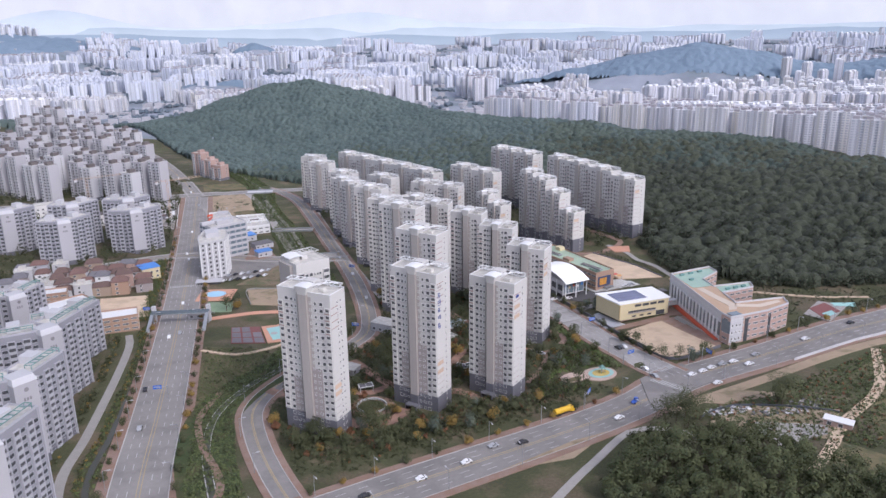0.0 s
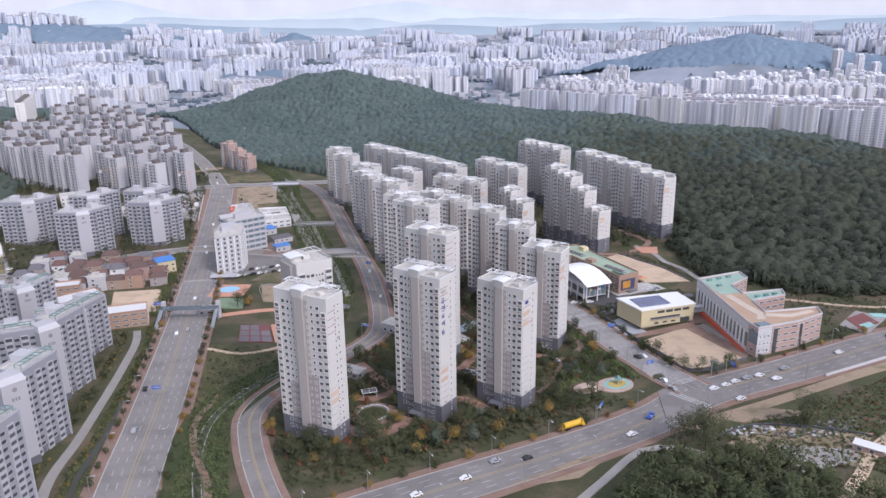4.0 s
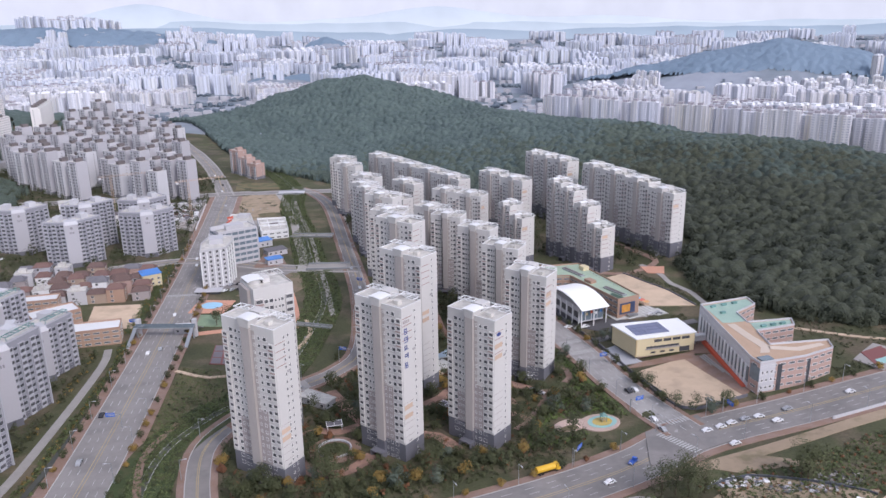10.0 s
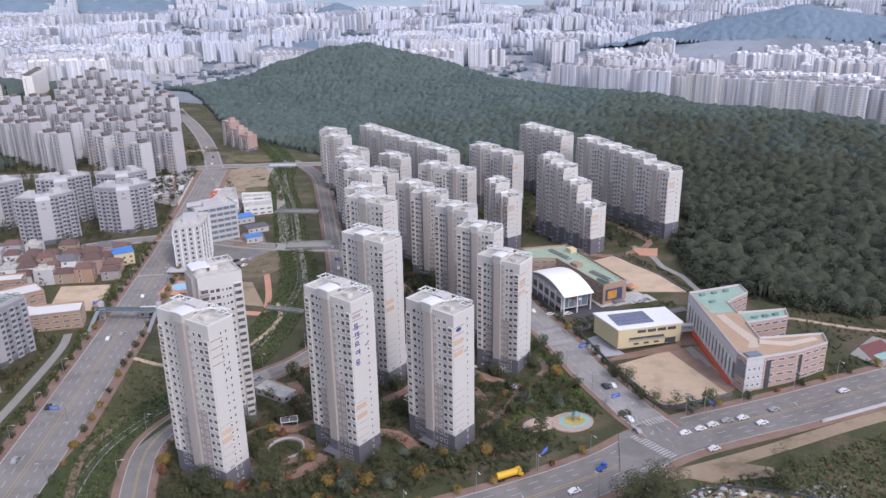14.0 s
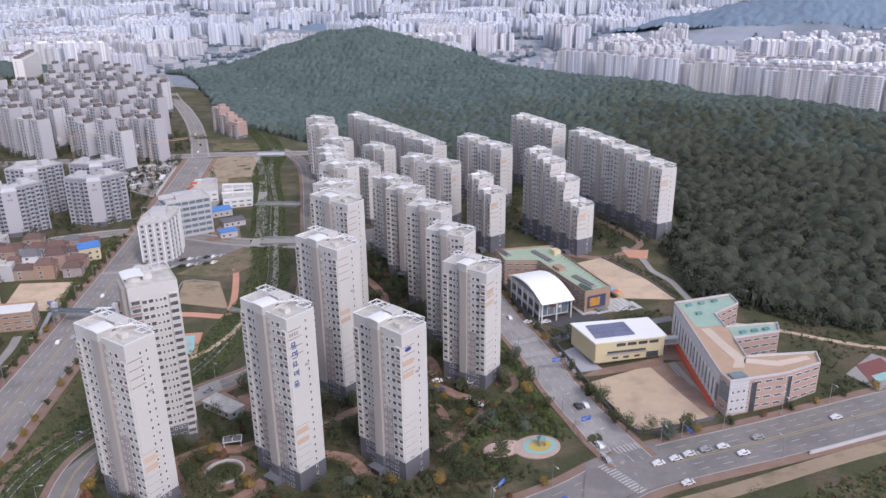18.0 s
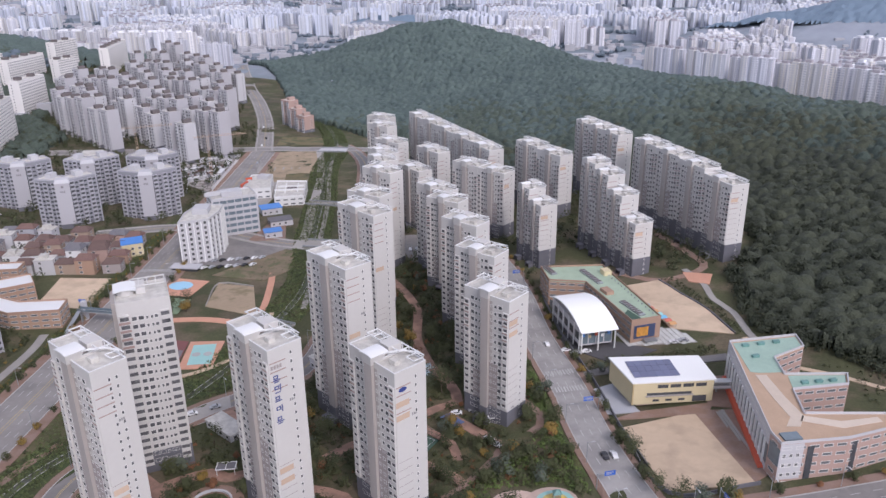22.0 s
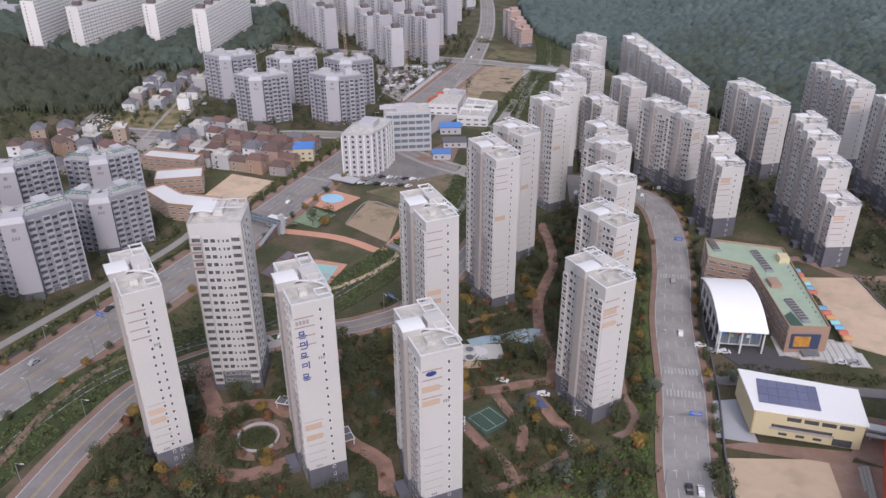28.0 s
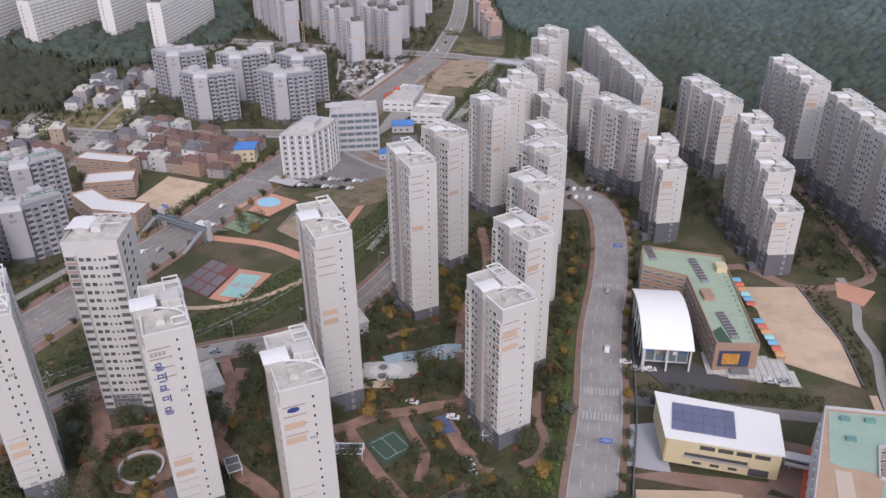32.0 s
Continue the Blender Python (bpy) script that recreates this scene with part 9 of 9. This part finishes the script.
def ridge_line(name, radius, base, rise, seed, material, label, bumps):
    """A far hill chain: front foot, crest and back, with an uneven skyline."""
    n = 240
    verts, faces = [], []
    for i in range(n):
        b = radians(-60 + 150 * i / (n - 1))
        h = base + rise * (noise.noise((i * 0.045 + seed, seed, 0)) * 0.6 + noise.noise((i * 0.13, seed, 3)) * 0.4 + noise.noise((i * 0.4, seed, 7)) * 0.12 + 0.35)
        for bb, ww, hh in bumps:
            h += hh * math.exp(-(((math.degrees(b) - bb) / ww) ** 2))
        for rr, z in ((radius - 260, base - 140), (radius - 130, 0.5 * (h + base - 140)), (radius, h), (radius + 100, 0)):
            verts.append((60 - rr * math.sin(b), 110 + rr * math.cos(b), z - fall(110 + rr * math.cos(b))))
    for i in range(n - 1):
        for k in range(3):
            a = i * 4 + k
            faces.append((a, a + 1, a + 5, a + 4))
    return tagged(new(name, from_arrays(name, verts, faces, material, True)), label, "hills", kind="structure")


# Haze is painted into these glowing hills, paler with distance.
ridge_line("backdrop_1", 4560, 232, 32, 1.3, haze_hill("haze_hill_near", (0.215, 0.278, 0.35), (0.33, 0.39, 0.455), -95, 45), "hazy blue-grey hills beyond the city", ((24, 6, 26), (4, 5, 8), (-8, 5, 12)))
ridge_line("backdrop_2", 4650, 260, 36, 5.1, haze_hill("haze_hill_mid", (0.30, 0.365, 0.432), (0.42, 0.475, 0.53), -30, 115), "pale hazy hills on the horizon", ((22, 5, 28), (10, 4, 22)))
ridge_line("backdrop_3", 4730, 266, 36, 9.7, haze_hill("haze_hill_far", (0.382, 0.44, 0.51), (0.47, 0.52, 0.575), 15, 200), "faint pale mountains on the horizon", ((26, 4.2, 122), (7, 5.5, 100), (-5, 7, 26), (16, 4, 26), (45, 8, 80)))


def sky_haze(radius, z0, z1, low, high):
    """A glowing sheet standing in for the bright hazy sky above the horizon."""
    n = 80
    verts = [(60 - radius * math.sin(b), 110 + radius * math.cos(b), z - fall(110 + radius * math.cos(b))) for b in (radians(-70 + 170 * i / (n - 1)) for i in range(n)) for z in (z0, z1)]
    faces = [(2 * i, 2 * i + 1, 2 * i + 3, 2 * i + 2) for i in range(n - 1)]
    return tagged(new("backdrop_4", from_arrays("backdrop_4", verts, faces, haze_hill("sky_haze", high, low, z0 - 200, z1 - 400), True)), "pale hazy sky low over the horizon", "sky", kind="structure")


sky_haze(4820, 150, 950, (0.445, 0.475, 0.535), (0.505, 0.505, 0.54))

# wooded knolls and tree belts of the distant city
tagged(new("west_ridge_wood", canopy_wood("west_ridge_wood", [(-2900, 2800), (-2300, 3080), (-1800, 3330), (-1350, 3600), (-1350, 3850), (-1900, 3750), (-2600, 3400)], 12.0, 26, 12.0, FAR_WOOD, 93, buildings=0)), "wooded hills beyond the western city, tinted blue-green for haze", "wood", kind="stuff")
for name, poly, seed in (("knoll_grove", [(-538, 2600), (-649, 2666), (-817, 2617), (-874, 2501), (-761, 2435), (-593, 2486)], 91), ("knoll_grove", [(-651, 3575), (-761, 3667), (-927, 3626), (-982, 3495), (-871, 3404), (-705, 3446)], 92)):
    tagged(new(name, canopy_wood(name, poly, 6.0, 13, 4.0, FAR_WOOD, seed, buildings=0)), "wooded knoll in the distant city, tinted blue-green for haze", "wood", kind="stuff")
belts = []
for _ in range(520):
    depth, bear = r.uniform(1100, 4200), r.uniform(-34, 66)
    x, y, a = 60 - depth * math.sin(radians(bear)), 60 + depth * math.cos(radians(bear)), r.uniform(0, 3.14)
    if y < 1080 and -620 < x < 380 or ridge_height(np.array(x), np.array(y), RIDGE, 300.0) > 9 or ridge_height(np.array(x), np.array(y), RIDGE_EAST, 200.0) > 20:
        continue
    belts += [(x + k * 7 * math.cos(a) + r.uniform(-12, 12), y + k * 7 * math.sin(a) + r.uniform(-12, 12)) for k in range(r.randint(10, 34))]
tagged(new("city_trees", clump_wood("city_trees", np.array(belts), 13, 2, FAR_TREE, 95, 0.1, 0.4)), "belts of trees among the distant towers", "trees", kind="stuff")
